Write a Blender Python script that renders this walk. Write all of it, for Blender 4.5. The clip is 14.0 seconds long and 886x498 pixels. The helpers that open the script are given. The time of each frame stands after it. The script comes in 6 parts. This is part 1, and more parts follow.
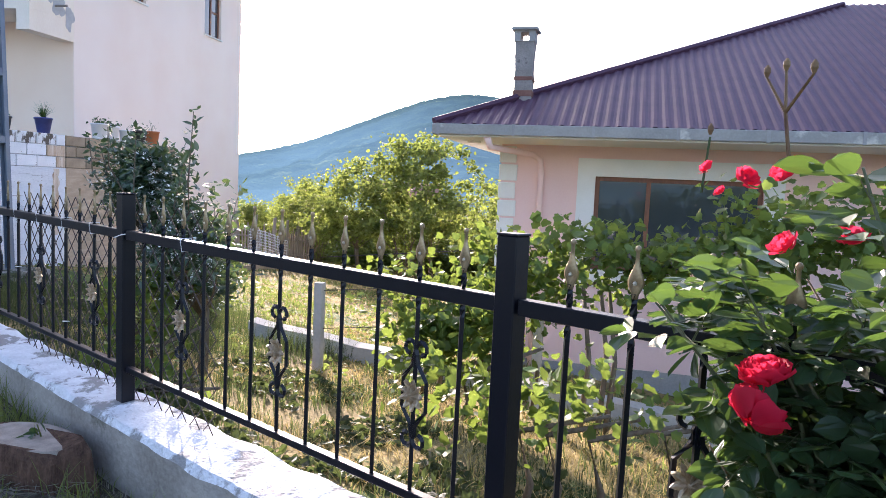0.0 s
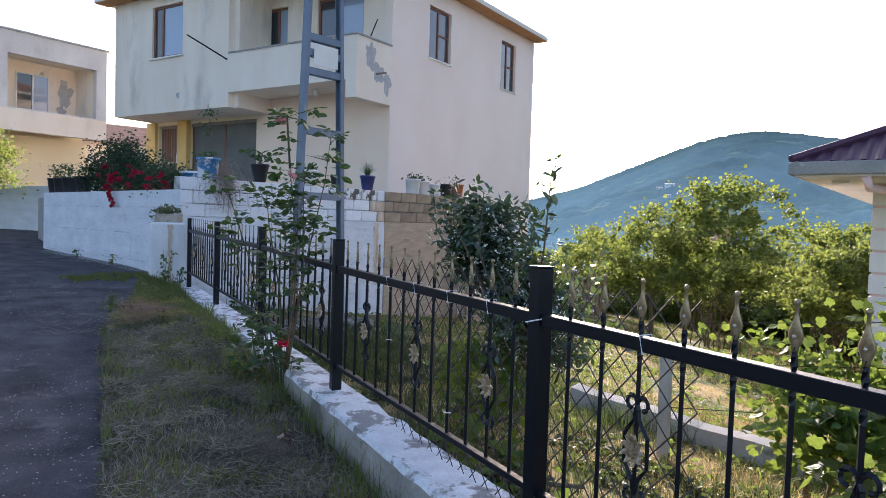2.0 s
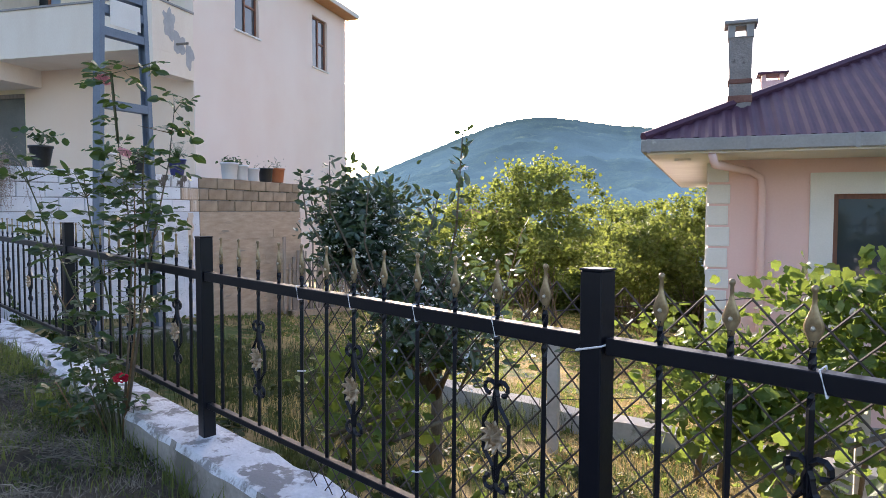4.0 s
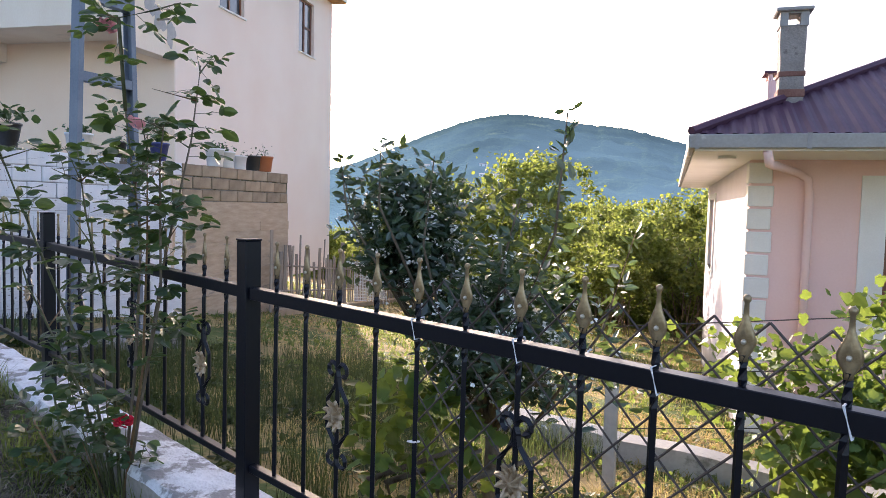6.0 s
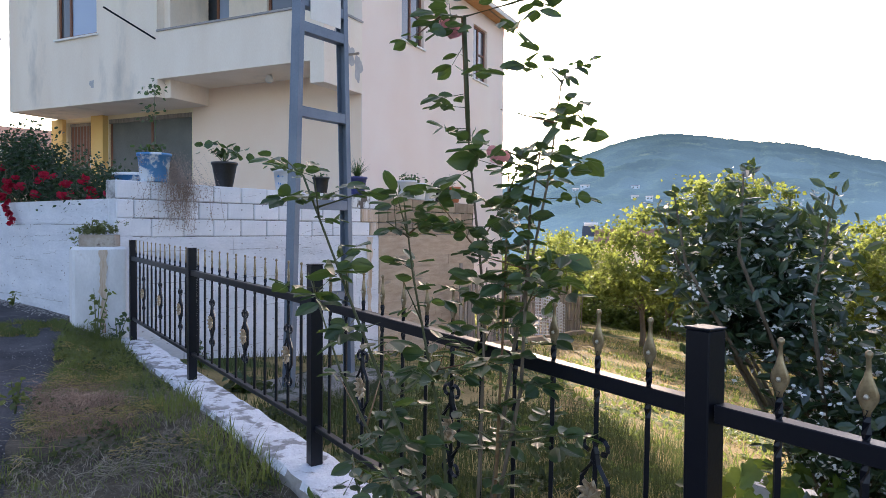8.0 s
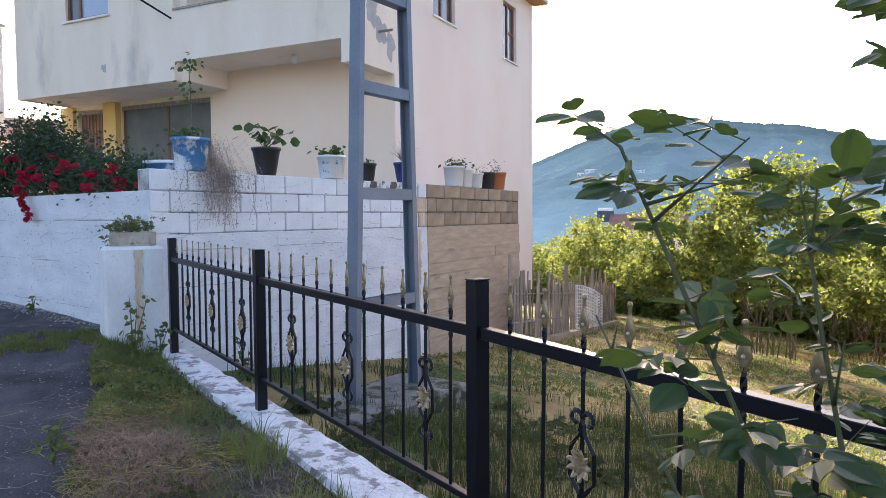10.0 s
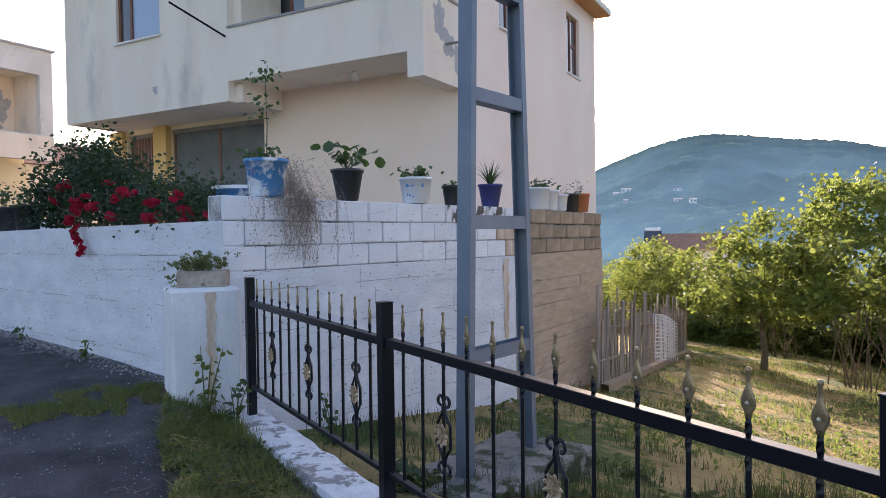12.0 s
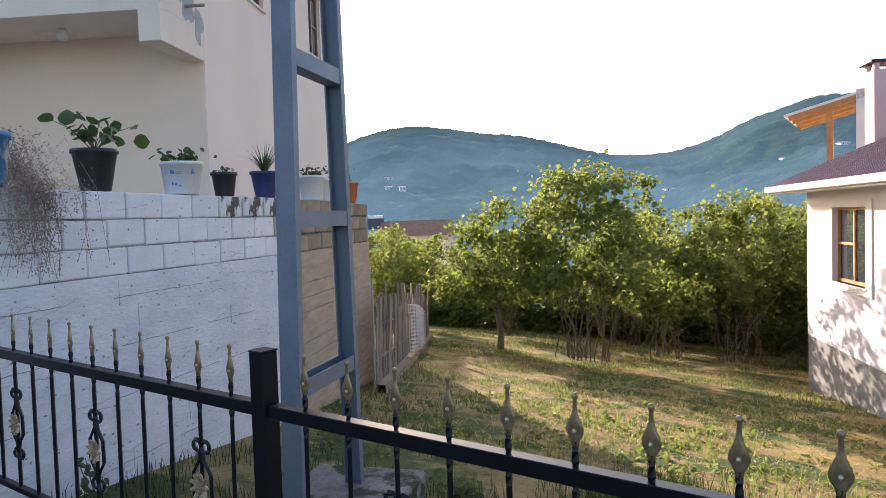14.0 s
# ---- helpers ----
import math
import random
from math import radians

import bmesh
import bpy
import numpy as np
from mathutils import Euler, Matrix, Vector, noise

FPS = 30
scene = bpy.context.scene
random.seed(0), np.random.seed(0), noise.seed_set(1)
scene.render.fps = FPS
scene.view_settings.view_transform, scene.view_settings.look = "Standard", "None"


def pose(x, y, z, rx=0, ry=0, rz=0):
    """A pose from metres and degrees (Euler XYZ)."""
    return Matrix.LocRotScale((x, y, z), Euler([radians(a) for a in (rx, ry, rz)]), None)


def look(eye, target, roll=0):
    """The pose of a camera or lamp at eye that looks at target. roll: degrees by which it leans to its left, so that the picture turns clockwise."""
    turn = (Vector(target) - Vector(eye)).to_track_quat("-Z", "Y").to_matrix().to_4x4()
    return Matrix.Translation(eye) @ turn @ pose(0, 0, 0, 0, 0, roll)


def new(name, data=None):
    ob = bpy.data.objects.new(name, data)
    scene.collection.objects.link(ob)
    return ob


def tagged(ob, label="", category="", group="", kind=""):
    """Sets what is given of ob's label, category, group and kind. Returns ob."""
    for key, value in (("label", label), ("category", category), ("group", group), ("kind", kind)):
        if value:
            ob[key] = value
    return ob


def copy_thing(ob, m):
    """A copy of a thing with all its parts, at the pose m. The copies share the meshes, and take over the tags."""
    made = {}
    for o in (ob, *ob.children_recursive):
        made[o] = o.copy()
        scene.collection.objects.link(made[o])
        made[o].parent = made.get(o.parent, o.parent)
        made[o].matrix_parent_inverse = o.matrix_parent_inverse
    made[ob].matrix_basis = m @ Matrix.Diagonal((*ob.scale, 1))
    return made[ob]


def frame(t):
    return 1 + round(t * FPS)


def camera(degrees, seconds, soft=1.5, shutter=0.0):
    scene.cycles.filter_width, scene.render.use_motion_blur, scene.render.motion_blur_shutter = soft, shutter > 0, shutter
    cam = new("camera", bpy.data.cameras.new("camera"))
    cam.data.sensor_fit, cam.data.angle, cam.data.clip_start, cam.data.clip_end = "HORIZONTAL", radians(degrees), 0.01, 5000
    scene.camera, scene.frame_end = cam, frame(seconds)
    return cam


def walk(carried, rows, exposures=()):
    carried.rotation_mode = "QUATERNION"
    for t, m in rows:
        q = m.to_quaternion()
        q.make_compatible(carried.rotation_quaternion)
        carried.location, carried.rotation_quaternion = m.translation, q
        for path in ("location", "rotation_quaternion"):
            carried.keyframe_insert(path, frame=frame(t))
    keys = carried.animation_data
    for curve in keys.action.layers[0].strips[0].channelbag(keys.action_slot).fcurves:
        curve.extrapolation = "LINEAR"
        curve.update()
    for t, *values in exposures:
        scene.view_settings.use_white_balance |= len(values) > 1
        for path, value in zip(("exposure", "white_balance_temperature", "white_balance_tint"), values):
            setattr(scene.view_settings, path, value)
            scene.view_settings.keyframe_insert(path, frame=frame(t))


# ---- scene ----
cam = camera(65.0, 14.0, soft=0.55)
PATH = [
    (0, (-0.045, 0.048, 1.538), (-1.407, 1.502, 1.359), 2.6),
    (0.5, (-0.255, 0.059, 1.537), (-1.869, 1.226, 1.36), 3.5),
    (1, (-0.557, -0.017, 1.567), (-2.165, 1.17, 1.476), 1.8),
    (1.5, (-0.812, -0.043, 1.584), (-2.556, 0.932, 1.491), 1.9),
    (2, (-1.131, 0.016, 1.585), (-2.946, 0.852, 1.509), 1.7),
    (2.5, (-1.441, -0.008, 1.583), (-3.109, 1.092, 1.493), 1.6),
    (2.7, (-1.483, -0.056, 1.582), (-3.07, 1.159, 1.514), 0.4),
    (4.8, (-2.567, -0.02, 1.585), (-4.069, 1.293, 1.472), 0.0),
    (5, (-2.641, -0.009, 1.573), (-4.182, 1.261, 1.464), -0.3),
    (5.5, (-2.897, 0.052, 1.593), (-4.442, 1.318, 1.492), 0.1),
    (6, (-3.115, 0.082, 1.593), (-4.564, 1.455, 1.468), 1.4),
    (6.5, (-3.433, -0.031, 1.606), (-4.944, 1.273, 1.473), 0.4),
    (6.7, (-3.548, -0.032, 1.613), (-5.121, 1.196, 1.478), 0.2),
    (7, (-3.674, -0.038, 1.639), (-5.335, 1.075, 1.595), -1.6),
    (7.5, (-3.96, 0.029, 1.657), (-5.669, 1.068, 1.631), -0.8),
    (8, (-4.267, -0.059, 1.675), (-5.976, 0.979, 1.616), 0.4),
    (8.2, (-4.389, -0.12, 1.697), (-6.094, 0.925, 1.672), -1.0),
    (10.3, (-5.622, -0.181, 1.728), (-7.347, 0.823, 1.604), -0.1),
    (10.5, (-5.75, -0.178, 1.743), (-7.519, 0.749, 1.621), -0.2),
    (11, (-6.063, -0.106, 1.778), (-7.917, 0.643, 1.724), -1.0),
    (11.5, (-6.377, -0.118, 1.762), (-8.199, 0.705, 1.713), -0.3),
    (12, (-6.662, -0.24, 1.813), (-8.425, 0.702, 1.777), -0.9),
    (12.5, (-7.006, -0.235, 1.823), (-8.772, 0.701, 1.771), -2.4),
    (13, (-7.292, -0.203, 1.833), (-9.02, 0.801, 1.756), -1.7),
    (13.5, (-7.675, -0.235, 1.873), (-9.213, 1.042, 1.807), -3.5),
    (14, (-7.849, -0.259, 1.898), (-9.101, 1.298, 1.808), -1.8),
]
walk(cam, [(t, look(eye, target, roll)) for t, eye, target, roll in PATH], [(0.0, 1.86, 6050, 24), (0.6, 1.56, 6050, 22), (2.5, 1.3, 6000, 20), (5.0, 1.66, 6450, 24), (6.2, 1.62, 6450, 24), (7.5, 1.55, 6400, 24), (10.4, 1.72, 6450, 24), (11.2, 1.53, 6450, 24), (14.0, 1.28, 6450, 20)])

# ---- light ----
SUN_AZ, SUN_EL = 149.0, 17.6
world = bpy.data.worlds.new("sky")
scene.world = world
world.use_nodes = True
wn = world.node_tree
bg = wn.nodes["Background"]
sky = wn.nodes.new("ShaderNodeTexSky")
sky.sky_type, sky.sun_disc = "NISHITA", False
sky.sun_elevation, sky.sun_rotation = radians(SUN_EL), radians(90 - SUN_AZ)
sky.air_density, sky.dust_density, sky.altitude = 1.0, 3.0, 200
wn.links.new(sky.outputs[0], bg.inputs[0])
bg.inputs[1].default_value = 0.15
lamp = bpy.data.lights.new("sun", "SUN")
lamp.energy, lamp.angle, lamp.color = 4.7, radians(0.6), (1.0, 0.88, 0.72)
sun = new("sun", lamp)
sx, sy = math.cos(radians(SUN_AZ)) * math.cos(radians(SUN_EL)), math.sin(radians(SUN_AZ)) * math.cos(radians(SUN_EL))
sun.matrix_world = look((sx * 50, sy * 50, 50 * math.sin(radians(SUN_EL))), (0, 0, 0))
scene.view_settings.exposure = 1.5


# ---- materials ----
def rgb(c):
    return (c[0], c[1], c[2], 1.0)


def material(name, a, b, rough=0.8, metal=0.0, scale=4.0, fine=60.0, bump=0.3, c=None, spots=0.62, trans=None, per_piece=0.0, thin=0.38, gloss=None, soft=0.06, stretch=(1, 1, 1), depth=0.004):
    """Two-scale noise between colours a and b, optional patches of c, bump, optional translucent leaf colour."""
    m = bpy.data.materials.new(name)
    m.use_nodes = True
    n, l = m.node_tree.nodes, m.node_tree.links
    p = n["Principled BSDF"]
    out = n["Material Output"]
    tc = n.new("ShaderNodeTexCoord")
    mp = n.new("ShaderNodeMapping")
    mp.inputs["Scale"].default_value = stretch
    l.new(tc.outputs["Object"], mp.inputs[0])
    big = n.new("ShaderNodeTexNoise")
    big.inputs["Scale"].default_value, big.inputs["Detail"].default_value = scale, 5
    small = n.new("ShaderNodeTexNoise")
    small.inputs["Scale"].default_value, small.inputs["Detail"].default_value = fine, 4
    for t in (big, small):
        l.new(mp.outputs[0], t.inputs["Vector"])
    mix = n.new("ShaderNodeMix")
    mix.data_type = "RGBA"
    mix.inputs["A"].default_value, mix.inputs["B"].default_value = rgb(a), rgb(b)
    add = n.new("ShaderNodeMath")
    add.operation = "MULTIPLY_ADD"
    l.new(small.outputs["Fac"], add.inputs[0])
    add.inputs[1].default_value = 0.5
    l.new(big.outputs["Fac"], add.inputs[2])
    ramp = n.new("ShaderNodeMapRange")
    ramp.inputs["From Min"].default_value, ramp.inputs["From Max"].default_value = 0.5, 1.0
    l.new(add.outputs[0], ramp.inputs["Value"])
    l.new(ramp.outputs["Result"], mix.inputs["Factor"])
    col = mix.outputs["Result"]
    if c:
        s = n.new("ShaderNodeTexNoise")
        s.inputs["Scale"].default_value, s.inputs["Detail"].default_value, s.inputs["Roughness"].default_value = scale * 0.7, 8, 0.65
        l.new(mp.outputs[0], s.inputs["Vector"])
        r = n.new("ShaderNodeMapRange")
        r.inputs["From Min"].default_value, r.inputs["From Max"].default_value = spots, spots + soft
        l.new(s.outputs["Fac"], r.inputs["Value"])
        m2 = n.new("ShaderNodeMix")
        m2.data_type = "RGBA"
        l.new(r.outputs["Result"], m2.inputs["Factor"])
        l.new(col, m2.inputs["A"])
        m2.inputs["B"].default_value = rgb(c)
        col = m2.outputs["Result"]
    if per_piece:
        oi = n.new("ShaderNodeObjectInfo")
        ge = n.new("ShaderNodeNewGeometry")
        sm = n.new("ShaderNodeMath")
        l.new(oi.outputs["Random"], sm.inputs[0])
        l.new(ge.outputs["Random Per Island"], sm.inputs[1])
        fr = n.new("ShaderNodeMath")
        fr.operation = "FRACT"
        l.new(sm.outputs[0], fr.inputs[0])
        mr = n.new("ShaderNodeMapRange")
        mr.inputs["To Min"].default_value, mr.inputs["To Max"].default_value = 1 - per_piece, 1 + per_piece
        l.new(fr.outputs[0], mr.inputs["Value"])
        hs = n.new("ShaderNodeHueSaturation")
        l.new(mr.outputs["Result"], hs.inputs["Value"])
        l.new(col, hs.inputs["Color"])
        col = hs.outputs["Color"]
    l.new(col, p.inputs["Base Color"])
    p.inputs["Roughness"].default_value, p.inputs["Metallic"].default_value = rough, metal
    p.inputs["Specular IOR Level"].default_value = 0.5 if rough < 0.55 else (0.3 if rough < 0.86 else 0.12)
    if gloss:
        p.inputs["Specular IOR Level"].default_value = gloss
    if bump:
        bp = n.new("ShaderNodeBump")
        bp.inputs["Strength"].default_value, bp.inputs["Distance"].default_value = bump, depth
        l.new(add.outputs[0], bp.inputs["Height"])
        l.new(bp.outputs[0], p.inputs["Normal"])
    if trans:
        tr = n.new("ShaderNodeBsdfTranslucent")
        tr.inputs[0].default_value = rgb(trans)
        ms = n.new("ShaderNodeMixShader")
        ms.inputs[0].default_value = thin
        l.new(p.outputs[0], ms.inputs[1])
        l.new(tr.outputs[0], ms.inputs[2])
        l.new(ms.outputs[0], out.inputs["Surface"])
    return m


M_BLACK = material("black enamel", (0.002, 0.003, 0.007), (0.004, 0.005, 0.010), 0.36, 0.0, 8, 90, 0.15, gloss=0.35)
M_GOLD = material("aged brass paint", (0.20, 0.14, 0.07), (0.44, 0.34, 0.20), 0.30, 0.6, 30, 140, 0.3)
M_ROSETTE = material("cast flower, brass worn to white", (0.26, 0.16, 0.07), (0.60, 0.50, 0.36), 0.36, 0.5, 40, 120, 0.3)
M_BOSS = material("worn pale brass", (0.55, 0.48, 0.36), (0.75, 0.70, 0.58), 0.3, 0.5, 30, 120, 0.2)
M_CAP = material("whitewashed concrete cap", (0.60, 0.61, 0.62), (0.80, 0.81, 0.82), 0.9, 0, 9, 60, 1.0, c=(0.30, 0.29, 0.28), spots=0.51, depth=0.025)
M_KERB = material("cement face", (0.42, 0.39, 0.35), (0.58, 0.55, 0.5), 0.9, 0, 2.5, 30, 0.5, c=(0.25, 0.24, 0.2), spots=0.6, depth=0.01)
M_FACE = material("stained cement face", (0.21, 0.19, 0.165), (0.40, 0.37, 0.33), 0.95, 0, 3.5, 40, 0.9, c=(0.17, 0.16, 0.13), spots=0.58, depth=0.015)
M_WHITEWALL = material("whitewashed wall", (0.60, 0.62, 0.65), (0.78, 0.79, 0.81), 0.9, 0, 2.2, 18, 0.8, c=(0.50, 0.49, 0.47), spots=0.66, stretch=(1, 1, 2.5), depth=0.02)
M_WHITEBLOCK = material("whitewashed block", (0.70, 0.71, 0.73), (0.83, 0.83, 0.84), 0.92, 0, 4, 40, 1.0, c=(0.40, 0.37, 0.33), spots=0.66, per_piece=0.05, depth=0.008)
M_BLOCK = material("raw pumice block", (0.23, 0.175, 0.12), (0.38, 0.30, 0.21), 0.95, 0, 4, 80, 0.8, per_piece=0.15, depth=0.01)
M_BOARD = material("board-marked concrete", (0.37, 0.285, 0.2), (0.52, 0.42, 0.31), 0.92, 0, 3, 50, 0.6, c=(0.3, 0.26, 0.21), spots=0.6, stretch=(1, 1, 5), depth=0.01)
# Warmer than M_CREAM: yellow bounce light under the overhang is put into the colour.
M_CREAM_BOUNCE = material("cream render tinted for bounce light", (0.86, 0.65, 0.48), (0.9, 0.72, 0.56), 0.9, 0, 0.8, 40, 0.2)
M_CREAM = material("cream render", (0.79, 0.67, 0.53), (0.88, 0.78, 0.65), 0.9, 0, 1.1, 40, 0.5, c=(0.50, 0.46, 0.39), spots=0.55, stretch=(1.3, 1.3, 0.45), depth=0.006, soft=0.22)
M_CREAM_SIDE = material("pale pink render", (0.84, 0.69, 0.58), (0.88, 0.76, 0.66), 0.9, 0, 0.8, 40, 0.25)
M_PATCH = material("bare cement patch", (0.36, 0.35, 0.34), (0.5, 0.49, 0.47), 0.95, 0, 5, 60, 0.6)
M_LILAC = material("white-pink render", (0.74, 0.68, 0.70), (0.82, 0.76, 0.78), 0.9, 0, 1, 40, 0.2)
M_OCHRE = material("strong ochre render", (0.72, 0.44, 0.14), (0.80, 0.54, 0.22), 0.9, 0, 1, 40, 0.2)
M_YELLOW = material("ochre render", (0.82, 0.66, 0.40), (0.86, 0.72, 0.48), 0.9, 0, 1, 40, 0.2)
M_PINK = material("salmon render", (0.80, 0.55, 0.49), (0.86, 0.62, 0.56), 0.9, 0, 1, 40, 0.2)
M_PLINTH = material("cement plinth", (0.28, 0.27, 0.26), (0.4, 0.38, 0.36), 0.9, 0, 2, 40, 0.3)
M_GUTTER = material("galvanised gutter with peeled patches", (0.26, 0.25, 0.23), (0.38, 0.36, 0.33), 0.7, 0.0, 2.2, 40, 0.2, c=(0.58, 0.55, 0.49), spots=0.56)
M_TRIM = material("white plaster trim", (0.72, 0.7, 0.64), (0.82, 0.8, 0.74), 0.8, 0, 2, 60, 0.15)
M_ROOF = material("maroon sheet roofing", (0.065, 0.03, 0.052), (0.105, 0.048, 0.075), 0.55, 0.0, 3, 60, 0.1)
M_TILE = material("weathered roof tile", (0.2, 0.1, 0.07), (0.32, 0.18, 0.12), 0.85, 0, 3, 60, 0.4, per_piece=0.15)
M_WOOD = material("reddish window wood", (0.16, 0.06, 0.03), (0.25, 0.1, 0.05), 0.5, 0, 6, 80, 0.2, stretch=(6, 6, 1))
M_PINE = material("orange pine", (0.42, 0.2, 0.07), (0.55, 0.28, 0.11), 0.6, 0, 6, 60, 0.2)
M_GREYWOOD = material("weathered grey wood", (0.2, 0.17, 0.14), (0.36, 0.31, 0.26), 0.9, 0, 5, 60, 0.6, stretch=(4, 4, 0.6), per_piece=0.2)
M_STEEL = material("blue-grey steel paint", (0.13, 0.165, 0.215), (0.19, 0.23, 0.28), 0.5, 0.3, 3, 60, 0.15)
M_SHUTTER = material("grey-green shutter", (0.12, 0.125, 0.11), (0.18, 0.18, 0.16), 0.75, 0.0, 2, 40, 0.1)
M_PILLAR = material("rust-streaked whitewash", (0.64, 0.64, 0.63), (0.78, 0.78, 0.77), 0.9, 0, 3, 40, 0.7, c=(0.55, 0.50, 0.43), spots=0.66, stretch=(1.5, 1.5, 0.8), depth=0.015)
M_RUST = material("rust-brown streak", (0.42, 0.27, 0.15), (0.72, 0.64, 0.54), 0.9, 0, 3, 40, 0.5, c=(0.30, 0.19, 0.11), spots=0.60, stretch=(5, 5, 0.4), depth=0.01)
M_FLAKED = material("whitewash flaked off dark block", (0.66, 0.66, 0.66), (0.80, 0.80, 0.80), 0.92, 0, 7, 40, 1.0, c=(0.13, 0.11, 0.09), spots=0.50, stretch=(1.6, 1.6, 0.7), depth=0.012)
M_GAP = material("dark open joint, partly whitewashed", (0.10, 0.095, 0.09), (0.62, 0.61, 0.60), 0.95, 0, 4, 40, 0.5)
M_VERGE = material("dark verge soil", (0.03, 0.026, 0.019), (0.13, 0.11, 0.08), 0.95, 0, 2.4, 50, 1.0, c=(0.11, 0.095, 0.06), spots=0.55, depth=0.03)
M_ASPHALT = material("worn asphalt", (0.035, 0.034, 0.038), (0.115, 0.112, 0.115), 0.92, 0, 2.6, 70, 1.0, c=(0.155, 0.148, 0.145), spots=0.58, depth=0.02, soft=0.12)
M_SOIL = material("soil and dry grass", (0.15, 0.11, 0.05), (0.38, 0.29, 0.12), 0.95, 0, 1.2, 30, 0.8, c=(0.07, 0.10, 0.03), spots=0.5, depth=0.03)
M_HAZE_HILL = material("wooded hill with painted haze glow", (0.010, 0.022, 0.014), (0.03, 0.05, 0.028), 0.95, 0, 0.022, 0.22, 1.0, c=(0.07, 0.09, 0.04), spots=0.6, depth=7.0)
M_BARK = material("grey-brown bark", (0.11, 0.085, 0.06), (0.22, 0.18, 0.13), 0.95, 0, 8, 60, 0.8, stretch=(3, 3, 0.6), depth=0.01)
M_REDBARK = material("rotting red-brown bark", (0.06, 0.035, 0.025), (0.16, 0.095, 0.065), 0.95, 0, 12, 60, 1.0, stretch=(3, 3, 0.8), depth=0.03)
M_HAZEL = material("hazel leaf", (0.05, 0.085, 0.018), (0.13, 0.16, 0.04), 0.6, 0, 2, 30, 0.1, trans=(0.36, 0.43, 0.085), per_piece=0.75, thin=0.34)
M_ORANGE = material("orange tree leaf", (0.015, 0.042, 0.026), (0.04, 0.08, 0.042), 0.30, 0, 2, 30, 0.1, trans=(0.15, 0.22, 0.05), per_piece=0.35, thin=0.25, gloss=0.9)
M_VINE = material("vine leaf", (0.05, 0.10, 0.022), (0.11, 0.16, 0.04), 0.55, 0, 2, 30, 0.1, trans=(0.24, 0.32, 0.05), per_piece=0.6)
M_ROSELEAF = material("rose leaf", (0.02, 0.052, 0.024), (0.045, 0.085, 0.037), 0.42, 0, 2, 30, 0.1, trans=(0.13, 0.22, 0.035), per_piece=0.35, thin=0.3, gloss=0.55)
M_BUSHLEAF = material("dark rose leaf", (0.012, 0.034, 0.018), (0.03, 0.062, 0.03), 0.45, 0, 2, 30, 0.1, trans=(0.06, 0.11, 0.03), per_piece=0.4)
M_STONE = material("cracked stone trough", (0.30, 0.24, 0.18), (0.48, 0.42, 0.35), 0.9, 0, 6, 40, 0.8, c=(0.12, 0.08, 0.06), spots=0.6, depth=0.01)
M_PAD = material("mossy dark concrete", (0.15, 0.145, 0.13), (0.30, 0.285, 0.26), 0.95, 0, 4, 40, 0.8, c=(0.06, 0.07, 0.04), spots=0.5, depth=0.02)
M_HIP = material("reddish green stem", (0.12, 0.06, 0.03), (0.22, 0.14, 0.06), 0.6, 0, 20, 60, 0.1)
M_STEM = material("green cane bark", (0.06, 0.075, 0.03), (0.12, 0.12, 0.06), 0.6, 0, 20, 60, 0.2)
M_SUCC = material("fleshy pale leaf", (0.13, 0.16, 0.06), (0.26, 0.27, 0.13), 0.6, 0, 3, 30, 0.0, trans=(0.2, 0.24, 0.08), per_piece=0.35)
M_GRASS = material("grass blade", (0.045, 0.065, 0.025), (0.115, 0.125, 0.055), 0.6, 0, 1.5, 30, 0.0, trans=(0.3, 0.38, 0.08), per_piece=0.4)
M_WEED = material("weed leaf", (0.03, 0.046, 0.02), (0.08, 0.09, 0.042), 0.6, 0, 2, 30, 0.0, trans=(0.11, 0.145, 0.04), per_piece=0.45)
M_BROWNSTRAW = material("rust-brown stalks", (0.22, 0.13, 0.085), (0.42, 0.28, 0.19), 0.85, 0, 3, 30, 0.0, per_piece=0.4)
M_LITTER = material("grey cut grass litter", (0.12, 0.108, 0.08), (0.34, 0.30, 0.23), 0.85, 0, 2, 30, 0.0, per_piece=0.45)
M_STRAW = material("dry straw", (0.38, 0.28, 0.10), (0.64, 0.50, 0.19), 0.8, 0, 2, 30, 0.0, trans=(0.4, 0.32, 0.14), per_piece=0.3)
M_RED = material("red petal", (0.38, 0.008, 0.03), (0.60, 0.02, 0.06), 0.6, 0, 5, 40, 0.1, trans=(0.90, 0.05, 0.11), per_piece=0.2, thin=0.5)
M_DARKRED = material("dark red petal", (0.28, 0.006, 0.025), (0.48, 0.015, 0.05), 0.6, 0, 5, 40, 0.1, trans=(0.6, 0.03, 0.07), per_piece=0.3)
M_ROSEPINK = material("pink petal", (0.7, 0.3, 0.36), (0.8, 0.42, 0.46), 0.5, 0, 5, 40, 0.1, trans=(0.8, 0.4, 0.4), per_piece=0.15)
M_BLOSSOM = material("white blossom", (0.75, 0.75, 0.7), (0.85, 0.85, 0.8), 0.6, 0, 5, 40, 0.0)
M_PLASTIC_W = material("white plastic", (0.7, 0.71, 0.72), (0.8, 0.8, 0.8), 0.4, 0, 5, 40, 0.05, c=(0.5, 0.47, 0.42), spots=0.66)
M_PLASTIC_K = material("black plastic", (0.02, 0.02, 0.022), (0.045, 0.045, 0.045), 0.45, 0, 5, 40, 0.05)
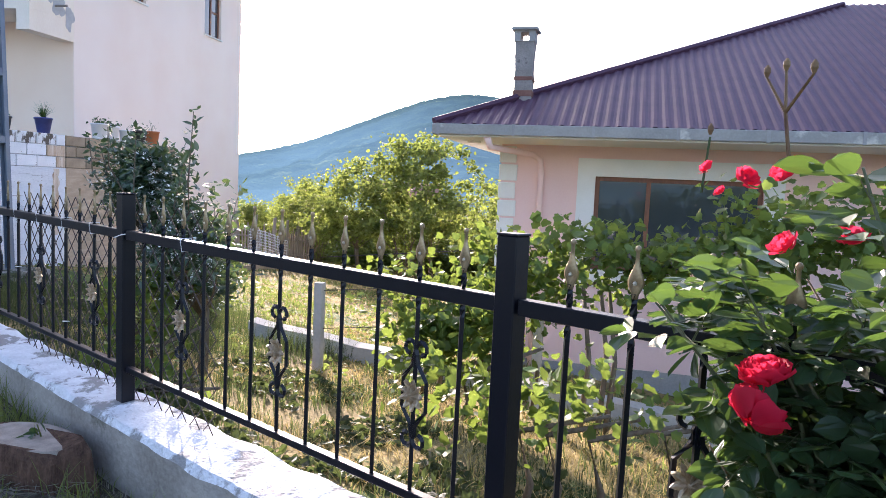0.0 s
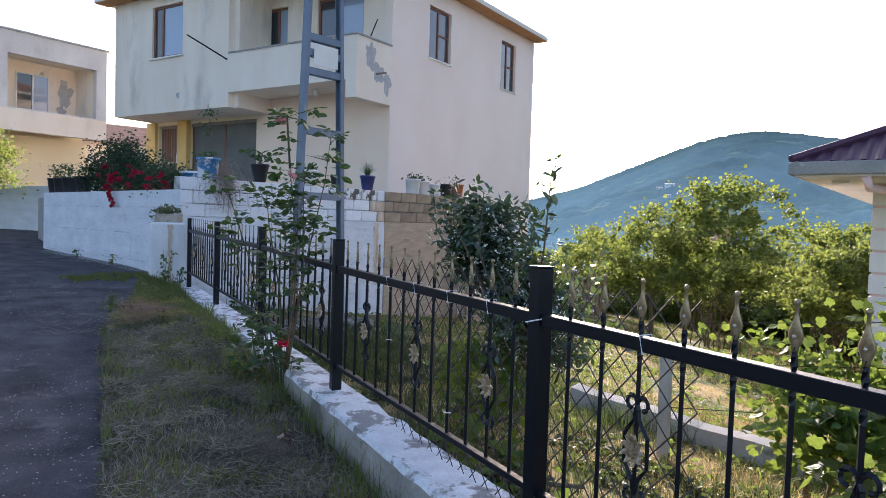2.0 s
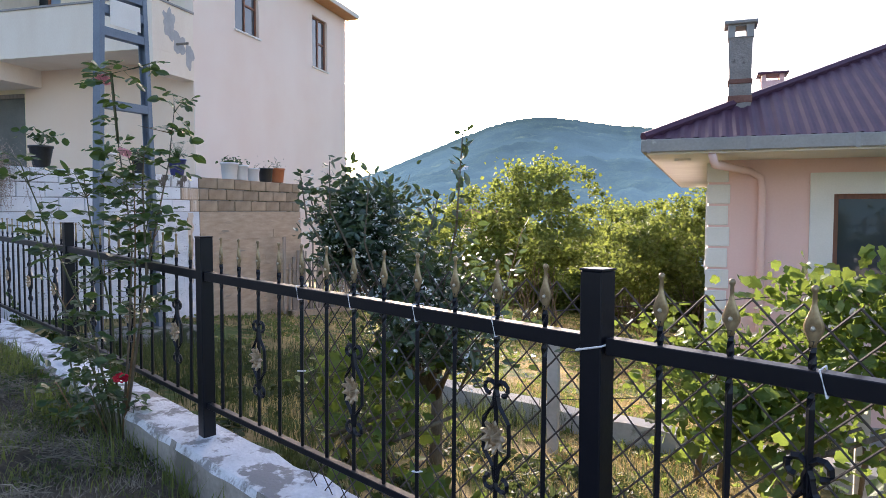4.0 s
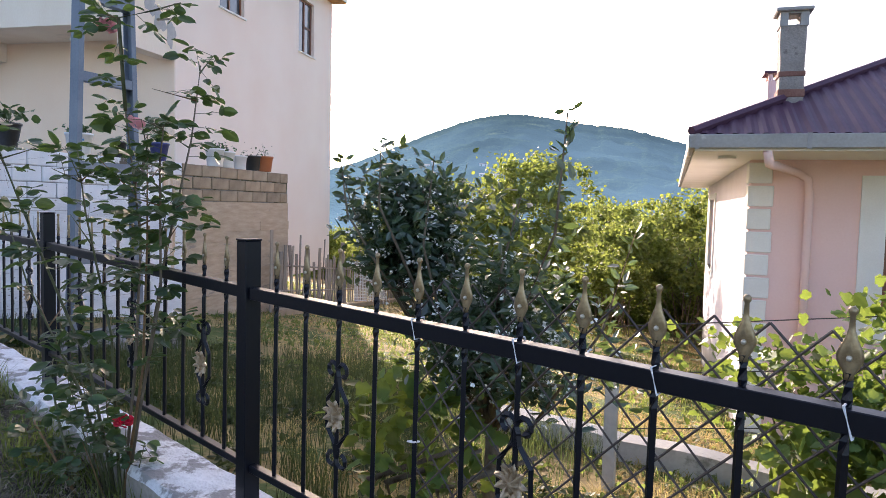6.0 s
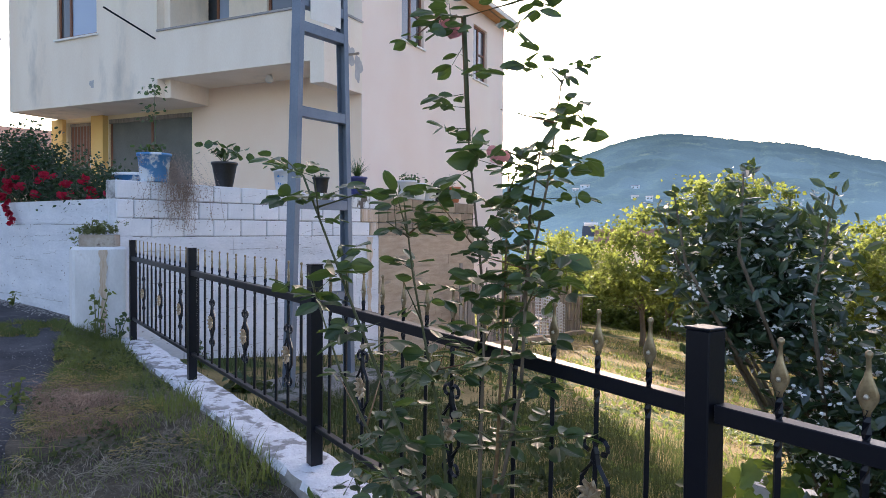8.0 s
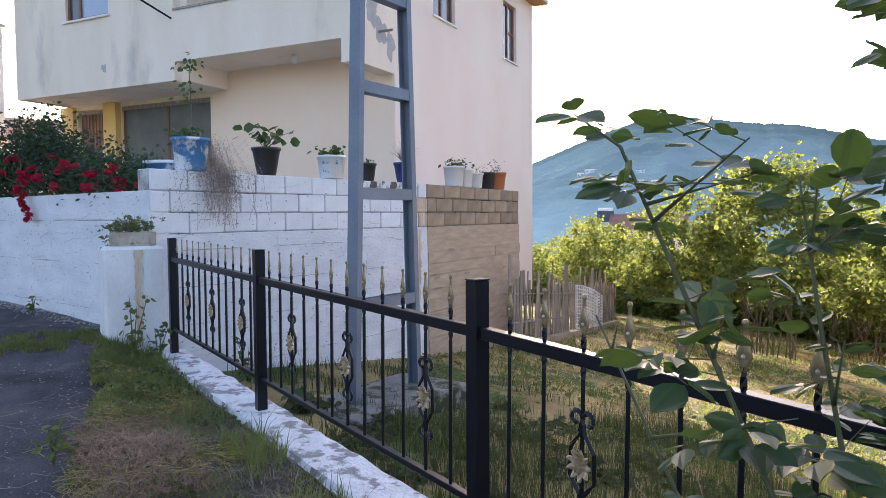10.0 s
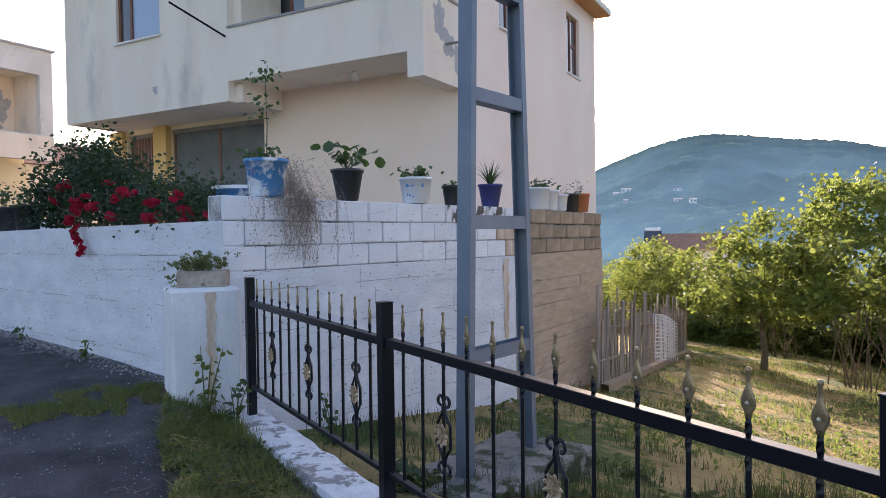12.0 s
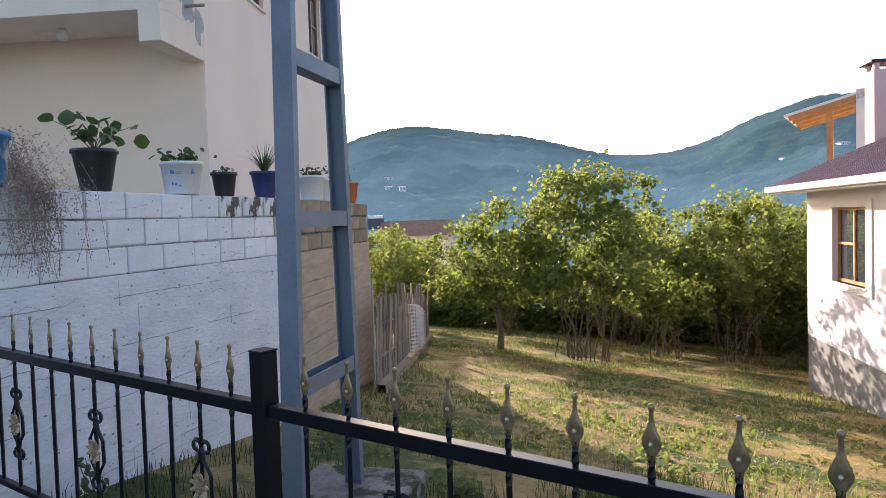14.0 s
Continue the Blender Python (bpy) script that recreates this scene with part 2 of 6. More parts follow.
M_PLASTIC_B = material("blue plastic", (0.035, 0.04, 0.15), (0.06, 0.07, 0.22), 0.4, 0, 5, 40, 0.05)
M_SKYBLUE = material("peeling sky-blue paint", (0.05, 0.19, 0.42), (0.10, 0.28, 0.52), 0.6, 0, 6, 60, 0.2, c=(0.70, 0.74, 0.76), spots=0.49)
M_TERRACOTTA = material("terracotta", (0.42, 0.14, 0.06), (0.52, 0.2, 0.09), 0.7, 0, 5, 60, 0.2)
M_WIRE = material("rusty wire", (0.05, 0.04, 0.035), (0.10, 0.08, 0.07), 0.7, 0.0, 5, 60, 0.0)
M_DRIED = material("dried trailing stems", (0.27, 0.20, 0.16), (0.44, 0.34, 0.28), 0.9, 0, 5, 60, 0.0, per_piece=0.3)

# Blue self-glow stands in for air haze, strongest at the hills' foot.
hp = M_HAZE_HILL.node_tree.nodes["Principled BSDF"]
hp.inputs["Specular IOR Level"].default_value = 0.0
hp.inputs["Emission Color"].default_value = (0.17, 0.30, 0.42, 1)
hn, hl = M_HAZE_HILL.node_tree.nodes, M_HAZE_HILL.node_tree.links
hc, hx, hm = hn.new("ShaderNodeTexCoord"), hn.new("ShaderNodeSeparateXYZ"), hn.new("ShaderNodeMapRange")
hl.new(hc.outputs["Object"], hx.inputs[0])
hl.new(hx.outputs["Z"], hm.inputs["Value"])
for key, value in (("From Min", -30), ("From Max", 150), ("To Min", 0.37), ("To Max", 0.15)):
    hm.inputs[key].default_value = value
# Noise varies the strength of the haze glow.
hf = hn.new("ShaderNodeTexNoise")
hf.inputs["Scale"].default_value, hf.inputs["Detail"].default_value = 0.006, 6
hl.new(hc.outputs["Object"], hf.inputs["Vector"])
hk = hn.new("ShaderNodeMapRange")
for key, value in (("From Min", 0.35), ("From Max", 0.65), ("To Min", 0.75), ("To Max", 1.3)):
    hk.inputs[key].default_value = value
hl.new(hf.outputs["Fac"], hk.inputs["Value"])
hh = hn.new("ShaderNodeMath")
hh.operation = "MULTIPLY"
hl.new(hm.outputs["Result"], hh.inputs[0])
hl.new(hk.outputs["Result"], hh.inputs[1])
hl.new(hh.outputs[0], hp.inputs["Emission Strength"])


def glass(name, tint=(0.05, 0.06, 0.07)):
    m = bpy.data.materials.new(name)
    m.use_nodes = True
    p = m.node_tree.nodes["Principled BSDF"]
    p.inputs["Base Color"].default_value = rgb(tint)
    p.inputs["Roughness"].default_value = 0.04
    p.inputs["IOR"].default_value = 1.6
    p.inputs["Specular IOR Level"].default_value = 0.9
    return m


M_GLASS = glass("dark window glass")
M_CURTGLASS = glass("glass over a pale curtain", (0.30, 0.38, 0.5))
M_CURTAIN = material("net curtain", (0.45, 0.5, 0.58), (0.62, 0.66, 0.7), 0.8, 0, 2, 40, 0.3, stretch=(20, 20, 1))


# ---- helpers for meshes ----
def part(name, bm, mat, parent=None, label="", kind="", smooth=False):
    me = bpy.data.meshes.new(name)
    bm.to_mesh(me)
    bm.free()
    me.materials.append(mat)
    if smooth:
        for f in me.polygons:
            f.use_smooth = True
    ob = new(name, me)
    ob.parent = parent
    return tagged(ob, label, kind=kind)


def thing(name, m, label, category, group="", kind=""):
    ob = new(name)
    ob.matrix_world = m
    return tagged(ob, label, category, group, kind)


def box(bm, x0, x1, y0, y1, z0, z1, bevel=0.0, m=None):
    vs = [bm.verts.new((x, y, z)) for z in (z0, z1) for x, y in ((x0, y0), (x1, y0), (x1, y1), (x0, y1))]
    fs = [bm.faces.new([vs[i] for i in q]) for q in ((3, 2, 1, 0), (4, 5, 6, 7), (0, 1, 5, 4), (1, 2, 6, 5), (2, 3, 7, 6), (3, 0, 4, 7))]
    new_v = list(vs)
    if bevel:
        es = list({e for f in fs for e in f.edges})
        r = bmesh.ops.bevel(bm, geom=es, offset=bevel, segments=1, affect="EDGES")
        new_v = list({v for v in r["verts"]} | {v for v in vs if v.is_valid})
    if m is not None:
        for v in new_v:
            v.co = m @ v.co
    return bm


def boxes(*rows, bevel=0.0):
    bm = bmesh.new()
    for r in rows:
        box(bm, *r, bevel=bevel)
    return bm


def prism(bm, pts, z0, z1):
    """Upright prism over a plan polygon, counter-clockwise; z0 and z1 are numbers or functions of (x, y)."""
    f0 = z0 if callable(z0) else (lambda x, y: z0)
    f1 = z1 if callable(z1) else (lambda x, y: z1)
    a = [bm.verts.new((x, y, f0(x, y))) for x, y in pts]
    b = [bm.verts.new((x, y, f1(x, y))) for x, y in pts]
    bm.faces.new(a[::-1])
    bm.faces.new(b)
    for i in range(len(pts)):
        j = (i + 1) % len(pts)
        bm.faces.new((a[i], a[j], b[j], b[i]))
    return bm


def tube(bm, path, radii, sides=6, closed=False):
    """A tube along points; radii is a number or one per point."""
    pts = [Vector(p) for p in path]
    rs = [radii] * len(pts) if isinstance(radii, (int, float)) else list(radii)
    rings = []
    for i, p in enumerate(pts):
        if closed:
            d = pts[(i + 1) % len(pts)] - pts[i - 1]
        else:
            d = pts[min(i + 1, len(pts) - 1)] - pts[max(i - 1, 0)]
        d = d.normalized() if d.length > 1e-9 else Vector((0, 0, 1))
        a = d.cross(Vector((0, 0, 1)) if abs(d.z) < 0.9 else Vector((1, 0, 0))).normalized()
        b = d.cross(a)
        rings.append([bm.verts.new(p + (a * math.cos(k * math.tau / sides) + b * math.sin(k * math.tau / sides)) * rs[i]) for k in range(sides)])
    n = len(rings)
    for i in range(n if closed else n - 1):
        q, r = rings[i], rings[(i + 1) % n]
        for k in range(sides):
            bm.faces.new((q[k], q[(k + 1) % sides], r[(k + 1) % sides], r[k]))
    if not closed:
        bm.faces.new(rings[0][::-1])
        bm.faces.new(rings[-1])
    return bm


def lathe(bm, profile, sides=20, m=None):
    """Profile rows of (radius, z), closed with caps."""
    rings = [[bm.verts.new((r * math.cos(k * math.tau / sides), r * math.sin(k * math.tau / sides), z)) for k in range(sides)] for r, z in profile]
    for q, r in zip(rings, rings[1:]):
        for k in range(sides):
            bm.faces.new((q[k], q[(k + 1) % sides], r[(k + 1) % sides], r[k]))
    bm.faces.new(rings[0][::-1])
    bm.faces.new(rings[-1])
    if m is not None:
        for ring in rings:
            for v in ring:
                v.co = m @ v.co
    return bm


def axes(origin, xdir, z=0.0):
    return pose(origin[0], origin[1], z, 0, 0, math.degrees(math.atan2(xdir[1], xdir[0])))


def leaves(name, pos, size, shape, mat, parent, label="", spread=1.0, droop=0.3, kind="", rng=None, up=0.6, dirs=None):
    """One mesh of many small folded leaves. pos: n x 3; size: n; shape: outline rows (along, across) of one half."""
    rng = rng or np.random.default_rng(1)
    n = len(pos)
    size = np.broadcast_to(np.asarray(size, float), (n,))
    d = rng.normal(size=(n, 3))
    d[:, 2] = d[:, 2] * 0.5 - droop
    if dirs is not None:
        d = np.asarray(dirs) + rng.normal(0, 0.16, (n, 3)) - np.array([0, 0, 0.12])
    d /= np.linalg.norm(d, axis=1)[:, None]
    nrm = rng.normal(size=(n, 3)) * spread
    nrm[:, 2] += up
    side = np.cross(d, nrm)
    side /= np.linalg.norm(side, axis=1)[:, None] + 1e-9
    nn = np.cross(side, d)
    k = len(shape)
    rows = [(0.0, 0.0, 0.0), (1.0, 0.0, -0.08)] + [(a, c, 0.10 * c) for a, c in shape] + [(a, -c, 0.10 * c) for a, c in shape]
    loc = np.array(rows)
    v = pos[:, None, :] + size[:, None, None] * (loc[None, :, 0:1] * d[:, None, :] + loc[None, :, 1:2] * side[:, None, :] + loc[None, :, 2:3] * nn[:, None, :])
    f1 = [0] + list(range(2, 2 + k)) + [1]
    f2 = [0, 1] + list(range(1 + 2 * k, 1 + k, -1))
    base = np.arange(n)[:, None] * len(rows)
    faces = np.concatenate([base + np.array(f1), base + np.array(f2)])
    me = bpy.data.meshes.new(name)
    me.from_pydata(v.reshape(-1, 3).tolist(), [], faces.tolist())
    me.materials.append(mat)
    ob = new(name, me)
    ob.parent = parent
    return tagged(ob, label, kind=kind)


ROUND = [(0.15, 0.28), (0.5, 0.46), (0.85, 0.25)]
ROSEOVAL = [(0.10, 0.15), (0.28, 0.29), (0.5, 0.34), (0.72, 0.27), (0.9, 0.12)]
LONG = [(0.25, 0.19), (0.6, 0.21)]
OVAL = [(0.25, 0.25), (0.65, 0.27)]
LOBED = [(-0.1, 0.3), (0.2, 0.55), (0.45, 0.38), (0.62, 0.5)]


# ---- ground ----
def road_z(x, y=0):
    return 0.07 - 0.046 * x if x > -14 else 0.714 - 0.02 * (x + 14)


POST_XS = [-11.73, -9.575, -7.405, -5.26, -3.14, -1.10, 1.0, 3.1]
POST_YS = [0.885, 1.01, 1.135, 1.215, 1.315, 1.43, 1.53, 1.63]


def fy(x):
    """The fence line in plan; it bows a little."""
    if x < POST_XS[0]:
        return 0.885 + 0.055 * (x + 11.73)
    return float(np.interp(x, POST_XS, POST_YS))


def fz(x):
    """The low wall's top."""
    return 0.592 - 0.0083 * (x + 11.73) - float(np.interp(x, [-11.7, -9.6, -5.3], [0.035, 0.02, 0.0]))


def pz(x):
    """The foot line of the fence, which stands a little off the wall's top."""
    return 0.577 - 0.0083 * (x + 11.73) + float(np.interp(x, [-11.7, -7.4, -5.2], [0.027, 0.025, 0.006]))


def garden_z(x, y):
    z = -0.03 - 0.153 * (min(y, 26.0) - 2.6) - 0.03 * (max(min(x, 6.0), -24.0) + 11)
    return z


HILLS = [(60, 7.0), (90, 7.2), (96, 7.2), (98.5, 7.8), (100.3, 8.1), (104, 7.05), (105.5, 6.6), (108, 5.3), (111, 4.5), (115, 4.5), (117.3, 5.05), (120, 5.85), (122.5, 6.5), (125.5, 6.75), (130, 7.5), (132, 7.55), (134, 7.2), (135.5, 6.8), (137, 6.2), (140, 5.0), (144.5, 3.1), (149, 1.9), (155, 1.0), (175, 0.5), (200, 1.0)]


HILL_AZ = np.linspace(60, 200, 701)
HILL_EL = np.interp(HILL_AZ, [a for a, _ in HILLS], [h for _, h in HILLS])
for _ in range(3):
    HILL_EL[4:-4] = sum(HILL_EL[4 + k:len(HILL_EL) - 4 + k] for k in range(-4, 5)) / 9


def ground_height(x, y):
    r = math.hypot(x + 6, y - 4)
    az = math.degrees(math.atan2(y, x)) % 360
    near = garden_z(x, y)
    if y < fy(x) + 0.1:
        near = min(near, road_z(x) - 0.25)
    if x < -12.3 and y < 8:
        near = min(near, 0.3)
    e = (np.interp(az, HILL_AZ, HILL_EL) if 60 <= az <= 200 else 1.0) + 0.10 * noise.noise(Vector((az * 2.1, 0, 5))) + 0.07 * noise.noise(Vector((az * 6.0, 0, 8)))
    valley = -38.0
    if r < 30:
        return near
    if r < 160:
        t = (r - 30) / 130
        return near + (valley - near) * t * t * (3 - 2 * t)
    top = 1.5 + 1100 * math.tan(radians(float(e)))
    if r < 1100:
        t = (r - 160) / 940
        rough = 13 * noise.noise(Vector((x / 160, y / 160, 0.3))) * math.sin(math.pi * t)
        return valley + (top - valley) * (t ** 1.25) + rough + (7 * noise.noise(Vector((x / 22, y / 22, 2))) * min(1, 2 * (1 - t) + 0.25))
    t = min((r - 1100) / 1500, 1)
    return top * (1 - t) + valley * t


def polar_sheet(name, radii, mat, label, centre=False, n=360):
    verts, faces = [], []
    for r in radii:
        for k in range(n):
            a = k * math.tau / n
            x, y = -6 + r * math.cos(a), 4 + r * math.sin(a)
            verts.append((x, y, ground_height(x, y)))
    for i in range(len(radii) - 1):
        b = i * n
        for k in range(n):
            k2 = (k + 1) % n
            faces.append((b + k, b + n + k, b + n + k2, b + k2))
    if centre:
        verts.append((-6, 4, ground_height(-6, 4)))
        faces += [(len(verts) - 1, k, (k + 1) % n) for k in range(n)]
    me = bpy.data.meshes.new(name)
    me.from_pydata(verts, [], faces)
    me.materials.append(mat)
    for p in me.polygons:
        p.use_smooth = True
    return tagged(new(name, me), label, name, kind="structure")


polar_sheet("ground", list(np.linspace(0.5, 30, 60)) + [34, 40, 48, 58, 70, 85, 105, 130, 160], M_SOIL, "sloping garden soil with dry and green grass", True)
polar_sheet("backdrop", [160] + list(np.linspace(190, 1100, 70)) + [1150, 1300, 1700, 2600, 4200], M_HAZE_HILL, "wooded hills across the valley, haze painted as blue glow", False, 1440)


def strip(name, x0, x1, ya, yb, zf, mat, label, category, nx=80, ny=8, rough=0.0):
    verts, faces = [], []
    for i in range(nx + 1):
        x = x0 + (x1 - x0) * i / nx
        for j in range(ny + 1):
            y = ya(x) + (yb(x) - ya(x)) * j / ny
            verts.append((x, y, zf(x, y) + rough * noise.noise(Vector((x * 2.5, y * 2.5, 0)))))
    for i in range(nx):
        for j in range(ny):
            a = i * (ny + 1) + j
            faces.append((a, a + ny + 1, a + ny + 2, a + 1))
    me = bpy.data.meshes.new(name)
    me.from_pydata(verts, [], faces)
    me.materials.append(mat)
    for p in me.polygons:
        p.use_smooth = True
    return tagged(new(name, me), label, category, kind="structure")


def verge_edge(x):
    return float(np.interp(x, [-12.4, -11.7, -11.0, -10.2, -9.4, -8.6, -6.0, -4.0, 0.0], [0.36, 0.28, 0.19, 0.15, 0.0, -0.14, -0.1, -0.06, -0.1]))


def verge_z(x, y):
    dip = float(np.interp(x, [-11.7, -9.8, -8.6], [0.15, 0.08, 0.0])) * min(1.0, max(0.0, (y - verge_edge(x) - 0.08) / 0.28))
    return road_z(x) + 0.03 + 0.05 * max(0.0, 1 - abs(y - 0.5) / 0.8) - dip


strip("road", -60, 12, lambda x: -9.0, lambda x: (verge_edge(x) + 0.07 if x > -8.6 else verge_edge(x) + 0.1 if x > -12.1 else 0.85 + 0.395 * (x + 12.1)) if x > -17.9 else 6.0, lambda x, y: road_z(x), M_ASPHALT, "worn grey asphalt lane with dusty cracks", "road", 360, 20, 0.01)
strip("verge", -12.4, 12, lambda x: verge_edge(x) + 0.06 * noise.noise(Vector((x * 3.0, 1, 2))), lambda x: fy(x) - 0.12, verge_z, M_VERGE, "strip of soil and mown grass beside the low wall", "verge", 160, 14, 0.03)


# ---- low wall and metal fence ----
def low_wall():
    bm = bmesh.new()
    n = 260
    rows = []
    for i in range(n + 1):
        x = -11.85 + (4.0 + 11.85) * i / n
        y = fy(x)
        r = lambda s: 0.014 * noise.noise(Vector((x * 5, s, 1)))
        zb, zt = -0.6, fz(x)
        rows.append([bm.verts.new(c) for c in ((x, y - 0.15, zb), (x, y - 0.15 + r(1), zt - 0.035 + r(2)), (x, y - 0.135 + r(3), zt - 0.005 + r(4)), (x, y + 0.02, zt + r(5)), (x, y + 0.12 + r(6), zt - 0.01 + r(7)), (x, y + 0.135, zt - 0.035), (x, y + 0.135, zb))])
    for a, b in zip(rows, rows[1:]):
        for k in range(6):
            bm.faces.new((a[k], b[k], b[k + 1], a[k + 1]))
    bm.faces.new(rows[0])
    bm.faces.new(rows[-1][::-1])
    bmesh.ops.recalc_face_normals(bm, faces=bm.faces)
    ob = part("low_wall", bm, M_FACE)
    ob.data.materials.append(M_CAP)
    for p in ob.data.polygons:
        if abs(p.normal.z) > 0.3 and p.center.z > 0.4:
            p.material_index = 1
    tagged(ob, "low cement wall with a flaking whitewashed top", "wall", kind="structure")


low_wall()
BAY = 2.155
posts = POST_XS


def fence_post(x):
    y = fy(x)
    t = thing("fence_post", axes((x, y), (1, 0.0515), pz(x)), "square black steel fence post standing on the low wall", "fence post", "posts of the black fence")
    bm = boxes((-0.03, 0.03, -0.03, 0.03, -0.07, 0.93), bevel=0.003)
    part("shaft", bm, M_BLACK, t)
    part("post_cap", boxes((-0.032, 0.032, -0.032, 0.032, 0.93, 0.936), bevel=0.002), M_BLACK, t)


def scroll_bm():
    """Curled strap ornament: a long hexagon between two pairs of curls."""
    bm = bmesh.new()
    for s in (1, -1):
        path = []
        for v in (1, -1):
            curl = []
            for i in range(9):
                a = math.pi * (1.25 - 1.75 * i / 8)
                r = 0.024 * (1 - 0.3 * i / 8)
                curl.append((s * (0.024 + r * math.cos(a)), 0, v * (0.132 + r * math.sin(a))))
            half = [(s * 0.006, 0, v * 0.085)] + curl[0:9]
            tube(bm, half, 0.0078, 4)
        tube(bm, [(s * 0.005, 0, 0.12), (s * 0.012, 0, 0.085), (s * 0.046, 0, 0.042), (s * 0.048, 0, -0.042), (s * 0.012, 0, -0.085), (s * 0.005, 0, -0.12)], 0.0078, 4)
    return bm


def rosette_bm():
    """A fluted flower boss, one closed body."""
    bm = bmesh.new()
    n = 36
    rows = []
    for rr, y in ((0.004, -0.022), (0.012, -0.018), (0.022, -0.012), (0.036, -0.018), (0.040, -0.012), (0.030, -0.004), (0.008, -0.003)):
        rows.append([bm.verts.new((rr * (1 + 0.22 * math.cos(9 * k * math.tau / n)) * math.cos(k * math.tau / n), y - (0.006 * math.cos(9 * k * math.tau / n) if 0.01 < rr < 0.04 and y < -0.01 else 0), rr * (1 + 0.22 * math.cos(9 * k * math.tau / n)) * math.sin(k * math.tau / n))) for k in range(n)])
    for q, r in zip(rows, rows[1:]):
        for k in range(n):
            bm.faces.new((q[k], q[(k + 1) % n], r[(k + 1) % n], r[k]))
    bm.faces.new(rows[0][::-1])
    bm.faces.new(rows[-1])
    bmesh.ops.recalc_face_normals(bm, faces=bm.faces)
    return bm


def baluster_bm():
    bm = bmesh.new()
    rings = []
    for i in range(31):
        z = 0.17 + i / 30 * 0.66
        tw = max(0.0, (z - 0.70)) * 40 + (0 if z > 0.25 else 0)
        rings.append([bm.verts.new((0.0085 * math.cos(tw + k * math.pi / 2), 0.0085 * math.sin(tw + k * math.pi / 2), z)) for k in range(4)])
    for q, r in zip(rings, rings[1:]):
        for k in range(4):
            bm.faces.new((q[k], q[(k + 1) % 4], r[(k + 1) % 4], r[k]))
    bm.faces.new(rings[0][::-1])
    bm.faces.new(rings[-1])
    return bm


def finial_bm():
    bm = bmesh.new()
    prof = [(0.0065, 0.818, 0.0065), (0.0070, 0.826, 0.0065), (0.0130, 0.837, 0.0050), (0.0185, 0.849, 0.0040), (0.0190, 0.858, 0.0040), (0.0150, 0.871, 0.0045), (0.0085, 0.886, 0.0048), (0.0048, 0.900, 0.0045), (0.0040, 0.921, 0.0040), (0.0068, 0.926, 0.0068), (0.0068, 0.932, 0.0068), (0.0035, 0.936, 0.0035)]
    rings = [[bm.verts.new((1.08 * a * math.cos(k * math.tau / 8), 1.0 * b * math.sin(k * math.tau / 8), z)) for k in range(8)] for a, z, b in prof]
    for q, r in zip(rings, rings[1:]):
        for k in range(8):
            bm.faces.new((q[k], q[(k + 1) % 8], r[(k + 1) % 8], r[k]))
    bm.faces.new(rings[0][::-1])
    bm.faces.new(rings[-1])
    return bm


def fence_panel(x0):
    """One bay, from a post at x0 towards +x."""
    t = thing("steel_railing", axes((x0, fy(x0)), (1, 0.0515), 0.57), "black steel fence bay with twisted bars, spear tips and scrolls", "railing", "bays of the black railing")
    part("upper_rail", boxes((0.031, BAY - 0.031, -0.02, 0.02, 0.735, 0.775), bevel=0.002), M_BLACK, t, "square black top rail with paint shine")
    part("lower_rail", boxes((0.031, BAY - 0.031, -0.015, 0.015, 0.145, 0.17), bevel=0.002), M_BLACK, t)
    first = None
    for k in range(1, 13):
        x = BAY * k / 13
        if first is None:
            b = part("baluster", baluster_bm(), M_BLACK, t, "slim square bar, twisted near its tip")
            b.location = (x, 0, 0)
            f = part("finial", finial_bm(), M_GOLD, b, "flat spear finial in worn brass paint", smooth=True)
            s = part("boss", lathe(bmesh.new(), [(0.0052, 0), (0.0044, 0.004), (0.001, 0.0055)], 8, Matrix.Translation((0, -0.0036, 0.853)) @ pose(0, 0, 0, 90)), M_BOSS, b, "pale domed rivet", smooth=True)
            first = (b.data, f.data, s.data)
        else:
            b = tagged(new("baluster", first[0]), "slim square bar, twisted near its tip")
            b.parent, b.location = t, (x, 0, 0)
            f = tagged(new("finial", first[1]), "flat spear finial in worn brass paint")
            f.parent = b
            s = tagged(new("boss", first[2]), "pale domed rivet")
            s.parent = b
        if k in (3, 7, 11):
            s = part("scroll", scroll_bm(), M_BLACK, t, "black wrought scroll ornament")
            s.location = (x, 0, 0.45)
            r = part("rosette", rosette_bm(), M_ROSETTE, s, "cast brass-coloured flower boss")
    return t


def bay_pose(i):
    a, b = Vector((posts[i], POST_YS[i], pz(posts[i]))), Vector((posts[i + 1], POST_YS[i + 1], pz(posts[i + 1])))
    d = (b - a)
    m = axes(a, (d.x, d.y), a.z)
    sheared = Matrix.Identity(4)
    sheared[0][0] = d.xy.length / BAY
    sheared[2][0] = d.z / BAY
    return m, d.xy.length / BAY, math.degrees(math.atan2(d.z, d.xy.length))


for x in posts:
    fence_post(x)
panel = fence_panel(posts[0])
for i in range(len(posts) - 1):
    m, sc, tilt = bay_pose(i)
    m = m @ pose(0, 0, 0, 0, -tilt, 0) @ Matrix.Diagonal((sc, 1, 1, 1))
    if i:
        copy_thing(panel, m)
    else:
        first_pose = m
panel.matrix_world = first_pose

# ---- block wall, terrace and pillar ----
WA, WB, WC = Vector((-12.13, 0.78)), Vector((-13.85, 4.61)), Vector((-15.63, 7.55))
WL = Vector((-17.9, -1.5))
WALL_TOP = 2.16


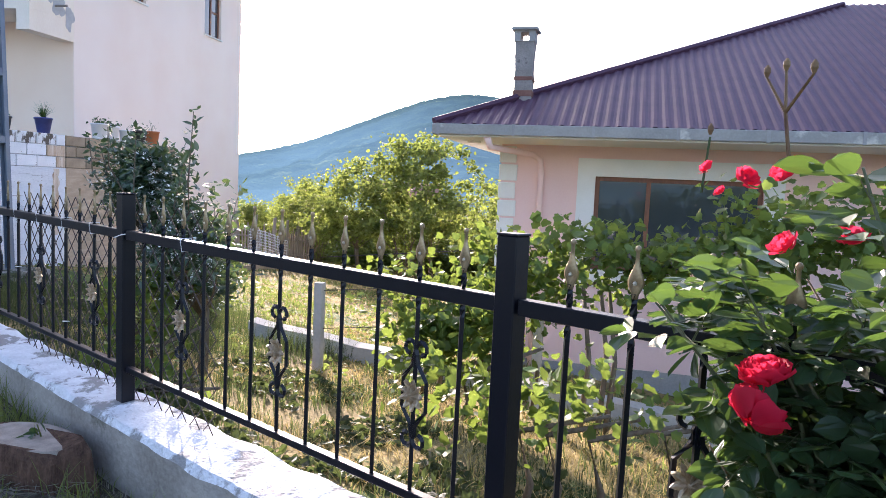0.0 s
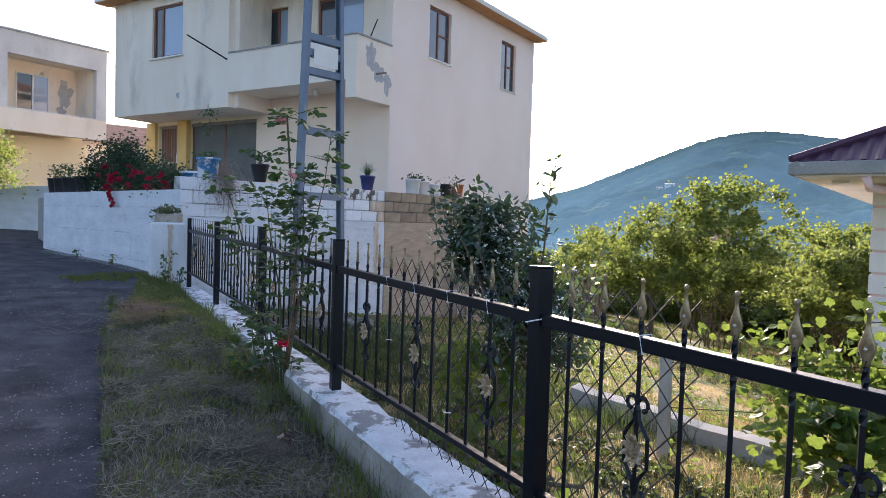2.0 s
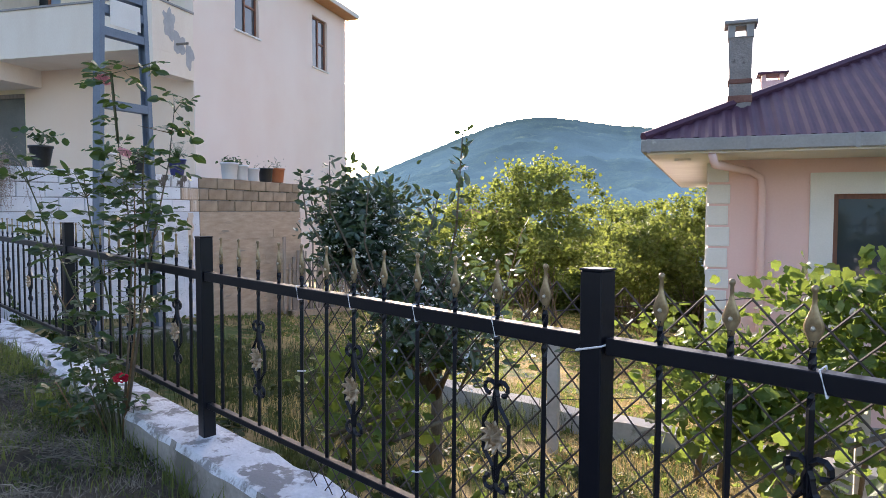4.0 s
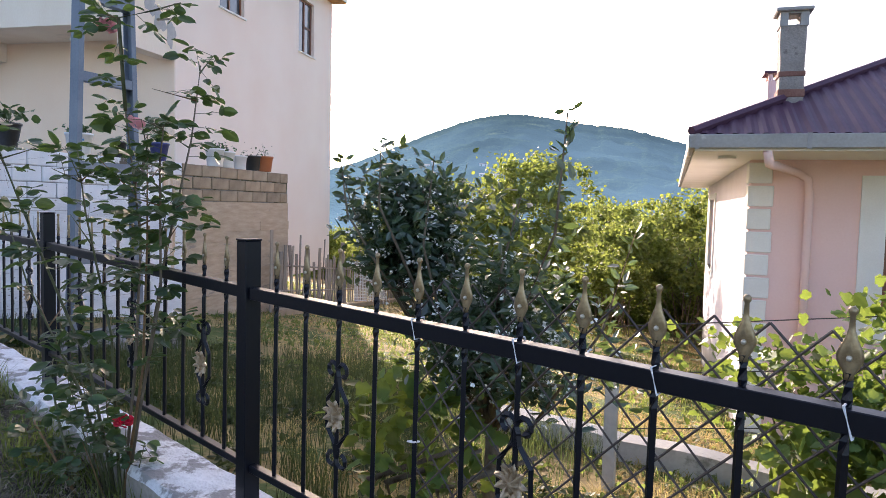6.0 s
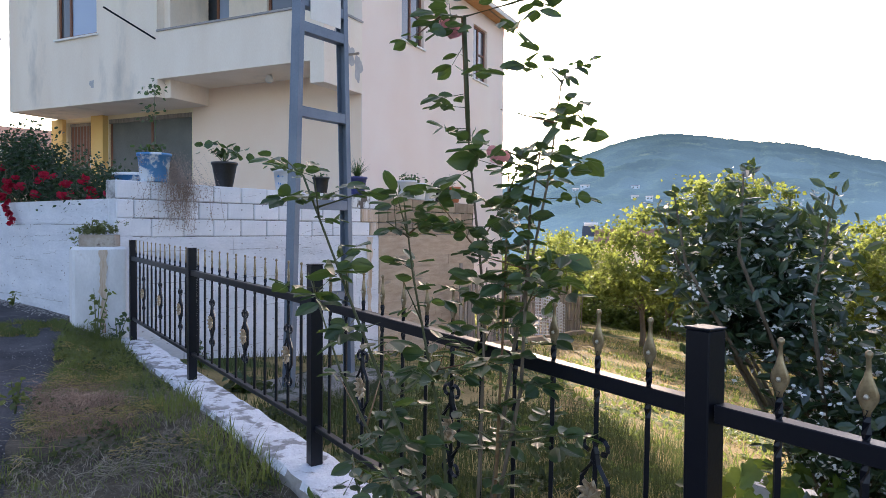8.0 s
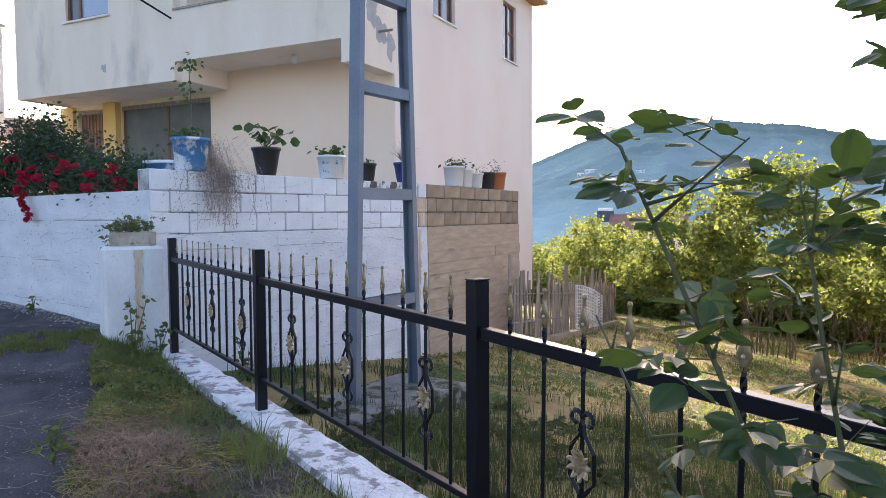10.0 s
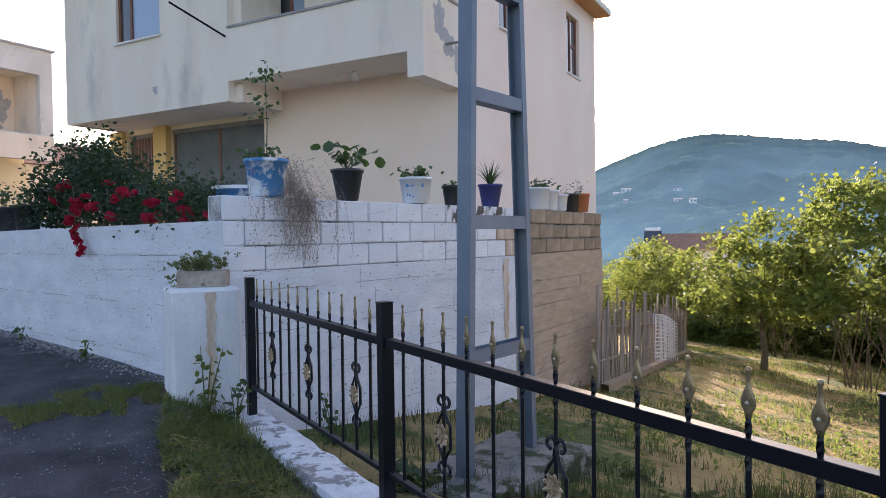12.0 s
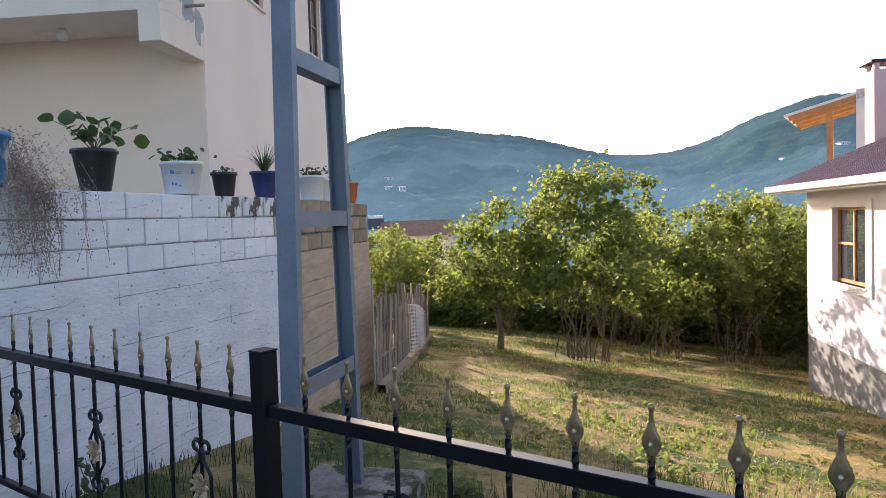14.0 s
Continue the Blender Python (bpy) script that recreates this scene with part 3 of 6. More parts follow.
def wall_run(name, a, b, z0, z1, thick, mat, label):
    """A straight upright wall whose outer face runs from a to b; it lies to the left of that line."""
    d = (b - a).normalized()
    m = axes(a, d)
    return tagged(part(name, box(bmesh.new(), 0, (b - a).length, 0, thick, z0, z1, 0.006), mat), label, "wall", kind="structure"), m


def put(ob, m):
    ob.matrix_world = m
    return ob


w1, m1 = wall_run("wall_terrace_white", WA, WB, -0.6, WALL_TOP - 0.6, 0.2, M_WHITEWALL, "whitewashed board-marked retaining wall below the blocks")
put(w1, m1)
w2, m2 = wall_run("wall_terrace_raw", WB, WC, -1.4, WALL_TOP - 0.6, 0.2, M_BOARD, "raw board-marked concrete retaining wall")
put(w2, m2)
w3, m3 = wall_run("wall_lane", WL, WA + Vector((0, -0.02)), -0.2, WALL_TOP - 0.2, 0.2, M_WHITEWALL, "long whitewashed wall beside the lane")
put(w3, m3)
bm = bmesh.new()
box(bm, -12.32, -11.84, 0.36, 0.85, 0.2, 1.47, 0.025)
pillar = tagged(part("pillar", bm, M_PILLAR), "whitewashed square concrete pillar at the end of the fence", "pillar", kind="structure")

# ---- cream house ----
HM = axes((-16.82, 4.89), (0.841, 0.541))
house = thing("cream_house", HM, "two-storey cream rendered house with an overhanging upper floor and balcony", "house")
W = -9.52
D = 9.45


def ring_wall(x0, x1, y0, y1, z0, z1, holes=()):
    """Wall slab between y0 and y1 with holes (xa, xb, za, zb)."""
    bm = bmesh.new()
    xs = sorted({x0, x1, *[h[0] for h in holes], *[h[1] for h in holes]})
    zs = sorted({z0, z1, *[h[2] for h in holes], *[h[3] for h in holes]})
    for a, b in zip(xs, xs[1:]):
        for c, d in zip(zs, zs[1:]):
            if not any(h[0] <= a and b <= h[1] and h[2] <= c and d <= h[3] for h in holes):
                box(bm, a, b, y0, y1, c, d)
    bmesh.ops.remove_doubles(bm, verts=bm.verts, dist=1e-5)
    return bm


def turned(bm, m):
    bmesh.ops.transform(bm, matrix=m, verts=bm.verts)
    return bm


part("wall", ring_wall(W, -4.4, 0.0, 0.2, 4.5, 7.9, [(-7.7, -6.32, 6.08, 7.55)]), M_CREAM, house, "cream front render with grey weather stains")
part("wall", ring_wall(-4.4, -0.2, 1.34, 1.54, 4.9, 7.9, [(-4.66 + .27, -3.6, 6.1, 7.4), (-2.5, -0.92, 5.0, 7.4)]), M_CREAM, house)
part("wall", turned(ring_wall(1.34, D, 0.0, 0.2, -0.5, 7.9, [(2.99, 4.07, 6.0, 7.4), (7.08, 8.08, 5.9, 7.43)]), Matrix.Translation((0, 0, 0)) @ Matrix(((0, -1, 0, 0), (1, 0, 0, 0), (0, 0, 1, 0), (0, 0, 0, 1)))), M_CREAM_SIDE, house, "pale pinkish side wall")
part("wall", boxes((W, W + 0.2, 0.2, D, 4.5, 7.9), (W + 0.2, -0.2, D - 0.2, D, 0.5, 7.9)), M_CREAM, house)
part("wall", ring_wall(-9.9, -0.2, 1.36, 1.56, 1.2, 4.5, [(-7.66, -4.78, 1.9, 4.4), (-9.25, -8.3, 2.0, 4.4)]), M_YELLOW, house, "ochre ground floor wall")
part("wall", boxes((-4.72, -0.02, 1.33, 1.358, 1.2, 4.5), (-4.4, -0.02, 1.342, 1.5, 4.5, 4.9)), M_CREAM_BOUNCE, house, "cream ground floor wall")
part("wall", boxes((-4.42, -4.22, 0.2, 1.33, 4.5, 7.9)), M_CREAM, house)
part("soffit", boxes((W, -4.4, 0.2, 1.36, 4.5, 4.62)), M_CREAM, house, "plain underside of the upper floor")
part("balcony", boxes((-4.4, -0.16, 0.16, 1.34, 4.9, 5.02), (-4.4, -0.0, 0.0, 0.16, 4.88, 5.9), (-0.16, 0.0, 0.16, 1.34, 4.9, 5.9)), M_CREAM, house, "solid balcony parapet with a thin coping")
part("beam", boxes((-0.32, -0.003, 0.003, 1.36, 4.45, 4.9)), M_CREAM, house, "deep beam under the balcony's end")
part("coping", boxes((-4.4, 0.03, -0.03, 0.18, 5.9, 5.94), (-0.18, 0.03, 0.18, 1.34, 5.9, 5.94)), M_PLINTH, house)
part("roof", boxes((W - 0.4, 0.45, -0.45, D + 0.13, 7.9, 8.02)), M_TRIM, house, "thin projecting eaves slab")
part("soffit_board", boxes((0.0, 0.43, -0.43, D + 0.11, 7.87, 7.897)), M_PINE, house, "orange varnished boards under the eaves")
part("soffit_board", boxes((W - 0.38, -0.01, -0.43, -0.003, 7.87, 7.897)), M_PINE, house, "orange varnished boards under the eaves")
bm = bmesh.new()
a = [bm.verts.new(c) for c in ((W - .42, -.47, 8.022), (.47, -.47, 8.022), (.47, D + .15, 8.022), (W - .42, D + .15, 8.022), (W / 2 - 1, D / 2, 9.9), (W / 2 + 1, D / 2, 9.9))]
for q in ((0, 1, 5, 4), (1, 2, 5), (2, 3, 4, 5), (3, 0, 4), (3, 2, 1, 0)):
    bm.faces.new([a[i] for i in q])
part("roof", bm, M_TILE, house, "low tiled roof")


def window(parent, x0, x1, z0, z1, y, wood=M_WOOD, split=0.5, curtain=True, face=1, sill=True, name="window"):
    """A framed window in a wall whose outer face is at y, facing -y."""
    w = part(name, boxes((x0, x0 + .06, y + .06, y + .13, z0, z1), (x1 - .06, x1, y + .06, y + .13, z0, z1), (x0 + .06, x1 - .06, y + .06, y + .13, z1 - .06, z1), (x0 + .06, x1 - .06, y + .06, y + .13, z0, z0 + .06), bevel=0.003), wood, parent, "wooden window frame set in the wall")
    xm = x0 + (x1 - x0) * split
    part("mullion", boxes((xm - .03, xm + .03, y + .055, y + .12, z0 + .06, z1 - .06)), wood, w)
    part("pane", boxes((x0 + .06, xm - .03, y + .09, y + .096, z0 + .06, z1 - .06)), M_GLASS, w)
    part("pane", boxes((xm + .03, x1 - .06, y + .09, y + .096, z0 + .06, z1 - .06)), M_CURTGLASS if curtain else M_GLASS, w)
    if curtain:
        part("curtain", boxes((xm + .02, x1 - .05, y + .098, y + .11, z0 + .05, z1 - .05)), M_CURTAIN, w, "pale net curtain")
    if sill:
        part("sill", boxes((x0 - .06, x1 + .06, y - .06, y + .06, z0 - .04, z0)), M_TRIM, w)
    return w


window(house, -7.7, -6.32, 6.08, 7.55, 0, split=0.3)
window(house, -4.39, -3.6, 6.1, 7.4, 1.34)
window(house, -2.5, -0.92, 5.0, 7.4, 1.34)
part("shutter", boxes((-7.6, -6.2, 1.44, 1.47, 1.9, 4.4), (-6.14, -4.8, 1.44, 1.47, 1.9, 4.4)), M_SHUTTER, house, "closed grey-green shop shutter")
for x in (-6.2, -7.66):
    part("shutter_frame", boxes((x, x + 0.06, 1.42, 1.48, 1.9, 4.4)), M_WOOD, house)
part("door", boxes((-9.23, -8.32, 1.45, 1.5, 2.0, 4.38)), M_WOOD, house, "dark red barred entrance door")

# ---- salmon house ----
PM = axes((-6.51, 8.12), (0.88, 0.476))
pink = thing("salmon_house", PM, "single-storey salmon pink house with white quoins and a maroon hipped roof", "house")
PD, PW = 9.87, 14.0
part("wall", ring_wall(0, PW, 0, 0.22, -0.95, 2.25, [(1.37, 3.6, 0.45, 1.78)]), M_PINK, pink, "salmon front wall")
part("wall", turned(ring_wall(0.22, PD, -0.22, 0, -0.95, 2.25, [(6.7, 8.3, 0.4, 1.86)]), Matrix(((0, -1, 0, 0), (1, 0, 0, 0), (0, 0, 1, 0), (0, 0, 0, 1)))), M_LILAC, pink, "pale side wall")
part("wall", boxes((0.22, PW, PD - 0.22, PD, -2.5, 2.25), (PW - 0.22, PW, 0.22, PD - 0.22, -2.5, 2.25)), M_PINK, pink)
part("plinth", boxes((0.01, PW, 0.01, 0.2, -2.4, -0.95), (0.01, 0.2, 0.2, PD, -2.9, -0.95)), M_PLINTH, pink, "grey cement plinth")
EX, EY = -0.65, -1.25
part("soffit", boxes((EX, PW + .6, EY, PD + .65, 2.2, 2.26)), M_TRIM, pink, "cream boarded soffit")
part("gutter", boxes((EX - .06, PW + .6, EY - .06, EY, 2.22, 2.36), (EX - .06, EX, EY, PD + .65, 2.22, 2.36), bevel=0.01), M_GUTTER, pink, "grey metal gutter with joint bands")


def pink_roof():
    """Hipped roof of ribbed sheets; the ribs run up the slope."""
    bm = bmesh.new()
    slope, z0 = 0.475, 2.34
    x0, x1, y0, y1 = EX - 0.04, PW + 0.6, EY - 0.04, PD + 0.65
    h = 6.3
    back = h / (y1 - y0 - h)
    pitch = 0.14

    def sheet(a0, a1, along_x):
        n = int((a1 - a0) / (pitch / 4))
        prev = None
        for i in range(n + 1):
            s = a0 + (a1 - a0) * i / n
            d = min(s - a0, (a1 - s) * (1 if along_x else back), h)
            z = 0.010 * (1 if i % 4 in (0, 3) else -1) + 0.02
            lo, hi = ((s, y0, z0 + z), (s, y0 + d, z0 + z + slope * d)) if along_x else ((x0, s, z0 + z), (x0 + d, s, z0 + z + slope * d))
            cur = (bm.verts.new(lo), bm.verts.new(hi))
            if prev:
                bm.faces.new((prev[0], cur[0], cur[1], prev[1]))
            prev = cur

    sheet(x0, x1, True)
    sheet(y0, y1, False)
    v = [bm.verts.new(c) for c in ((x0, y1, z0), (x1, y1, z0), (x1, y0, z0), (x1 - h, y0 + h, z0 + slope * h), (x0 + h, y0 + h, z0 + slope * h), (x0, y0, z0))]
    bm.faces.new((v[1], v[0], v[4], v[3]))
    bm.faces.new((v[2], v[1], v[3]))
    bm.faces.new((v[0], v[1], v[2], v[5]))
    return bm


part("roof", pink_roof(), M_ROOF, pink, "ribbed maroon sheet roof")
for k in range(14):
    part("gutter_joint", boxes((EX + 1.0 * k, EX + 1.0 * k + 0.04, EY - 0.066, EY - 0.061, 2.215, 2.365)), M_PLINTH, pink, "dark joint band of the gutter")
part("hip_cap", tube(bmesh.new(), [(EX - .04, EY - .04, 2.39), (EX + 6.2, EY + 6.2, 2.39 + 0.475 * 6.24)], 0.05, 6), M_ROOF, pink)

for i in range(12):
    z = -0.95 + i * 0.262
    part("quoin", boxes((-0.025, 0.225 if i % 2 else 0.245, -0.025, 0.0, z, z + 0.235), (-0.025, 0.0, 0.001, 0.245 if i % 2 else 0.225, z, z + 0.235), bevel=0.008), M_TRIM, pink, "white moulded corner block")
part("window_trim", ring_wall(1.12, 3.85, -0.03, -0.001, 0.2, 2.03, [(1.37, 3.6, 0.45, 1.78)]), M_TRIM, pink, "broad white window surround")
part("window_trim", turned(ring_wall(6.45, 8.5, 0.001, 0.03, 0.25, 1.98, [(6.7, 8.3, 0.4, 1.86)]), Matrix(((0, -1, 0, 0), (1, 0, 0, 0), (0, 0, 1, 0), (0, 0, 0, 1)))), M_TRIM, pink)
window(pink, 1.37, 3.6, 0.45, 1.78, 0.0, split=0.33, curtain=False)


def side_window(parent, y0, y1, z0, z1, wood, deep=0.09):
    """A window in a side wall that lies in the plane x = 0 and faces -x or +x."""
    s = -1 if parent is house else 1
    a, b = (-0.14, -0.08) if s < 0 else (0.08, 0.14)
    w = part("window", boxes((a, b, y0, y0 + .06, z0, z1), (a, b, y1 - .06, y1, z0, z1), (a, b, y0 + .06, y1 - .06, z1 - .06, z1), (a, b, y0 + .06, y1 - .06, z0, z0 + .06)), wood, parent, "wooden window frame set in the side wall")
    ym = (y0 + y1) / 2
    part("mullion", boxes((a - .003, b + .003, ym - .03, ym + .03, z0 + .06, z1 - .06)), wood, w)
    part("transom", boxes((a - .001, b + .001, ym + .03, y1 - .06, z0 + 0.5 * (z1 - z0), z0 + 0.5 * (z1 - z0) + .05)), wood, w)
    for p, q in ((y0 + .06, ym - .03), (ym + .03, y1 - .06)):
        part("pane", boxes((a + .03, a + .036, p, q, z0 + .06, z1 - .06)), M_GLASS, w)
    part("sill", boxes((-0.08 if s < 0 else -0.05, 0.05 if s < 0 else 0.08, y0 - .05, y1 + .05, z0 - .04, z0)), M_TRIM, w)


side_window(house, 2.99, 4.07, 6.0, 7.4, M_WOOD)
side_window(house, 7.08, 8.08, 5.9, 7.43, M_WOOD)
side_window(pink, 6.7, 8.3, 0.4, 1.86, M_PINE)
part("downpipe", tube(bmesh.new(), [(0.02, EY + .02, 2.2), (0.05, EY + .1, 2.08), (0.45, -0.07, 2.06), (0.58, -0.07, 1.98), (0.60, -0.07, 1.8), (0.60, -0.07, -1.3)], 0.045, 10), M_PINK, pink, "salmon painted rain downpipe", smooth=True)
part("vent", lathe(bmesh.new(), [(0.09, 2.17), (0.09, 2.2)], 16, Matrix.Translation((-0.3, -0.55, 0))), M_TRIM, pink, "round ceiling lamp under the eaves")

ch = thing("chimney", PM @ pose(0.31, -0.26, 2.34), "tall narrow chimney of patched mortar and brick on the hip", "chimney")
M_MORTAR = material("patched mortar", (0.20, 0.18, 0.165), (0.36, 0.32, 0.29), 0.95, 0, 5, 50, 0.9, c=(0.15, 0.13, 0.12), spots=0.58, depth=0.02)
M_BRICK = material("weathered red brick", (0.15, 0.07, 0.055), (0.27, 0.14, 0.11), 0.9, 0, 6, 60, 0.6)


def chimney_shaft(rings):
    """A rough square stack whose courses bulge and lean a little; rings: (z, half width, lean)."""
    bm = bmesh.new()
    rows = []
    for z, w, o in rings:
        rows.append([bm.verts.new((w * x + o + 0.012 * noise.noise(Vector((x * 3, y * 3, z * 7))), w * y + 0.012 * noise.noise(Vector((x * 5, y * 2, z * 9))), z)) for x, y in ((-1, -1), (0, -1), (1, -1), (1, 0), (1, 1), (0, 1), (-1, 1), (-1, 0))])
    for q, r in zip(rows, rows[1:]):
        for k in range(8):
            bm.faces.new((q[k], q[(k + 1) % 8], r[(k + 1) % 8], r[k]))
    bm.faces.new(rows[0][::-1])
    bm.faces.new(rows[-1])
    return bm


part("chimney_shaft", chimney_shaft([(0.0, 0.155, 0.0), (0.13, 0.15, 0.0), (0.17, 0.128, 0.0), (0.4, 0.122, 0.004), (0.62, 0.122, 0.008), (0.85, 0.118, 0.004), (1.05, 0.124, 0.0), (1.25, 0.13, 0.0)]), M_MORTAR, ch)
for z, h in ((0.19, 0.025), (0.50, 0.085), (0.72, 0.055)):
    part("brick_band", boxes((-0.128, 0.136, -0.131, 0.131, z, z + h), bevel=0.006), M_BRICK, ch, "bare red brick course")
part("flue", ring_wall(-0.14, 0.14, -0.14, 0.14, 1.25, 1.4, [(-0.06, 0.06, 1.26, 1.38)]), M_PLINTH, ch, "square opening at the chimney's top")
part("chimney_cap", boxes((-0.18, 0.18, -0.18, 0.18, 1.4, 1.44), bevel=0.008), M_PLINTH, ch)
ch = thing("chimney", PM @ pose(1.42, 9.6, 2.6), "plain pale pink chimney with a flat cap on the roof", "chimney")
part("chimney_shaft", boxes((-0.25, 0.25, -0.25, 0.25, 0.0, 2.12), bevel=0.015), M_PINK, ch)
part("chimney_cap", boxes((-0.34, 0.34, -0.34, 0.34, 2.26, 2.31), bevel=0.008), M_ROOF, ch, "thin dark cap slab")
for x, y in ((-1, -1), (1, -1), (-1, 1), (1, 1)):
    part("cap_foot", boxes((x * 0.2 - 0.05, x * 0.2 + 0.05, y * 0.2 - 0.05, y * 0.2 + 0.05, 2.121, 2.259)), M_PINK, ch)

# ---- details of the cream house ----
part("door_bars", boxes(*[(-9.2 + i * 0.12, -9.18 + i * 0.12, 1.43, 1.445, 2.05, 4.35) for i in range(8)], (-9.23, -8.32, 1.428, 1.448, 4.3, 4.38), (-9.23, -8.32, 1.428, 1.448, 3.2, 3.24)), M_GREYWOOD, house, "pale upright bars over the door")
part("pilaster", boxes((-8.12, -7.68, 1.2, 1.357, 1.2, 4.49), (-9.75, -9.3, 1.25, 1.357, 1.2, 4.49)), M_OCHRE, house, "ochre pilaster beside the entrance door")
part("meter_box", boxes((-8.28, -8.15, 1.3, 1.357, 3.2, 3.5)), M_TRIM, house)
part("shutter_pelmet", boxes((-7.66, -4.78, 1.38, 1.45, 4.3, 4.4)), M_GREYWOOD, house)
part("laundry_pole", tube(bmesh.new(), [(-4.45, 0.0, 5.75), (-4.95, -0.9, 6.25)], 0.02, 6), M_BLACK, house, "thin dark pole leaning out beside the balcony")
part("laundry_pole", tube(bmesh.new(), [(-0.1, 0.6, 5.95), (0.35, 0.3, 6.25)], 0.015, 6), M_BLACK, house)
part("soffit_lamp", lathe(bmesh.new(), [(0.05, 4.88), (0.07, 4.84), (0.09, 4.78), (0.05, 4.72)], 12, Matrix.Translation((-1.9, 0.7, 0))), M_TRIM, house, "white globe lamp under the balcony", smooth=True)
part("spout", tube(bmesh.new(), [(0.0, 0.75, 5.12), (0.3, 0.75, 5.12)], 0.025, 8), M_GREYWOOD, house, "short drain spout from the balcony")


def blotch(name, mat, cx, cz, w, h, seed, plane, n=26):
    """A thin irregular patch where render has fallen away; plane maps (u, v) to the wall."""
    rng = random.Random(seed)
    bm = bmesh.new()
    f = []
    for k in range(n):
        a = k * math.tau / n
        r = 0.65 + 0.5 * noise.noise(Vector((math.cos(a) * 1.7, math.sin(a) * 1.7, seed)))
        f.append((cx + w * r * math.cos(a), cz + h * r * math.sin(a)))
    a = [bm.verts.new(plane(u, v, 0.0)) for u, v in f]
    b = [bm.verts.new(plane(u, v, 0.004)) for u, v in f]
    bm.faces.new(a[::-1])
    bm.faces.new(b)
    for i in range(n):
        j = (i + 1) % n
        bm.faces.new((a[i], a[j], b[j], b[i]))
    return part(name, bm, mat, house, "grey patch of bare cement")


endface = lambda u, v, d: (0.0 + d, u, v)
blotch("peeled_patch", M_PATCH, 0.52, 5.52, 0.30, 0.42, 3.1, endface)
blotch("peeled_patch", M_PATCH, 0.85, 5.15, 0.34, 0.36, 7.7, endface)
blotch("peeled_patch", M_PATCH, 1.2, 4.95, 0.24, 0.38, 5.3, endface)
frontface = lambda u, v, d: (u, -d, v)
blotch("peeled_patch", M_PATCH, -6.5, 4.95, 0.13, 0.13, 1.3, frontface, 14)
# ---- blocks of the terrace wall ----
def block_rows(m, length, z_top, rows, mat, height=0.2, length_of=0.4, label="concrete block", start=0.0, name="block"):
    gap = 0.017 if mat is M_BLOCK else 0.011
    meshes = {}
    parent = thing("block_course", m @ pose(0, 0, 0), label + " courses on top of the retaining wall", "block wall", kind="structure")
    rng = random.Random(5)
    part("mortar", boxes((start, length, 0.022, 0.178, z_top - rows * height, z_top - 0.01)), M_PAD if mat is M_BLOCK else M_GAP, parent, "recessed mortar")
    for r in range(rows):
        x = start - (length_of / 2 if r % 2 else 0)
        while x < length - 0.03:
            a, b = max(x, start) + gap / 2, min(x + length_of, length) - gap / 2
            if b - a > 0.04:
                stained = 0 if mat is not M_WHITEBLOCK else 1 if b > length - 0.1 and r else 2 if r == 0 and length - 1.1 < b < length - 0.02 else 0
                key = (round(b - a, 3), stained)
                if key not in meshes:
                    bm = boxes((0, b - a, 0, 0.2, gap / 2, height - gap / 2), bevel=0.009)
                    me = bpy.data.meshes.new(name)
                    bm.to_mesh(me)
                    bm.free()
                    me.materials.append((mat, M_RUST, M_FLAKED)[stained])
                    meshes[key] = me
                ob = new(name, meshes[key])
                ob.parent = parent
                ob.matrix_local = pose(a, rng.uniform(-0.008, 0.005), z_top - (r + 1) * height + rng.uniform(-0.003, 0.003), 0, rng.uniform(-0.35, 0.35), rng.uniform(-0.5, 0.5))
            x += length_of


LEN1, LEN2, LEN3 = (WB - WA).length, (WC - WB).length, (WA - WL).length
block_rows(m1, LEN1, WALL_TOP, 3, M_WHITEBLOCK, label="whitewashed concrete block")
block_rows(m2, LEN2, WALL_TOP, 3, M_BLOCK, label="raw brown concrete block", length_of=0.52)

# board marks: thin ledges on the retaining walls
def board_marks(m, length, z0, z1, mat, seed, depth=0.012):
    rng = random.Random(seed)
    t = thing("formwork_relief", m, "faint ledges left by formwork boards on the wall", "wall relief", kind="structure")
    z = z0
    while z < z1 - 0.03:
        h = rng.uniform(0.13, 0.2)
        x = 0.0
        while x < length:
            l = min(rng.uniform(1.2, 2.4), length - x)
            d = rng.uniform(0.002, depth)
            part("board_ledge", boxes((x, x + l - 0.004, -d, 0.002, z, min(z + h - 0.006, z1))), mat, t)
            x += l
        z += h


board_marks(m1, LEN1, -0.6, WALL_TOP - 0.6, M_WHITEWALL, 1, 0.007)
board_marks(m2, LEN2, -1.4, WALL_TOP - 0.6, M_BOARD, 2, 0.028)
board_marks(m3, LEN3 - 0.1, 0.3, WALL_TOP - 0.2, M_WHITEWALL, 3, 0.007)

terrace = prism(bmesh.new(), [(-12.4, 0.95), (-16.0, 7.5), (-17.9, 6.6), (-27.0, 1.0), (-22, -2.0), (-18.1, -1.35)][::-1], -0.6, 1.9)
bmesh.ops.recalc_face_normals(terrace, faces=terrace.faces)
tagged(part("terrace", terrace, M_PLINTH), "raised cement terrace in front of the cream house", "terrace", kind="structure")

# ---- lane side: far wall and far houses ----
fw, fm = wall_run("wall_far", Vector((-30.0, -7.0)), Vector((-24.5, -0.5)), 0.2, 2.35, 0.2, M_WHITEWALL, "whitewashed garden wall beyond the lane's bend")
put(fw, fm)
FM = axes((-34.66, -0.7), (-0.54, 0.84))
far = thing("far_house", FM, "two-storey house with a stained grey parapet and a recessed loggia", "house")
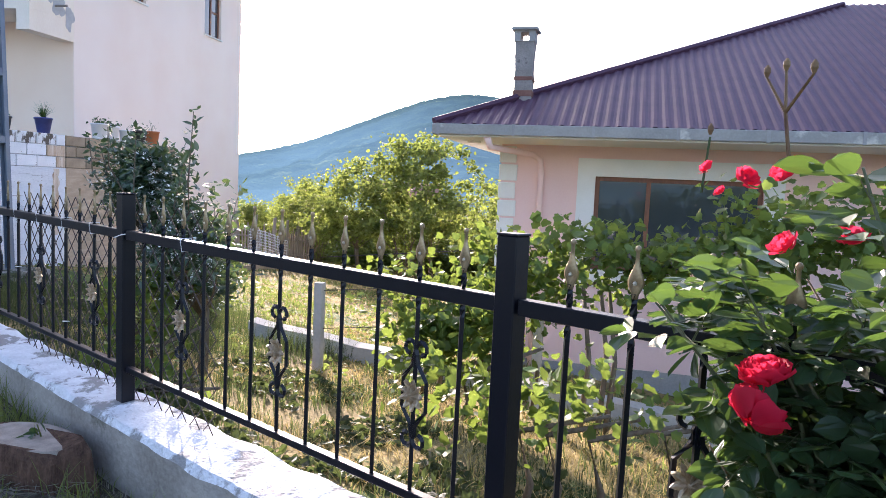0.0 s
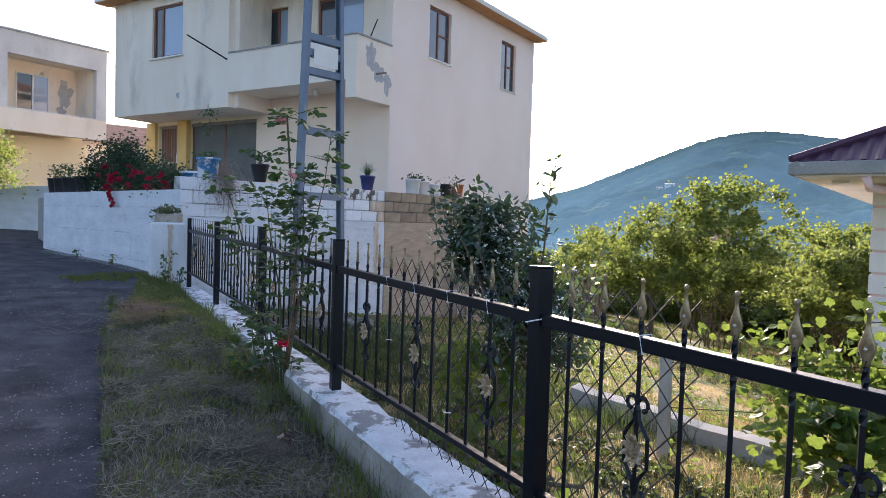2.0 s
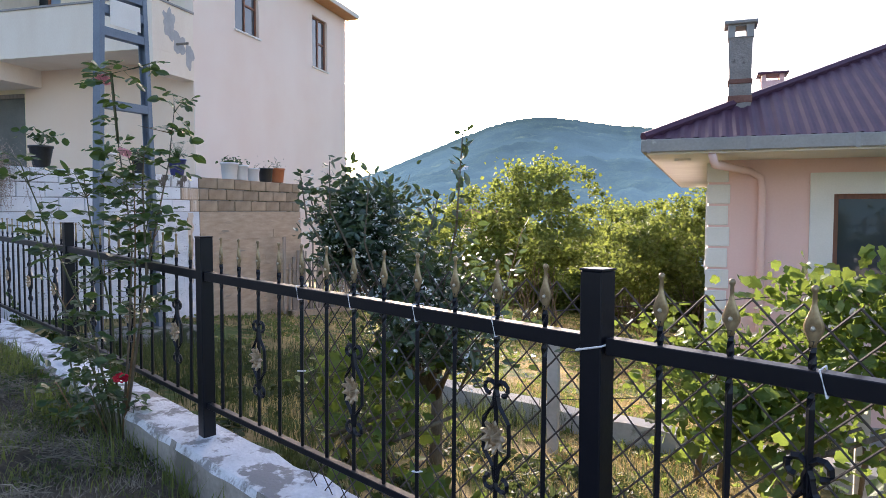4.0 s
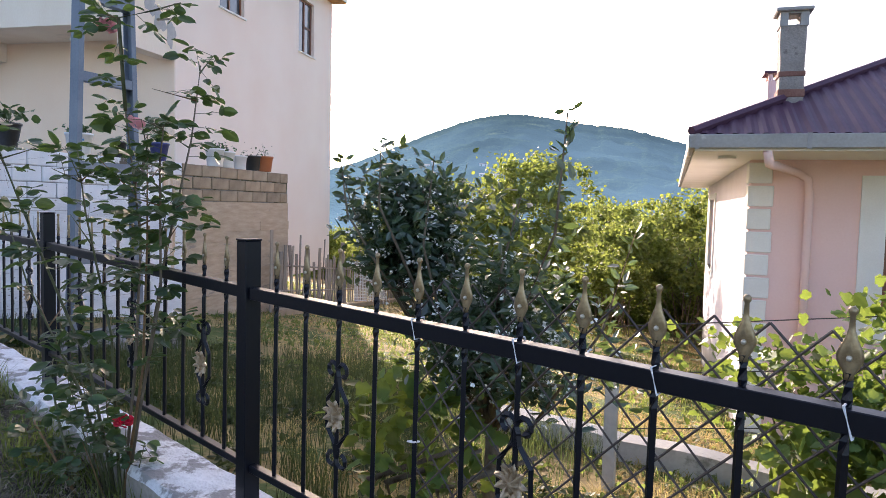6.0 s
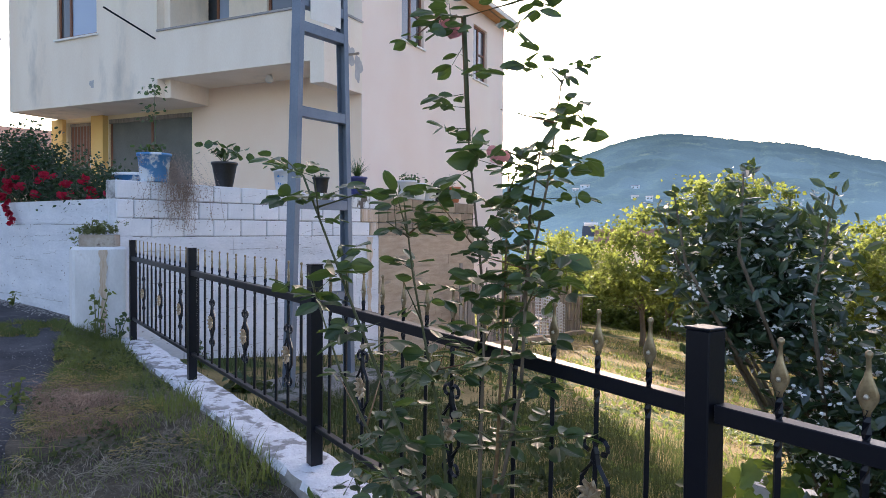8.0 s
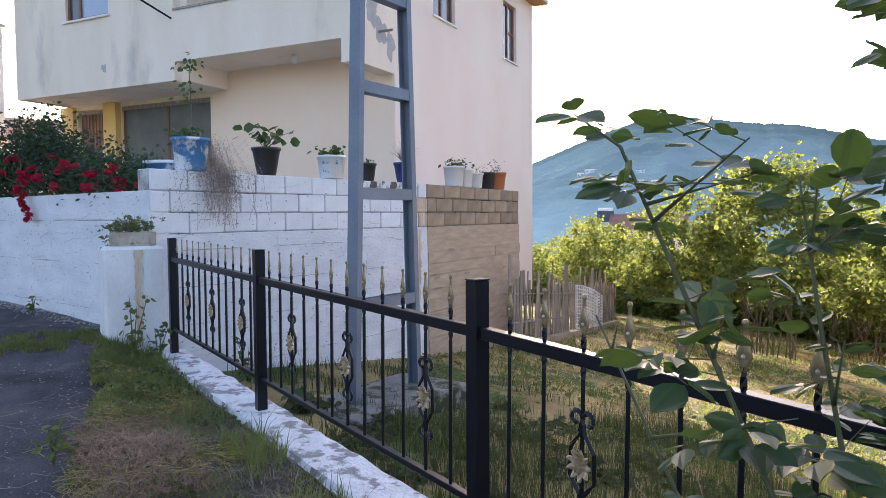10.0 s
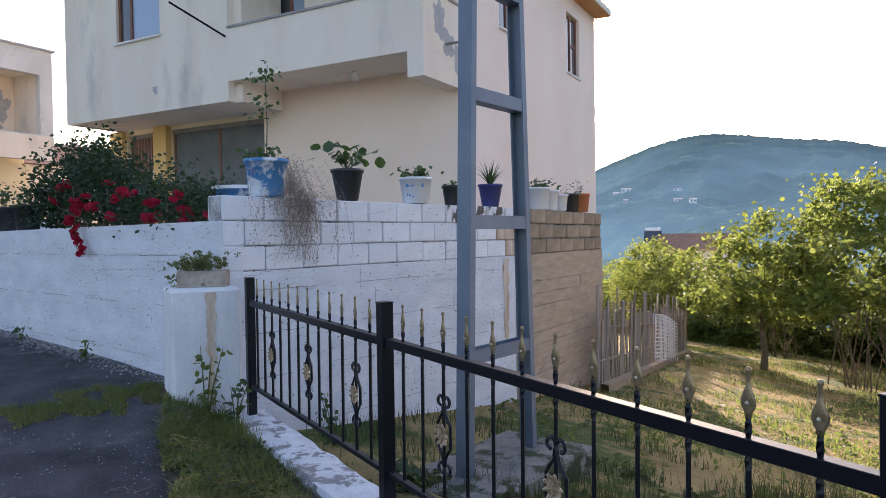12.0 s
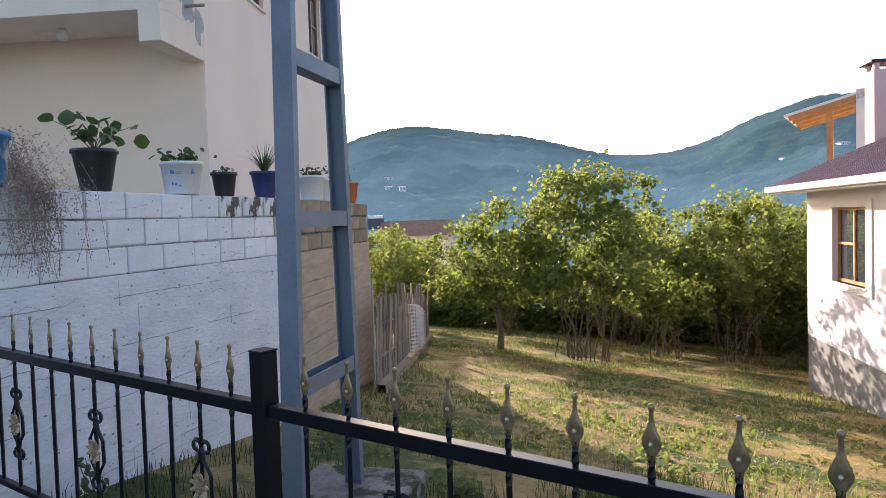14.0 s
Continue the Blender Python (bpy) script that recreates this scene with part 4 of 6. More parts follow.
M_GREYWALL = material("weathered grey parapet", (0.54, 0.51, 0.47), (0.76, 0.73, 0.68), 0.95, 0, 0.9, 20, 0.4, c=(0.34, 0.32, 0.30), spots=0.55, stretch=(1, 1, 0.6), soft=0.15)
part("wall", ring_wall(-14, 0, 0, 0.25, 4.66, 8.45, [(-4.0, -0.45, 5.55, 7.6)]), M_GREYWALL, far, "weathered grey front")
part("wall", boxes((-14, 0, 1.6, 1.8, 5.0, 8.3)), M_CREAM, far)
part("loggia", boxes((-4.2, -0.2, 0.25, 1.6, 5.0, 5.2), (-0.45, -0.2, 0.26, 1.6, 5.2, 8.2), (-4.2, -4.0, 0.26, 1.6, 5.2, 8.2), (-4.0, -0.45, 0.26, 1.6, 7.7, 7.9)), M_CREAM, far, "recessed loggia floor and cheeks")
part("wall", boxes((-14, -0.1, 1.4, 9, 0.2, 4.64), (-14, 0, 1.82, 9, 4.66, 8.3)), M_YELLOW, far, "pale yellow lower storey")
part("coping", boxes((-14.1, 0.08, -0.08, 0.3, 8.45, 8.52)), M_PATCH, far)
part("band", boxes((-14, 0, -0.02, 0, 4.66, 5.5)), M_CREAM, far, "cream parapet band")
window(far, -2.95, -1.6, 5.35, 7.25, 1.5, wood=M_TRIM, split=0.5)


M_FARROOF = material("hazy grey roof", (0.24, 0.26, 0.29), (0.32, 0.33, 0.36), 0.9, 0, 0.3, 4, 0.0)
M_FARWALL = material("hazy pale render", (0.66, 0.69, 0.72), (0.74, 0.76, 0.78), 0.9, 0, 0.3, 4, 0.0)


def small_house(m, w, d, z0, eave, ridge, wallmat, label):
    t = thing("distant_house", m, label, "house")
    part("wall", boxes((-w / 2, w / 2, -d / 2, d / 2, z0, eave)), wallmat, t)
    bm = bmesh.new()
    o = 0.4
    a = [bm.verts.new(c) for c in ((-w / 2 - o, -d / 2 - o, eave), (w / 2 + o, -d / 2 - o, eave), (w / 2 + o, d / 2 + o, eave), (-w / 2 - o, d / 2 + o, eave), (-w / 2 - o, 0, ridge), (w / 2 + o, 0, ridge))]
    for q in ((0, 1, 5, 4), (2, 3, 4, 5), (1, 2, 5), (3, 0, 4), (3, 2, 1, 0)):
        bm.faces.new([a[i] for i in q])
    part("roof", bm, M_FARROOF if wallmat is M_FARWALL else M_TILE, t, "low pitched roof")
    for x in (-w / 4, w / 4):
        part("window", boxes((x - .5, x + .5, -d / 2 - 0.02, -d / 2, eave - 1.9, eave - 0.7)), M_GLASS, t)
    return t


small_house(axes((-50, 1.0), (-0.3, 1)), 9, 7, 1.0, 5.6, 7.1, M_CREAM, "cream house with a brown tiled roof beyond the lane")
h2 = small_house(axes((-46.9, 44.9), (0.73, 0.68)), 5.5, 6, -12, 0.5, 1.75, M_CREAM, "low house with a brown tiled roof behind the hazels")
tank = thing("solar_water_heater", axes((-49.6, 42.6), (0.73, 0.68), 1.35), "solar water heater with a white tank on the roof", "water heater")
part("tank", tube(bmesh.new(), [(-0.6, 0, 0.75), (0.6, 0, 0.75)], 0.17, 12), M_PLASTIC_W, tank)
part("stand", boxes((-0.6, -0.55, -0.05, 0.05, -1.6, 0.6), (0.55, 0.6, -0.05, 0.05, -1.6, 0.6)), M_STEEL, tank)
part("collector", turned(boxes((-0.7, 0.7, -0.05, 0.0, -1.1, 0.0)), pose(0, -0.12, 0.62, -35)), M_GLASS, tank)
for x, y, z, w in ((-537, 480, -7, 6), (-520, 477, 6, 9), (-480, 504, -4, 8), (-432, 453, 3, 6), (-470, 430, 0, 4), (-395, 430, 0, 5), (-250, 640, 14, 9), (-160, 690, 22, 10), (-120, 720, 30, 9)):
    gz = ground_height(x, y)
    small_house(axes((x, y), (0.7, 0.7)), w, 8, gz - 3, gz + 1.6, gz + 2.5, M_FARWALL, "small pale house on the wooded hillside")

porch = thing("timber_porch", axes((-10.9, 21.4), (1, 0.1)), "orange timber canopy on an added white support wall", "porch")
# White wall is an added support, standing for the chimney's sunlit side.
part("wall", boxes((0.0, 5, 0.0, 4, -3.6, 3.9), (0.0, 0.3, 0, 0.3, 3.9, 5.0)), M_TRIM, porch)
part("canopy", turned(boxes((-1.8, 0.2, 0.0, 3.0, 0, 0.07)), pose(0, 0, 4.85, 0, -14, 0)), M_TRIM, porch, "thin white canopy sheet")
for i in range(4):
    part("rafter", turned(boxes((-1.7, 0.2, i * 0.9, i * 0.9 + 0.1, -0.14, -0.003)), pose(0, 0, 4.85, 0, -14, 0)), M_PINE, porch, "orange timber rafter")
part("porch_post", boxes((-0.7, -0.55, 0.05, 0.2, 2.6, 4.5)), M_PINE, porch, "orange timber post")
part("terrace_slab", boxes((-1.0, 0.0, 0.0, 3.0, -3.6, 2.6)), M_TRIM, porch)

for cx, cz, w_, h_, sd in ((-0.9, 6.6, 0.45, 0.8, 2.0), (-1.1, 5.9, 0.3, 0.35, 4.0), (-1.9, 7.2, 0.18, 0.3, 6.0)):
    b = blotch("damp_patch", M_PATCH, cx, cz, w_, h_, sd, lambda u, v, d: (u, 1.598 - d, v), 18)
    b.parent = far
    tagged(b, "dark damp patch on the loggia's back wall")

# ---- steel lattice pole ----
LD = Vector((-0.41, 0.91)).normalized()
pole = thing("utility_pole", axes((-11.17, 2.63), LD, -0.04), "blue-grey painted steel ladder pole on a concrete pad", "utility pole")


def leg_bm(s):
    """A U-shaped channel leg leaning inwards; its open side faces the other leg."""
    bm = bmesh.new()
    outline = ((0.012, -0.06), (0.012, 0.06), (-0.05, 0.06), (-0.05, 0.05), (0.002, 0.05), (0.002, -0.05), (-0.05, -0.05), (-0.05, -0.06))
    lo, hi = [[bm.verts.new((s * (hx + a), b, z)) for a, b in outline] for z, hx in ((0, 0.47), (9.0, 0.16))]
    for i in range(8):
        j = (i + 1) % 8
        bm.faces.new((lo[i], lo[j], hi[j], hi[i]))
    bm.faces.new(lo[::-1])
    bm.faces.new(hi)
    bmesh.ops.recalc_face_normals(bm, faces=bm.faces)
    return bm


part("leg", leg_bm(-1), M_STEEL, pole, "steel channel leg")
part("leg", leg_bm(1), M_STEEL, pole, "steel channel leg")
for z in (0.98, 1.96, 2.89, 3.74, 4.0, 4.22, 5.1, 6.0, 6.9, 7.8, 8.7):
    hx = 0.47 - 0.31 * z / 9 
    part("rung", boxes((-hx, hx, -0.055, 0.055, z - 0.055, z - 0.045), (-hx, hx, -0.055, -0.045, z - 0.045, z + 0.045), (-hx, hx, 0.045, 0.055, z - 0.045, z + 0.045)), M_STEEL, pole, "steel channel rung")
sg = part("sign_plate", boxes((-0.22, 0.22, 0.062, 0.066, 3.82, 4.12)), M_TRIM, pole, "small white warning plate")
sg.location = (0, -0.135, 0)
part("lettering", boxes((-0.1, -0.03, 0.067, 0.069, 3.93, 4.0), (-0.01, 0.1, 0.067, 0.069, 3.93, 4.0)), M_PLASTIC_K, pole, "dark unreadable marks").location = (0, -0.139, 0)
pad = thing("concrete_pad", axes((-11.15, 2.6), LD, -0.23), "rough grey concrete footing under the pole", "footing")
part("slab", boxes((-0.8, 0.8, -0.42, 0.42, 0, 0.31), bevel=0.02), M_PAD, pad)

# ---- pots on the wall ----
def soil_disc(parent, r, z):
    part("soil", lathe(bmesh.new(), [(r, z - 0.01), (r, z)], 16), M_SOIL, parent)


def pot(name, loc, r0, r1, h, mat, label, rim=0.012, cat="plant pot", rot=0):
    t = thing(name, pose(loc[0], loc[1], loc[2], 0, 0, rot), label, cat)
    b = lathe(bmesh.new(), [(r0 * 0.96, 0), (r0, 0.008), (r1, h - 0.03), (r1 + rim, h - 0.028), (r1 + rim, h), (r1 - 0.004, h), (r1 - 0.012, h - 0.03)], 24)
    part("body", b, mat, t, smooth=True)
    soil_disc(t, r1 - 0.013, h - 0.028)
    return t


def foliage(t, rng, n, z, spread, size, shape, mat, h=0.15, name="leaves", stems=5, label="", leaf_up=0.8):
    pos = np.stack([rng.normal(0, spread, n), rng.normal(0, spread, n), z + np.minimum(np.abs(rng.normal(0, h, n)), 1.7 * h)], 1)
    leaves(name, pos, rng.uniform(0.7, 1.2, n) * size, shape, mat, t, label, rng=rng, up=leaf_up)
    bm = bmesh.new()
    for k in range(stems):
        p = pos[rng.integers(n)]
        tube(bm, [(p[0] * 0.1, p[1] * 0.1, z - 0.06), (p[0] * 0.6, p[1] * 0.6, z + (p[2] - z) * 0.6), tuple(p)], [0.004, 0.003, 0.002], 4)
    part("stem", bm, M_ROSELEAF, t)


def spray(t, rng, n, z, length, mat, name="blades", width=0.008, lean=0.8):
    """Arching strap leaves."""
    bm = bmesh.new()
    for k in range(n):
        a, l, b = rng.uniform(0, math.tau), length * rng.uniform(0.6, 1.1), rng.uniform(0.2, lean)
        c, s = math.cos(a), math.sin(a)
        prev = None
        for i in range(5):
            u = i / 4
            x = l * b * u
            zz = z + l * (u - 0.7 * b * u * u)
            w = width * (1 - 0.9 * u) 
            cur = (bm.verts.new((c * x - s * w, s * x + c * w, zz)), bm.verts.new((c * x + s * w, s * x - c * w, zz)))
            if prev:
                bm.faces.new((prev[0], prev[1], cur[1], cur[0]))
            prev = cur
    return part(name, bm, mat, t)


def along(a, b, dist, inset=0.1):
    d = (b - a).normalized()
    p = a + d * dist + Vector((-d.y, d.x)) * inset
    return (p.x, p.y)


RNG = np.random.default_rng(7)
p = along(WA, WB, 0.50)
b = pot("paint_bucket", (*p, WALL_TOP), 0.145, 0.17, 0.31, M_SKYBLUE, "peeling blue bucket holding a rose cutting, on the white block wall", cat="bucket")
foliage(b, RNG, 70, 0.33, 0.09, 0.05, OVAL, M_ROSELEAF, 0.06)
part("stem", tube(bmesh.new(), [(0, 0, 0.25), (-0.02, 0.02, 0.6), (0.02, 0, 0.95), (0.03, 0.02, 1.08)], [0.006, 0.005, 0.004, 0.002], 5), M_ROSELEAF, b)
pos = np.stack([RNG.normal(0, 0.07, 60), RNG.normal(0, 0.07, 60), RNG.choice([0.68, 0.78, 0.98, 1.04], 60) + RNG.normal(0, 0.03, 60)], 1)
leaves("leaves", pos, 0.055, OVAL, M_ROSELEAF, b, "small rose leaves", rng=RNG)
trail = thing("trailing_plant", pose(*along(WA, WB, 0.62, 0.02), WALL_TOP + 0.02), "dried brown plant trailing over the white blocks", "plant")
bm = bmesh.new()
tips = []
for k in range(115):
    u, o = RNG.normal(0.08, 0.18), 0.05 + abs(RNG.normal(0, 0.05))
    top, low = RNG.uniform(0.0, 0.36), -RNG.uniform(0.05, 0.62)
    d = (WB - WA).normalized()
    pt = lambda uu, oo, zz: (d.x * uu + d.y * oo, d.y * uu - d.x * oo, zz)
    pts = [pt(u * 0.4, -0.08, 0.03), pt(u * 0.8, 0.0, top), pt(u, o, -0.02), pt(u + RNG.normal(0, 0.05), o + 0.02, low * 0.6), pt(u + RNG.normal(0, 0.08), o, low)]
    tube(bm, pts, 0.0013, 3)
    for q in np.linspace(0.1, 1, 34):
        i = min(int(q * 4), 3)
        a, c = Vector(pts[i]), Vector(pts[i + 1])
        tips.append(a.lerp(c, q * 4 - i) + Vector(RNG.normal(0, 0.022, 3)))
part("stem", bm, M_DRIED, trail, "dry brown stems")
leaves("leaves", np.array([tuple(v) for v in tips]), 0.015, OVAL, M_DRIED, trail, "tiny dry leaves", rng=RNG)

p = along(WA, WB, 1.43)
b = pot("plant_pot", (*p, WALL_TOP), 0.10, 0.145, 0.29, M_PLASTIC_K, "black plastic pot with a broad-leaved geranium on the block wall")
foliage(b, RNG, 34, 0.36, 0.11, 0.11, ROUND, M_ROSELEAF, 0.10, stems=14)
p = along(WA, WB, 2.42)
b = pot("white_bucket", (*p, WALL_TOP), 0.135, 0.165, 0.27, M_PLASTIC_W, "white plastic bucket planted with strawberries on the block wall", cat="bucket")
def bucket_mark(parent, a0, a1, z0, z1):
    """A patch of print that follows the bucket's tapering side."""
    bm = bmesh.new()
    rad = lambda z: 0.1365 + (z - 0.008) * 0.0295 / 0.232
    rows = [[bm.verts.new((rad(z) * math.cos(radians(a)), rad(z) * math.sin(radians(a)), z)) for a in np.linspace(a0, a1, 5)] for z in (z0, z1)]
    for k in range(4):
        bm.faces.new((rows[0][k], rows[0][k + 1], rows[1][k + 1], rows[1][k]))
    part("label_mark", bm, M_BLUEPRINT, parent, "blue printed mark")


M_BLUEPRINT = material("faded blue print", (0.05, 0.22, 0.50), (0.10, 0.32, 0.60), 0.5, 0, 8, 60, 0.0)
for a0, a1, z0, z1 in ((-66, -52, 0.165, 0.185), (-63, -55, 0.185, 0.197), (-48, -30, 0.176, 0.181), (-46, -34, 0.166, 0.170), (-64, -58, 0.075, 0.10), (-54, -47, 0.07, 0.09), (-4, 6, 0.165, 0.19), (-2, 4, 0.195, 0.205), (-40, -34, 0.06, 0.075)):
    bucket_mark(b, a0, a1, z0, z1)
foliage(b, RNG, 55, 0.29, 0.10, 0.06, ROUND, M_ROSELEAF, 0.05, stems=10)
p = along(WA, WB, 3.06)
b = pot("plant_pot", (*p, WALL_TOP), 0.085, 0.11, 0.22, M_PLASTIC_K, "small black pot with low green shoots on the block wall")
foliage(b, RNG, 26, 0.22, 0.05, 0.04, OVAL, M_ROSELEAF, 0.03)
p = along(WA, WB, 3.82)
b = pot("plant_pot", (*p, WALL_TOP), 0.10, 0.14, 0.27, M_PLASTIC_B, "blue plastic pot with a spiky strap-leaved plant on the block wall")
spray(b, RNG, 75, 0.24, 0.40, M_ROSELEAF)
for dist, r0, r1, h, mat, lab, name in ((1.02, 0.13, 0.155, 0.30, M_PLASTIC_W, "white plastic bucket with green rosette leaves on the raw block wall", "white_bucket"),
                                 (1.38, 0.12, 0.135, 0.28, M_PLASTIC_W, "narrow white plastic bucket on the raw block wall", "white_bucket"),
                                 (1.80, 0.10, 0.12, 0.24, M_PLASTIC_W, "low dented white tub on the raw block wall", "white_bucket"),
                                 (2.24, 0.12, 0.14, 0.27, M_PLASTIC_K, "black plastic pot with bare twigs on the raw block wall", "plant_pot"),
                                 (2.68, 0.12, 0.15, 0.29, M_TERRACOTTA, "terracotta-coloured pot with a sparse shrub on the raw block wall", "plant_pot")):
    b = pot(name, (*along(WB, WC, dist), WALL_TOP), r0, r1, h, mat, lab, cat="bucket" if name == "white_bucket" else "plant pot")
    n = {1.02: 46, 1.38: 22, 1.80: 6, 2.24: 8, 2.68: 26}[dist]
    foliage(b, RNG, n, h + 0.02, 0.09, 0.07 if dist < 1.5 else 0.035, OVAL, M_ROSELEAF, 0.05 if dist < 2 else 0.13, stems=6)

# ---- planter on the pillar, roses over the lane wall ----
t = thing("planter", pose(-12.04, 0.62, 1.47, 0, 0, 66), "cracked stone-coloured trough of succulents on the pillar", "planter")
bm = boxes((-0.17, 0.17, -0.09, 0.09, 0, 0.02), (-0.17, -0.15, -0.09, 0.09, 0.02, 0.12), (0.15, 0.17, -0.09, 0.09, 0.02, 0.12), (-0.15, 0.15, -0.09, -0.07, 0.02, 0.12), (-0.15, 0.15, 0.07, 0.09, 0.02, 0.12), bevel=0.004)
part("trough", bm, M_STONE, t)
part("soil", boxes((-0.149, 0.149, -0.069, 0.069, 0.021, 0.10)), M_SOIL, t)
rosettes = [(RNG.normal(-0.02, 0.10), RNG.normal(0, 0.06), 0.13 + abs(RNG.normal(0, 0.05))) for k in range(130)] + [(-0.2 + RNG.normal(0, 0.03), RNG.normal(0, 0.05), RNG.uniform(-0.03, 0.12)) for k in range(14)]
pos = np.concatenate([np.array(c) + RNG.normal(0, 0.007, (10, 3)) for c in rosettes])
leaves("leaves", pos, 0.023, OVAL, M_SUCC, t, "small fleshy leaves", rng=RNG, droop=-0.3)
spray(t, RNG, 70, 0.12, 0.17, M_SUCC, name="blade", width=0.0045)


def bloom(parent, loc, r, mat, rng, n=16, name="bloom", label=""):
    """A rose head: nested cupped petals, each a patch of a rounded cup."""
    bm = bmesh.new()
    for k in range(n):
        a = k * 2.4
        q = (k + 1) / n
        rr = r * (0.3 + 0.7 * q)
        top = 1.5 - 0.5 * q
        rows = []
        for i in range(5):
            th = 0.15 + top * i / 4 * 1.15
            w = 0.75 * math.sin(math.pi * (0.15 + 0.62 * i / 4))
            row = []
            for v in (-w, -w / 2, 0, w / 2, w):
                rad = rr * (math.sin(th) + (0.22 * q * rng.uniform(0.2, 1) if i >= 3 else 0)) * (1 + 0.05 * rng.normal())
                row.append(bm.verts.new((rad * math.cos(a + v), rad * math.sin(a + v), -rr * math.cos(th) * 0.9 - abs(v) * 0.2 * rr + (0.08 * rr * rng.normal() if i == 4 else 0))))
            rows.append(row)
        for x, y in zip(rows, rows[1:]):
            for i in range(4):
                bm.faces.new((x[i], x[i + 1], y[i + 1], y[i]))
    ob = part(name, bm, mat, parent, label, smooth=True)
    ob.matrix_local = pose(*loc, rng.uniform(-50, 50), rng.uniform(-50, 50), rng.uniform(0, 360))
    return ob


d3 = (WL - WA).normalized()
in3 = Vector((d3.y, -d3.x))
bush = thing("rose_bush", axes(WA, d3, WALL_TOP - 0.2), "dark green rose bush with red blooms over the lane wall", "rose bush")
BACK = 1 if in3.y > 0 else -1
SIDE = -1 if Vector((-d3.y, d3.x)).y < 0 else 1


def bush_top(s):
    return float(np.interp(s, [0.15, 0.8, 1.7, 2.2, 2.7, 3.3, 3.9, 4.4], [0.3, 0.36, 0.40, 0.62, 0.98, 0.98, 0.66, 0.3]))


pos = []
for k in range(210):
    q = RNG.uniform(0.35, 4.2)
    thin = q < 1.7
    if thin and RNG.random() < 0.25:
        continue
    z = RNG.uniform(0.0, 1.0) ** 0.8 * bush_top(q) * 0.92
    c = np.array([q, SIDE * RNG.uniform(0.05, 0.6), z])
    pos.append(c + RNG.normal(0, 0.1 if thin else 0.105, (56 if thin else 66, 3)))
pos = np.concatenate(pos)
pos = pos[(pos[:, 0] > 0.22) & (pos[:, 2] > -0.12) & ((pos[:, 2] > 0.03) | (pos[:, 1] * SIDE < 0.0))]
leaves("leaves", pos, RNG.uniform(0.035, 0.062, len(pos)), OVAL, M_BUSHLEAF, bush, "small dark leaves", rng=RNG)
for k in range(22):
    q = RNG.uniform(0.25, 2.3) if k % 5 else RNG.uniform(2.4, 3.4)
    bloom(bush, (q, SIDE * RNG.uniform(-0.08, 0.1), RNG.uniform(0.15, 0.85) * bush_top(q)), RNG.uniform(0.05, 0.075), M_DARKRED, RNG, 9, label="red rose bloom")
for k in range(11):
    bloom(bush, (2.42 - 0.01 * k + RNG.normal(0, 0.05), -SIDE * 0.11 + RNG.normal(0, .02), 0.26 - k * 0.05), 0.052, M_DARKRED, RNG, 10, label="red rose bloom")
bm = bmesh.new()
tube(bm, [(2.7, SIDE * 0.2, 0.5), (2.5, -SIDE * 0.08, 0.4), (2.35, -SIDE * 0.12, -0.2)], [0.006, 0.005, 0.003], 4)
for k in range(60):
    c = pos[RNG.integers(len(pos))]
    tube(bm, [(c[0] * 0.8 + 0.4, SIDE * 0.3, 0.0), (c[0], c[1] * 0.8, c[2] * 0.6), tuple(c + np.array([0.03, 0, 0.06]))], [0.008, 0.005, 0.0025], 4)
part("branch", bm, M_BARK, bush, "thin brown branches")
tub = pot("blue_tub", (*(WA + d3 * 0.42 + Vector((-d3.y, d3.x)) * SIDE * 0.45), 1.9), 0.17, 0.22, 0.36, M_SKYBLUE, "faded blue tub with a pale rim behind the roses", cat="tub")
part("rim", lathe(bmesh.new(), [(0.222, 0.33), (0.245, 0.335), (0.245, 0.362), (0.222, 0.364)], 24), M_PLASTIC_W, tub, "pale rolled rim")
for s, lab in ((4.3, "dull grey pot of seedlings on the lane wall"), (5.9, "black plastic pot on the lane wall"), (5.55, "second black pot beside it on the lane wall"), (5.05, "low black pot with seedlings on the lane wall")):
    b = pot("plant_pot", (WA.x + d3.x * s - 0.03, WA.y + d3.y * s + 0.12, WALL_TOP - 0.2), 0.12, 0.15, 0.30, M_PLASTIC_K, lab)
    foliage(b, RNG, 70, 0.32, 0.09, 0.06, OVAL, M_ROSELEAF, 0.15, stems=8)


# ---- trees ----
def crown_points(rng, centre, radii, clumps, per, sigma, flat=0.35):
    out, cs = [], []
    for k in range(clumps):
        v = rng.normal(size=3)
        v /= np.linalg.norm(v)
        v *= rng.uniform(0.45, 1.0) ** 0.6
        if v[2] < -flat:
            v[2] = -flat
        c = np.array(centre) + v * np.array(radii) * (1 + 0.2 * rng.normal())
        cs.append(c)
        out.append(c + rng.normal(0, 1, (per, 3)) * np.array([sigma * 1.25, sigma * 1.25, sigma * 0.8]) * rng.uniform(0.6, 1.35))
    return np.concatenate(out), cs


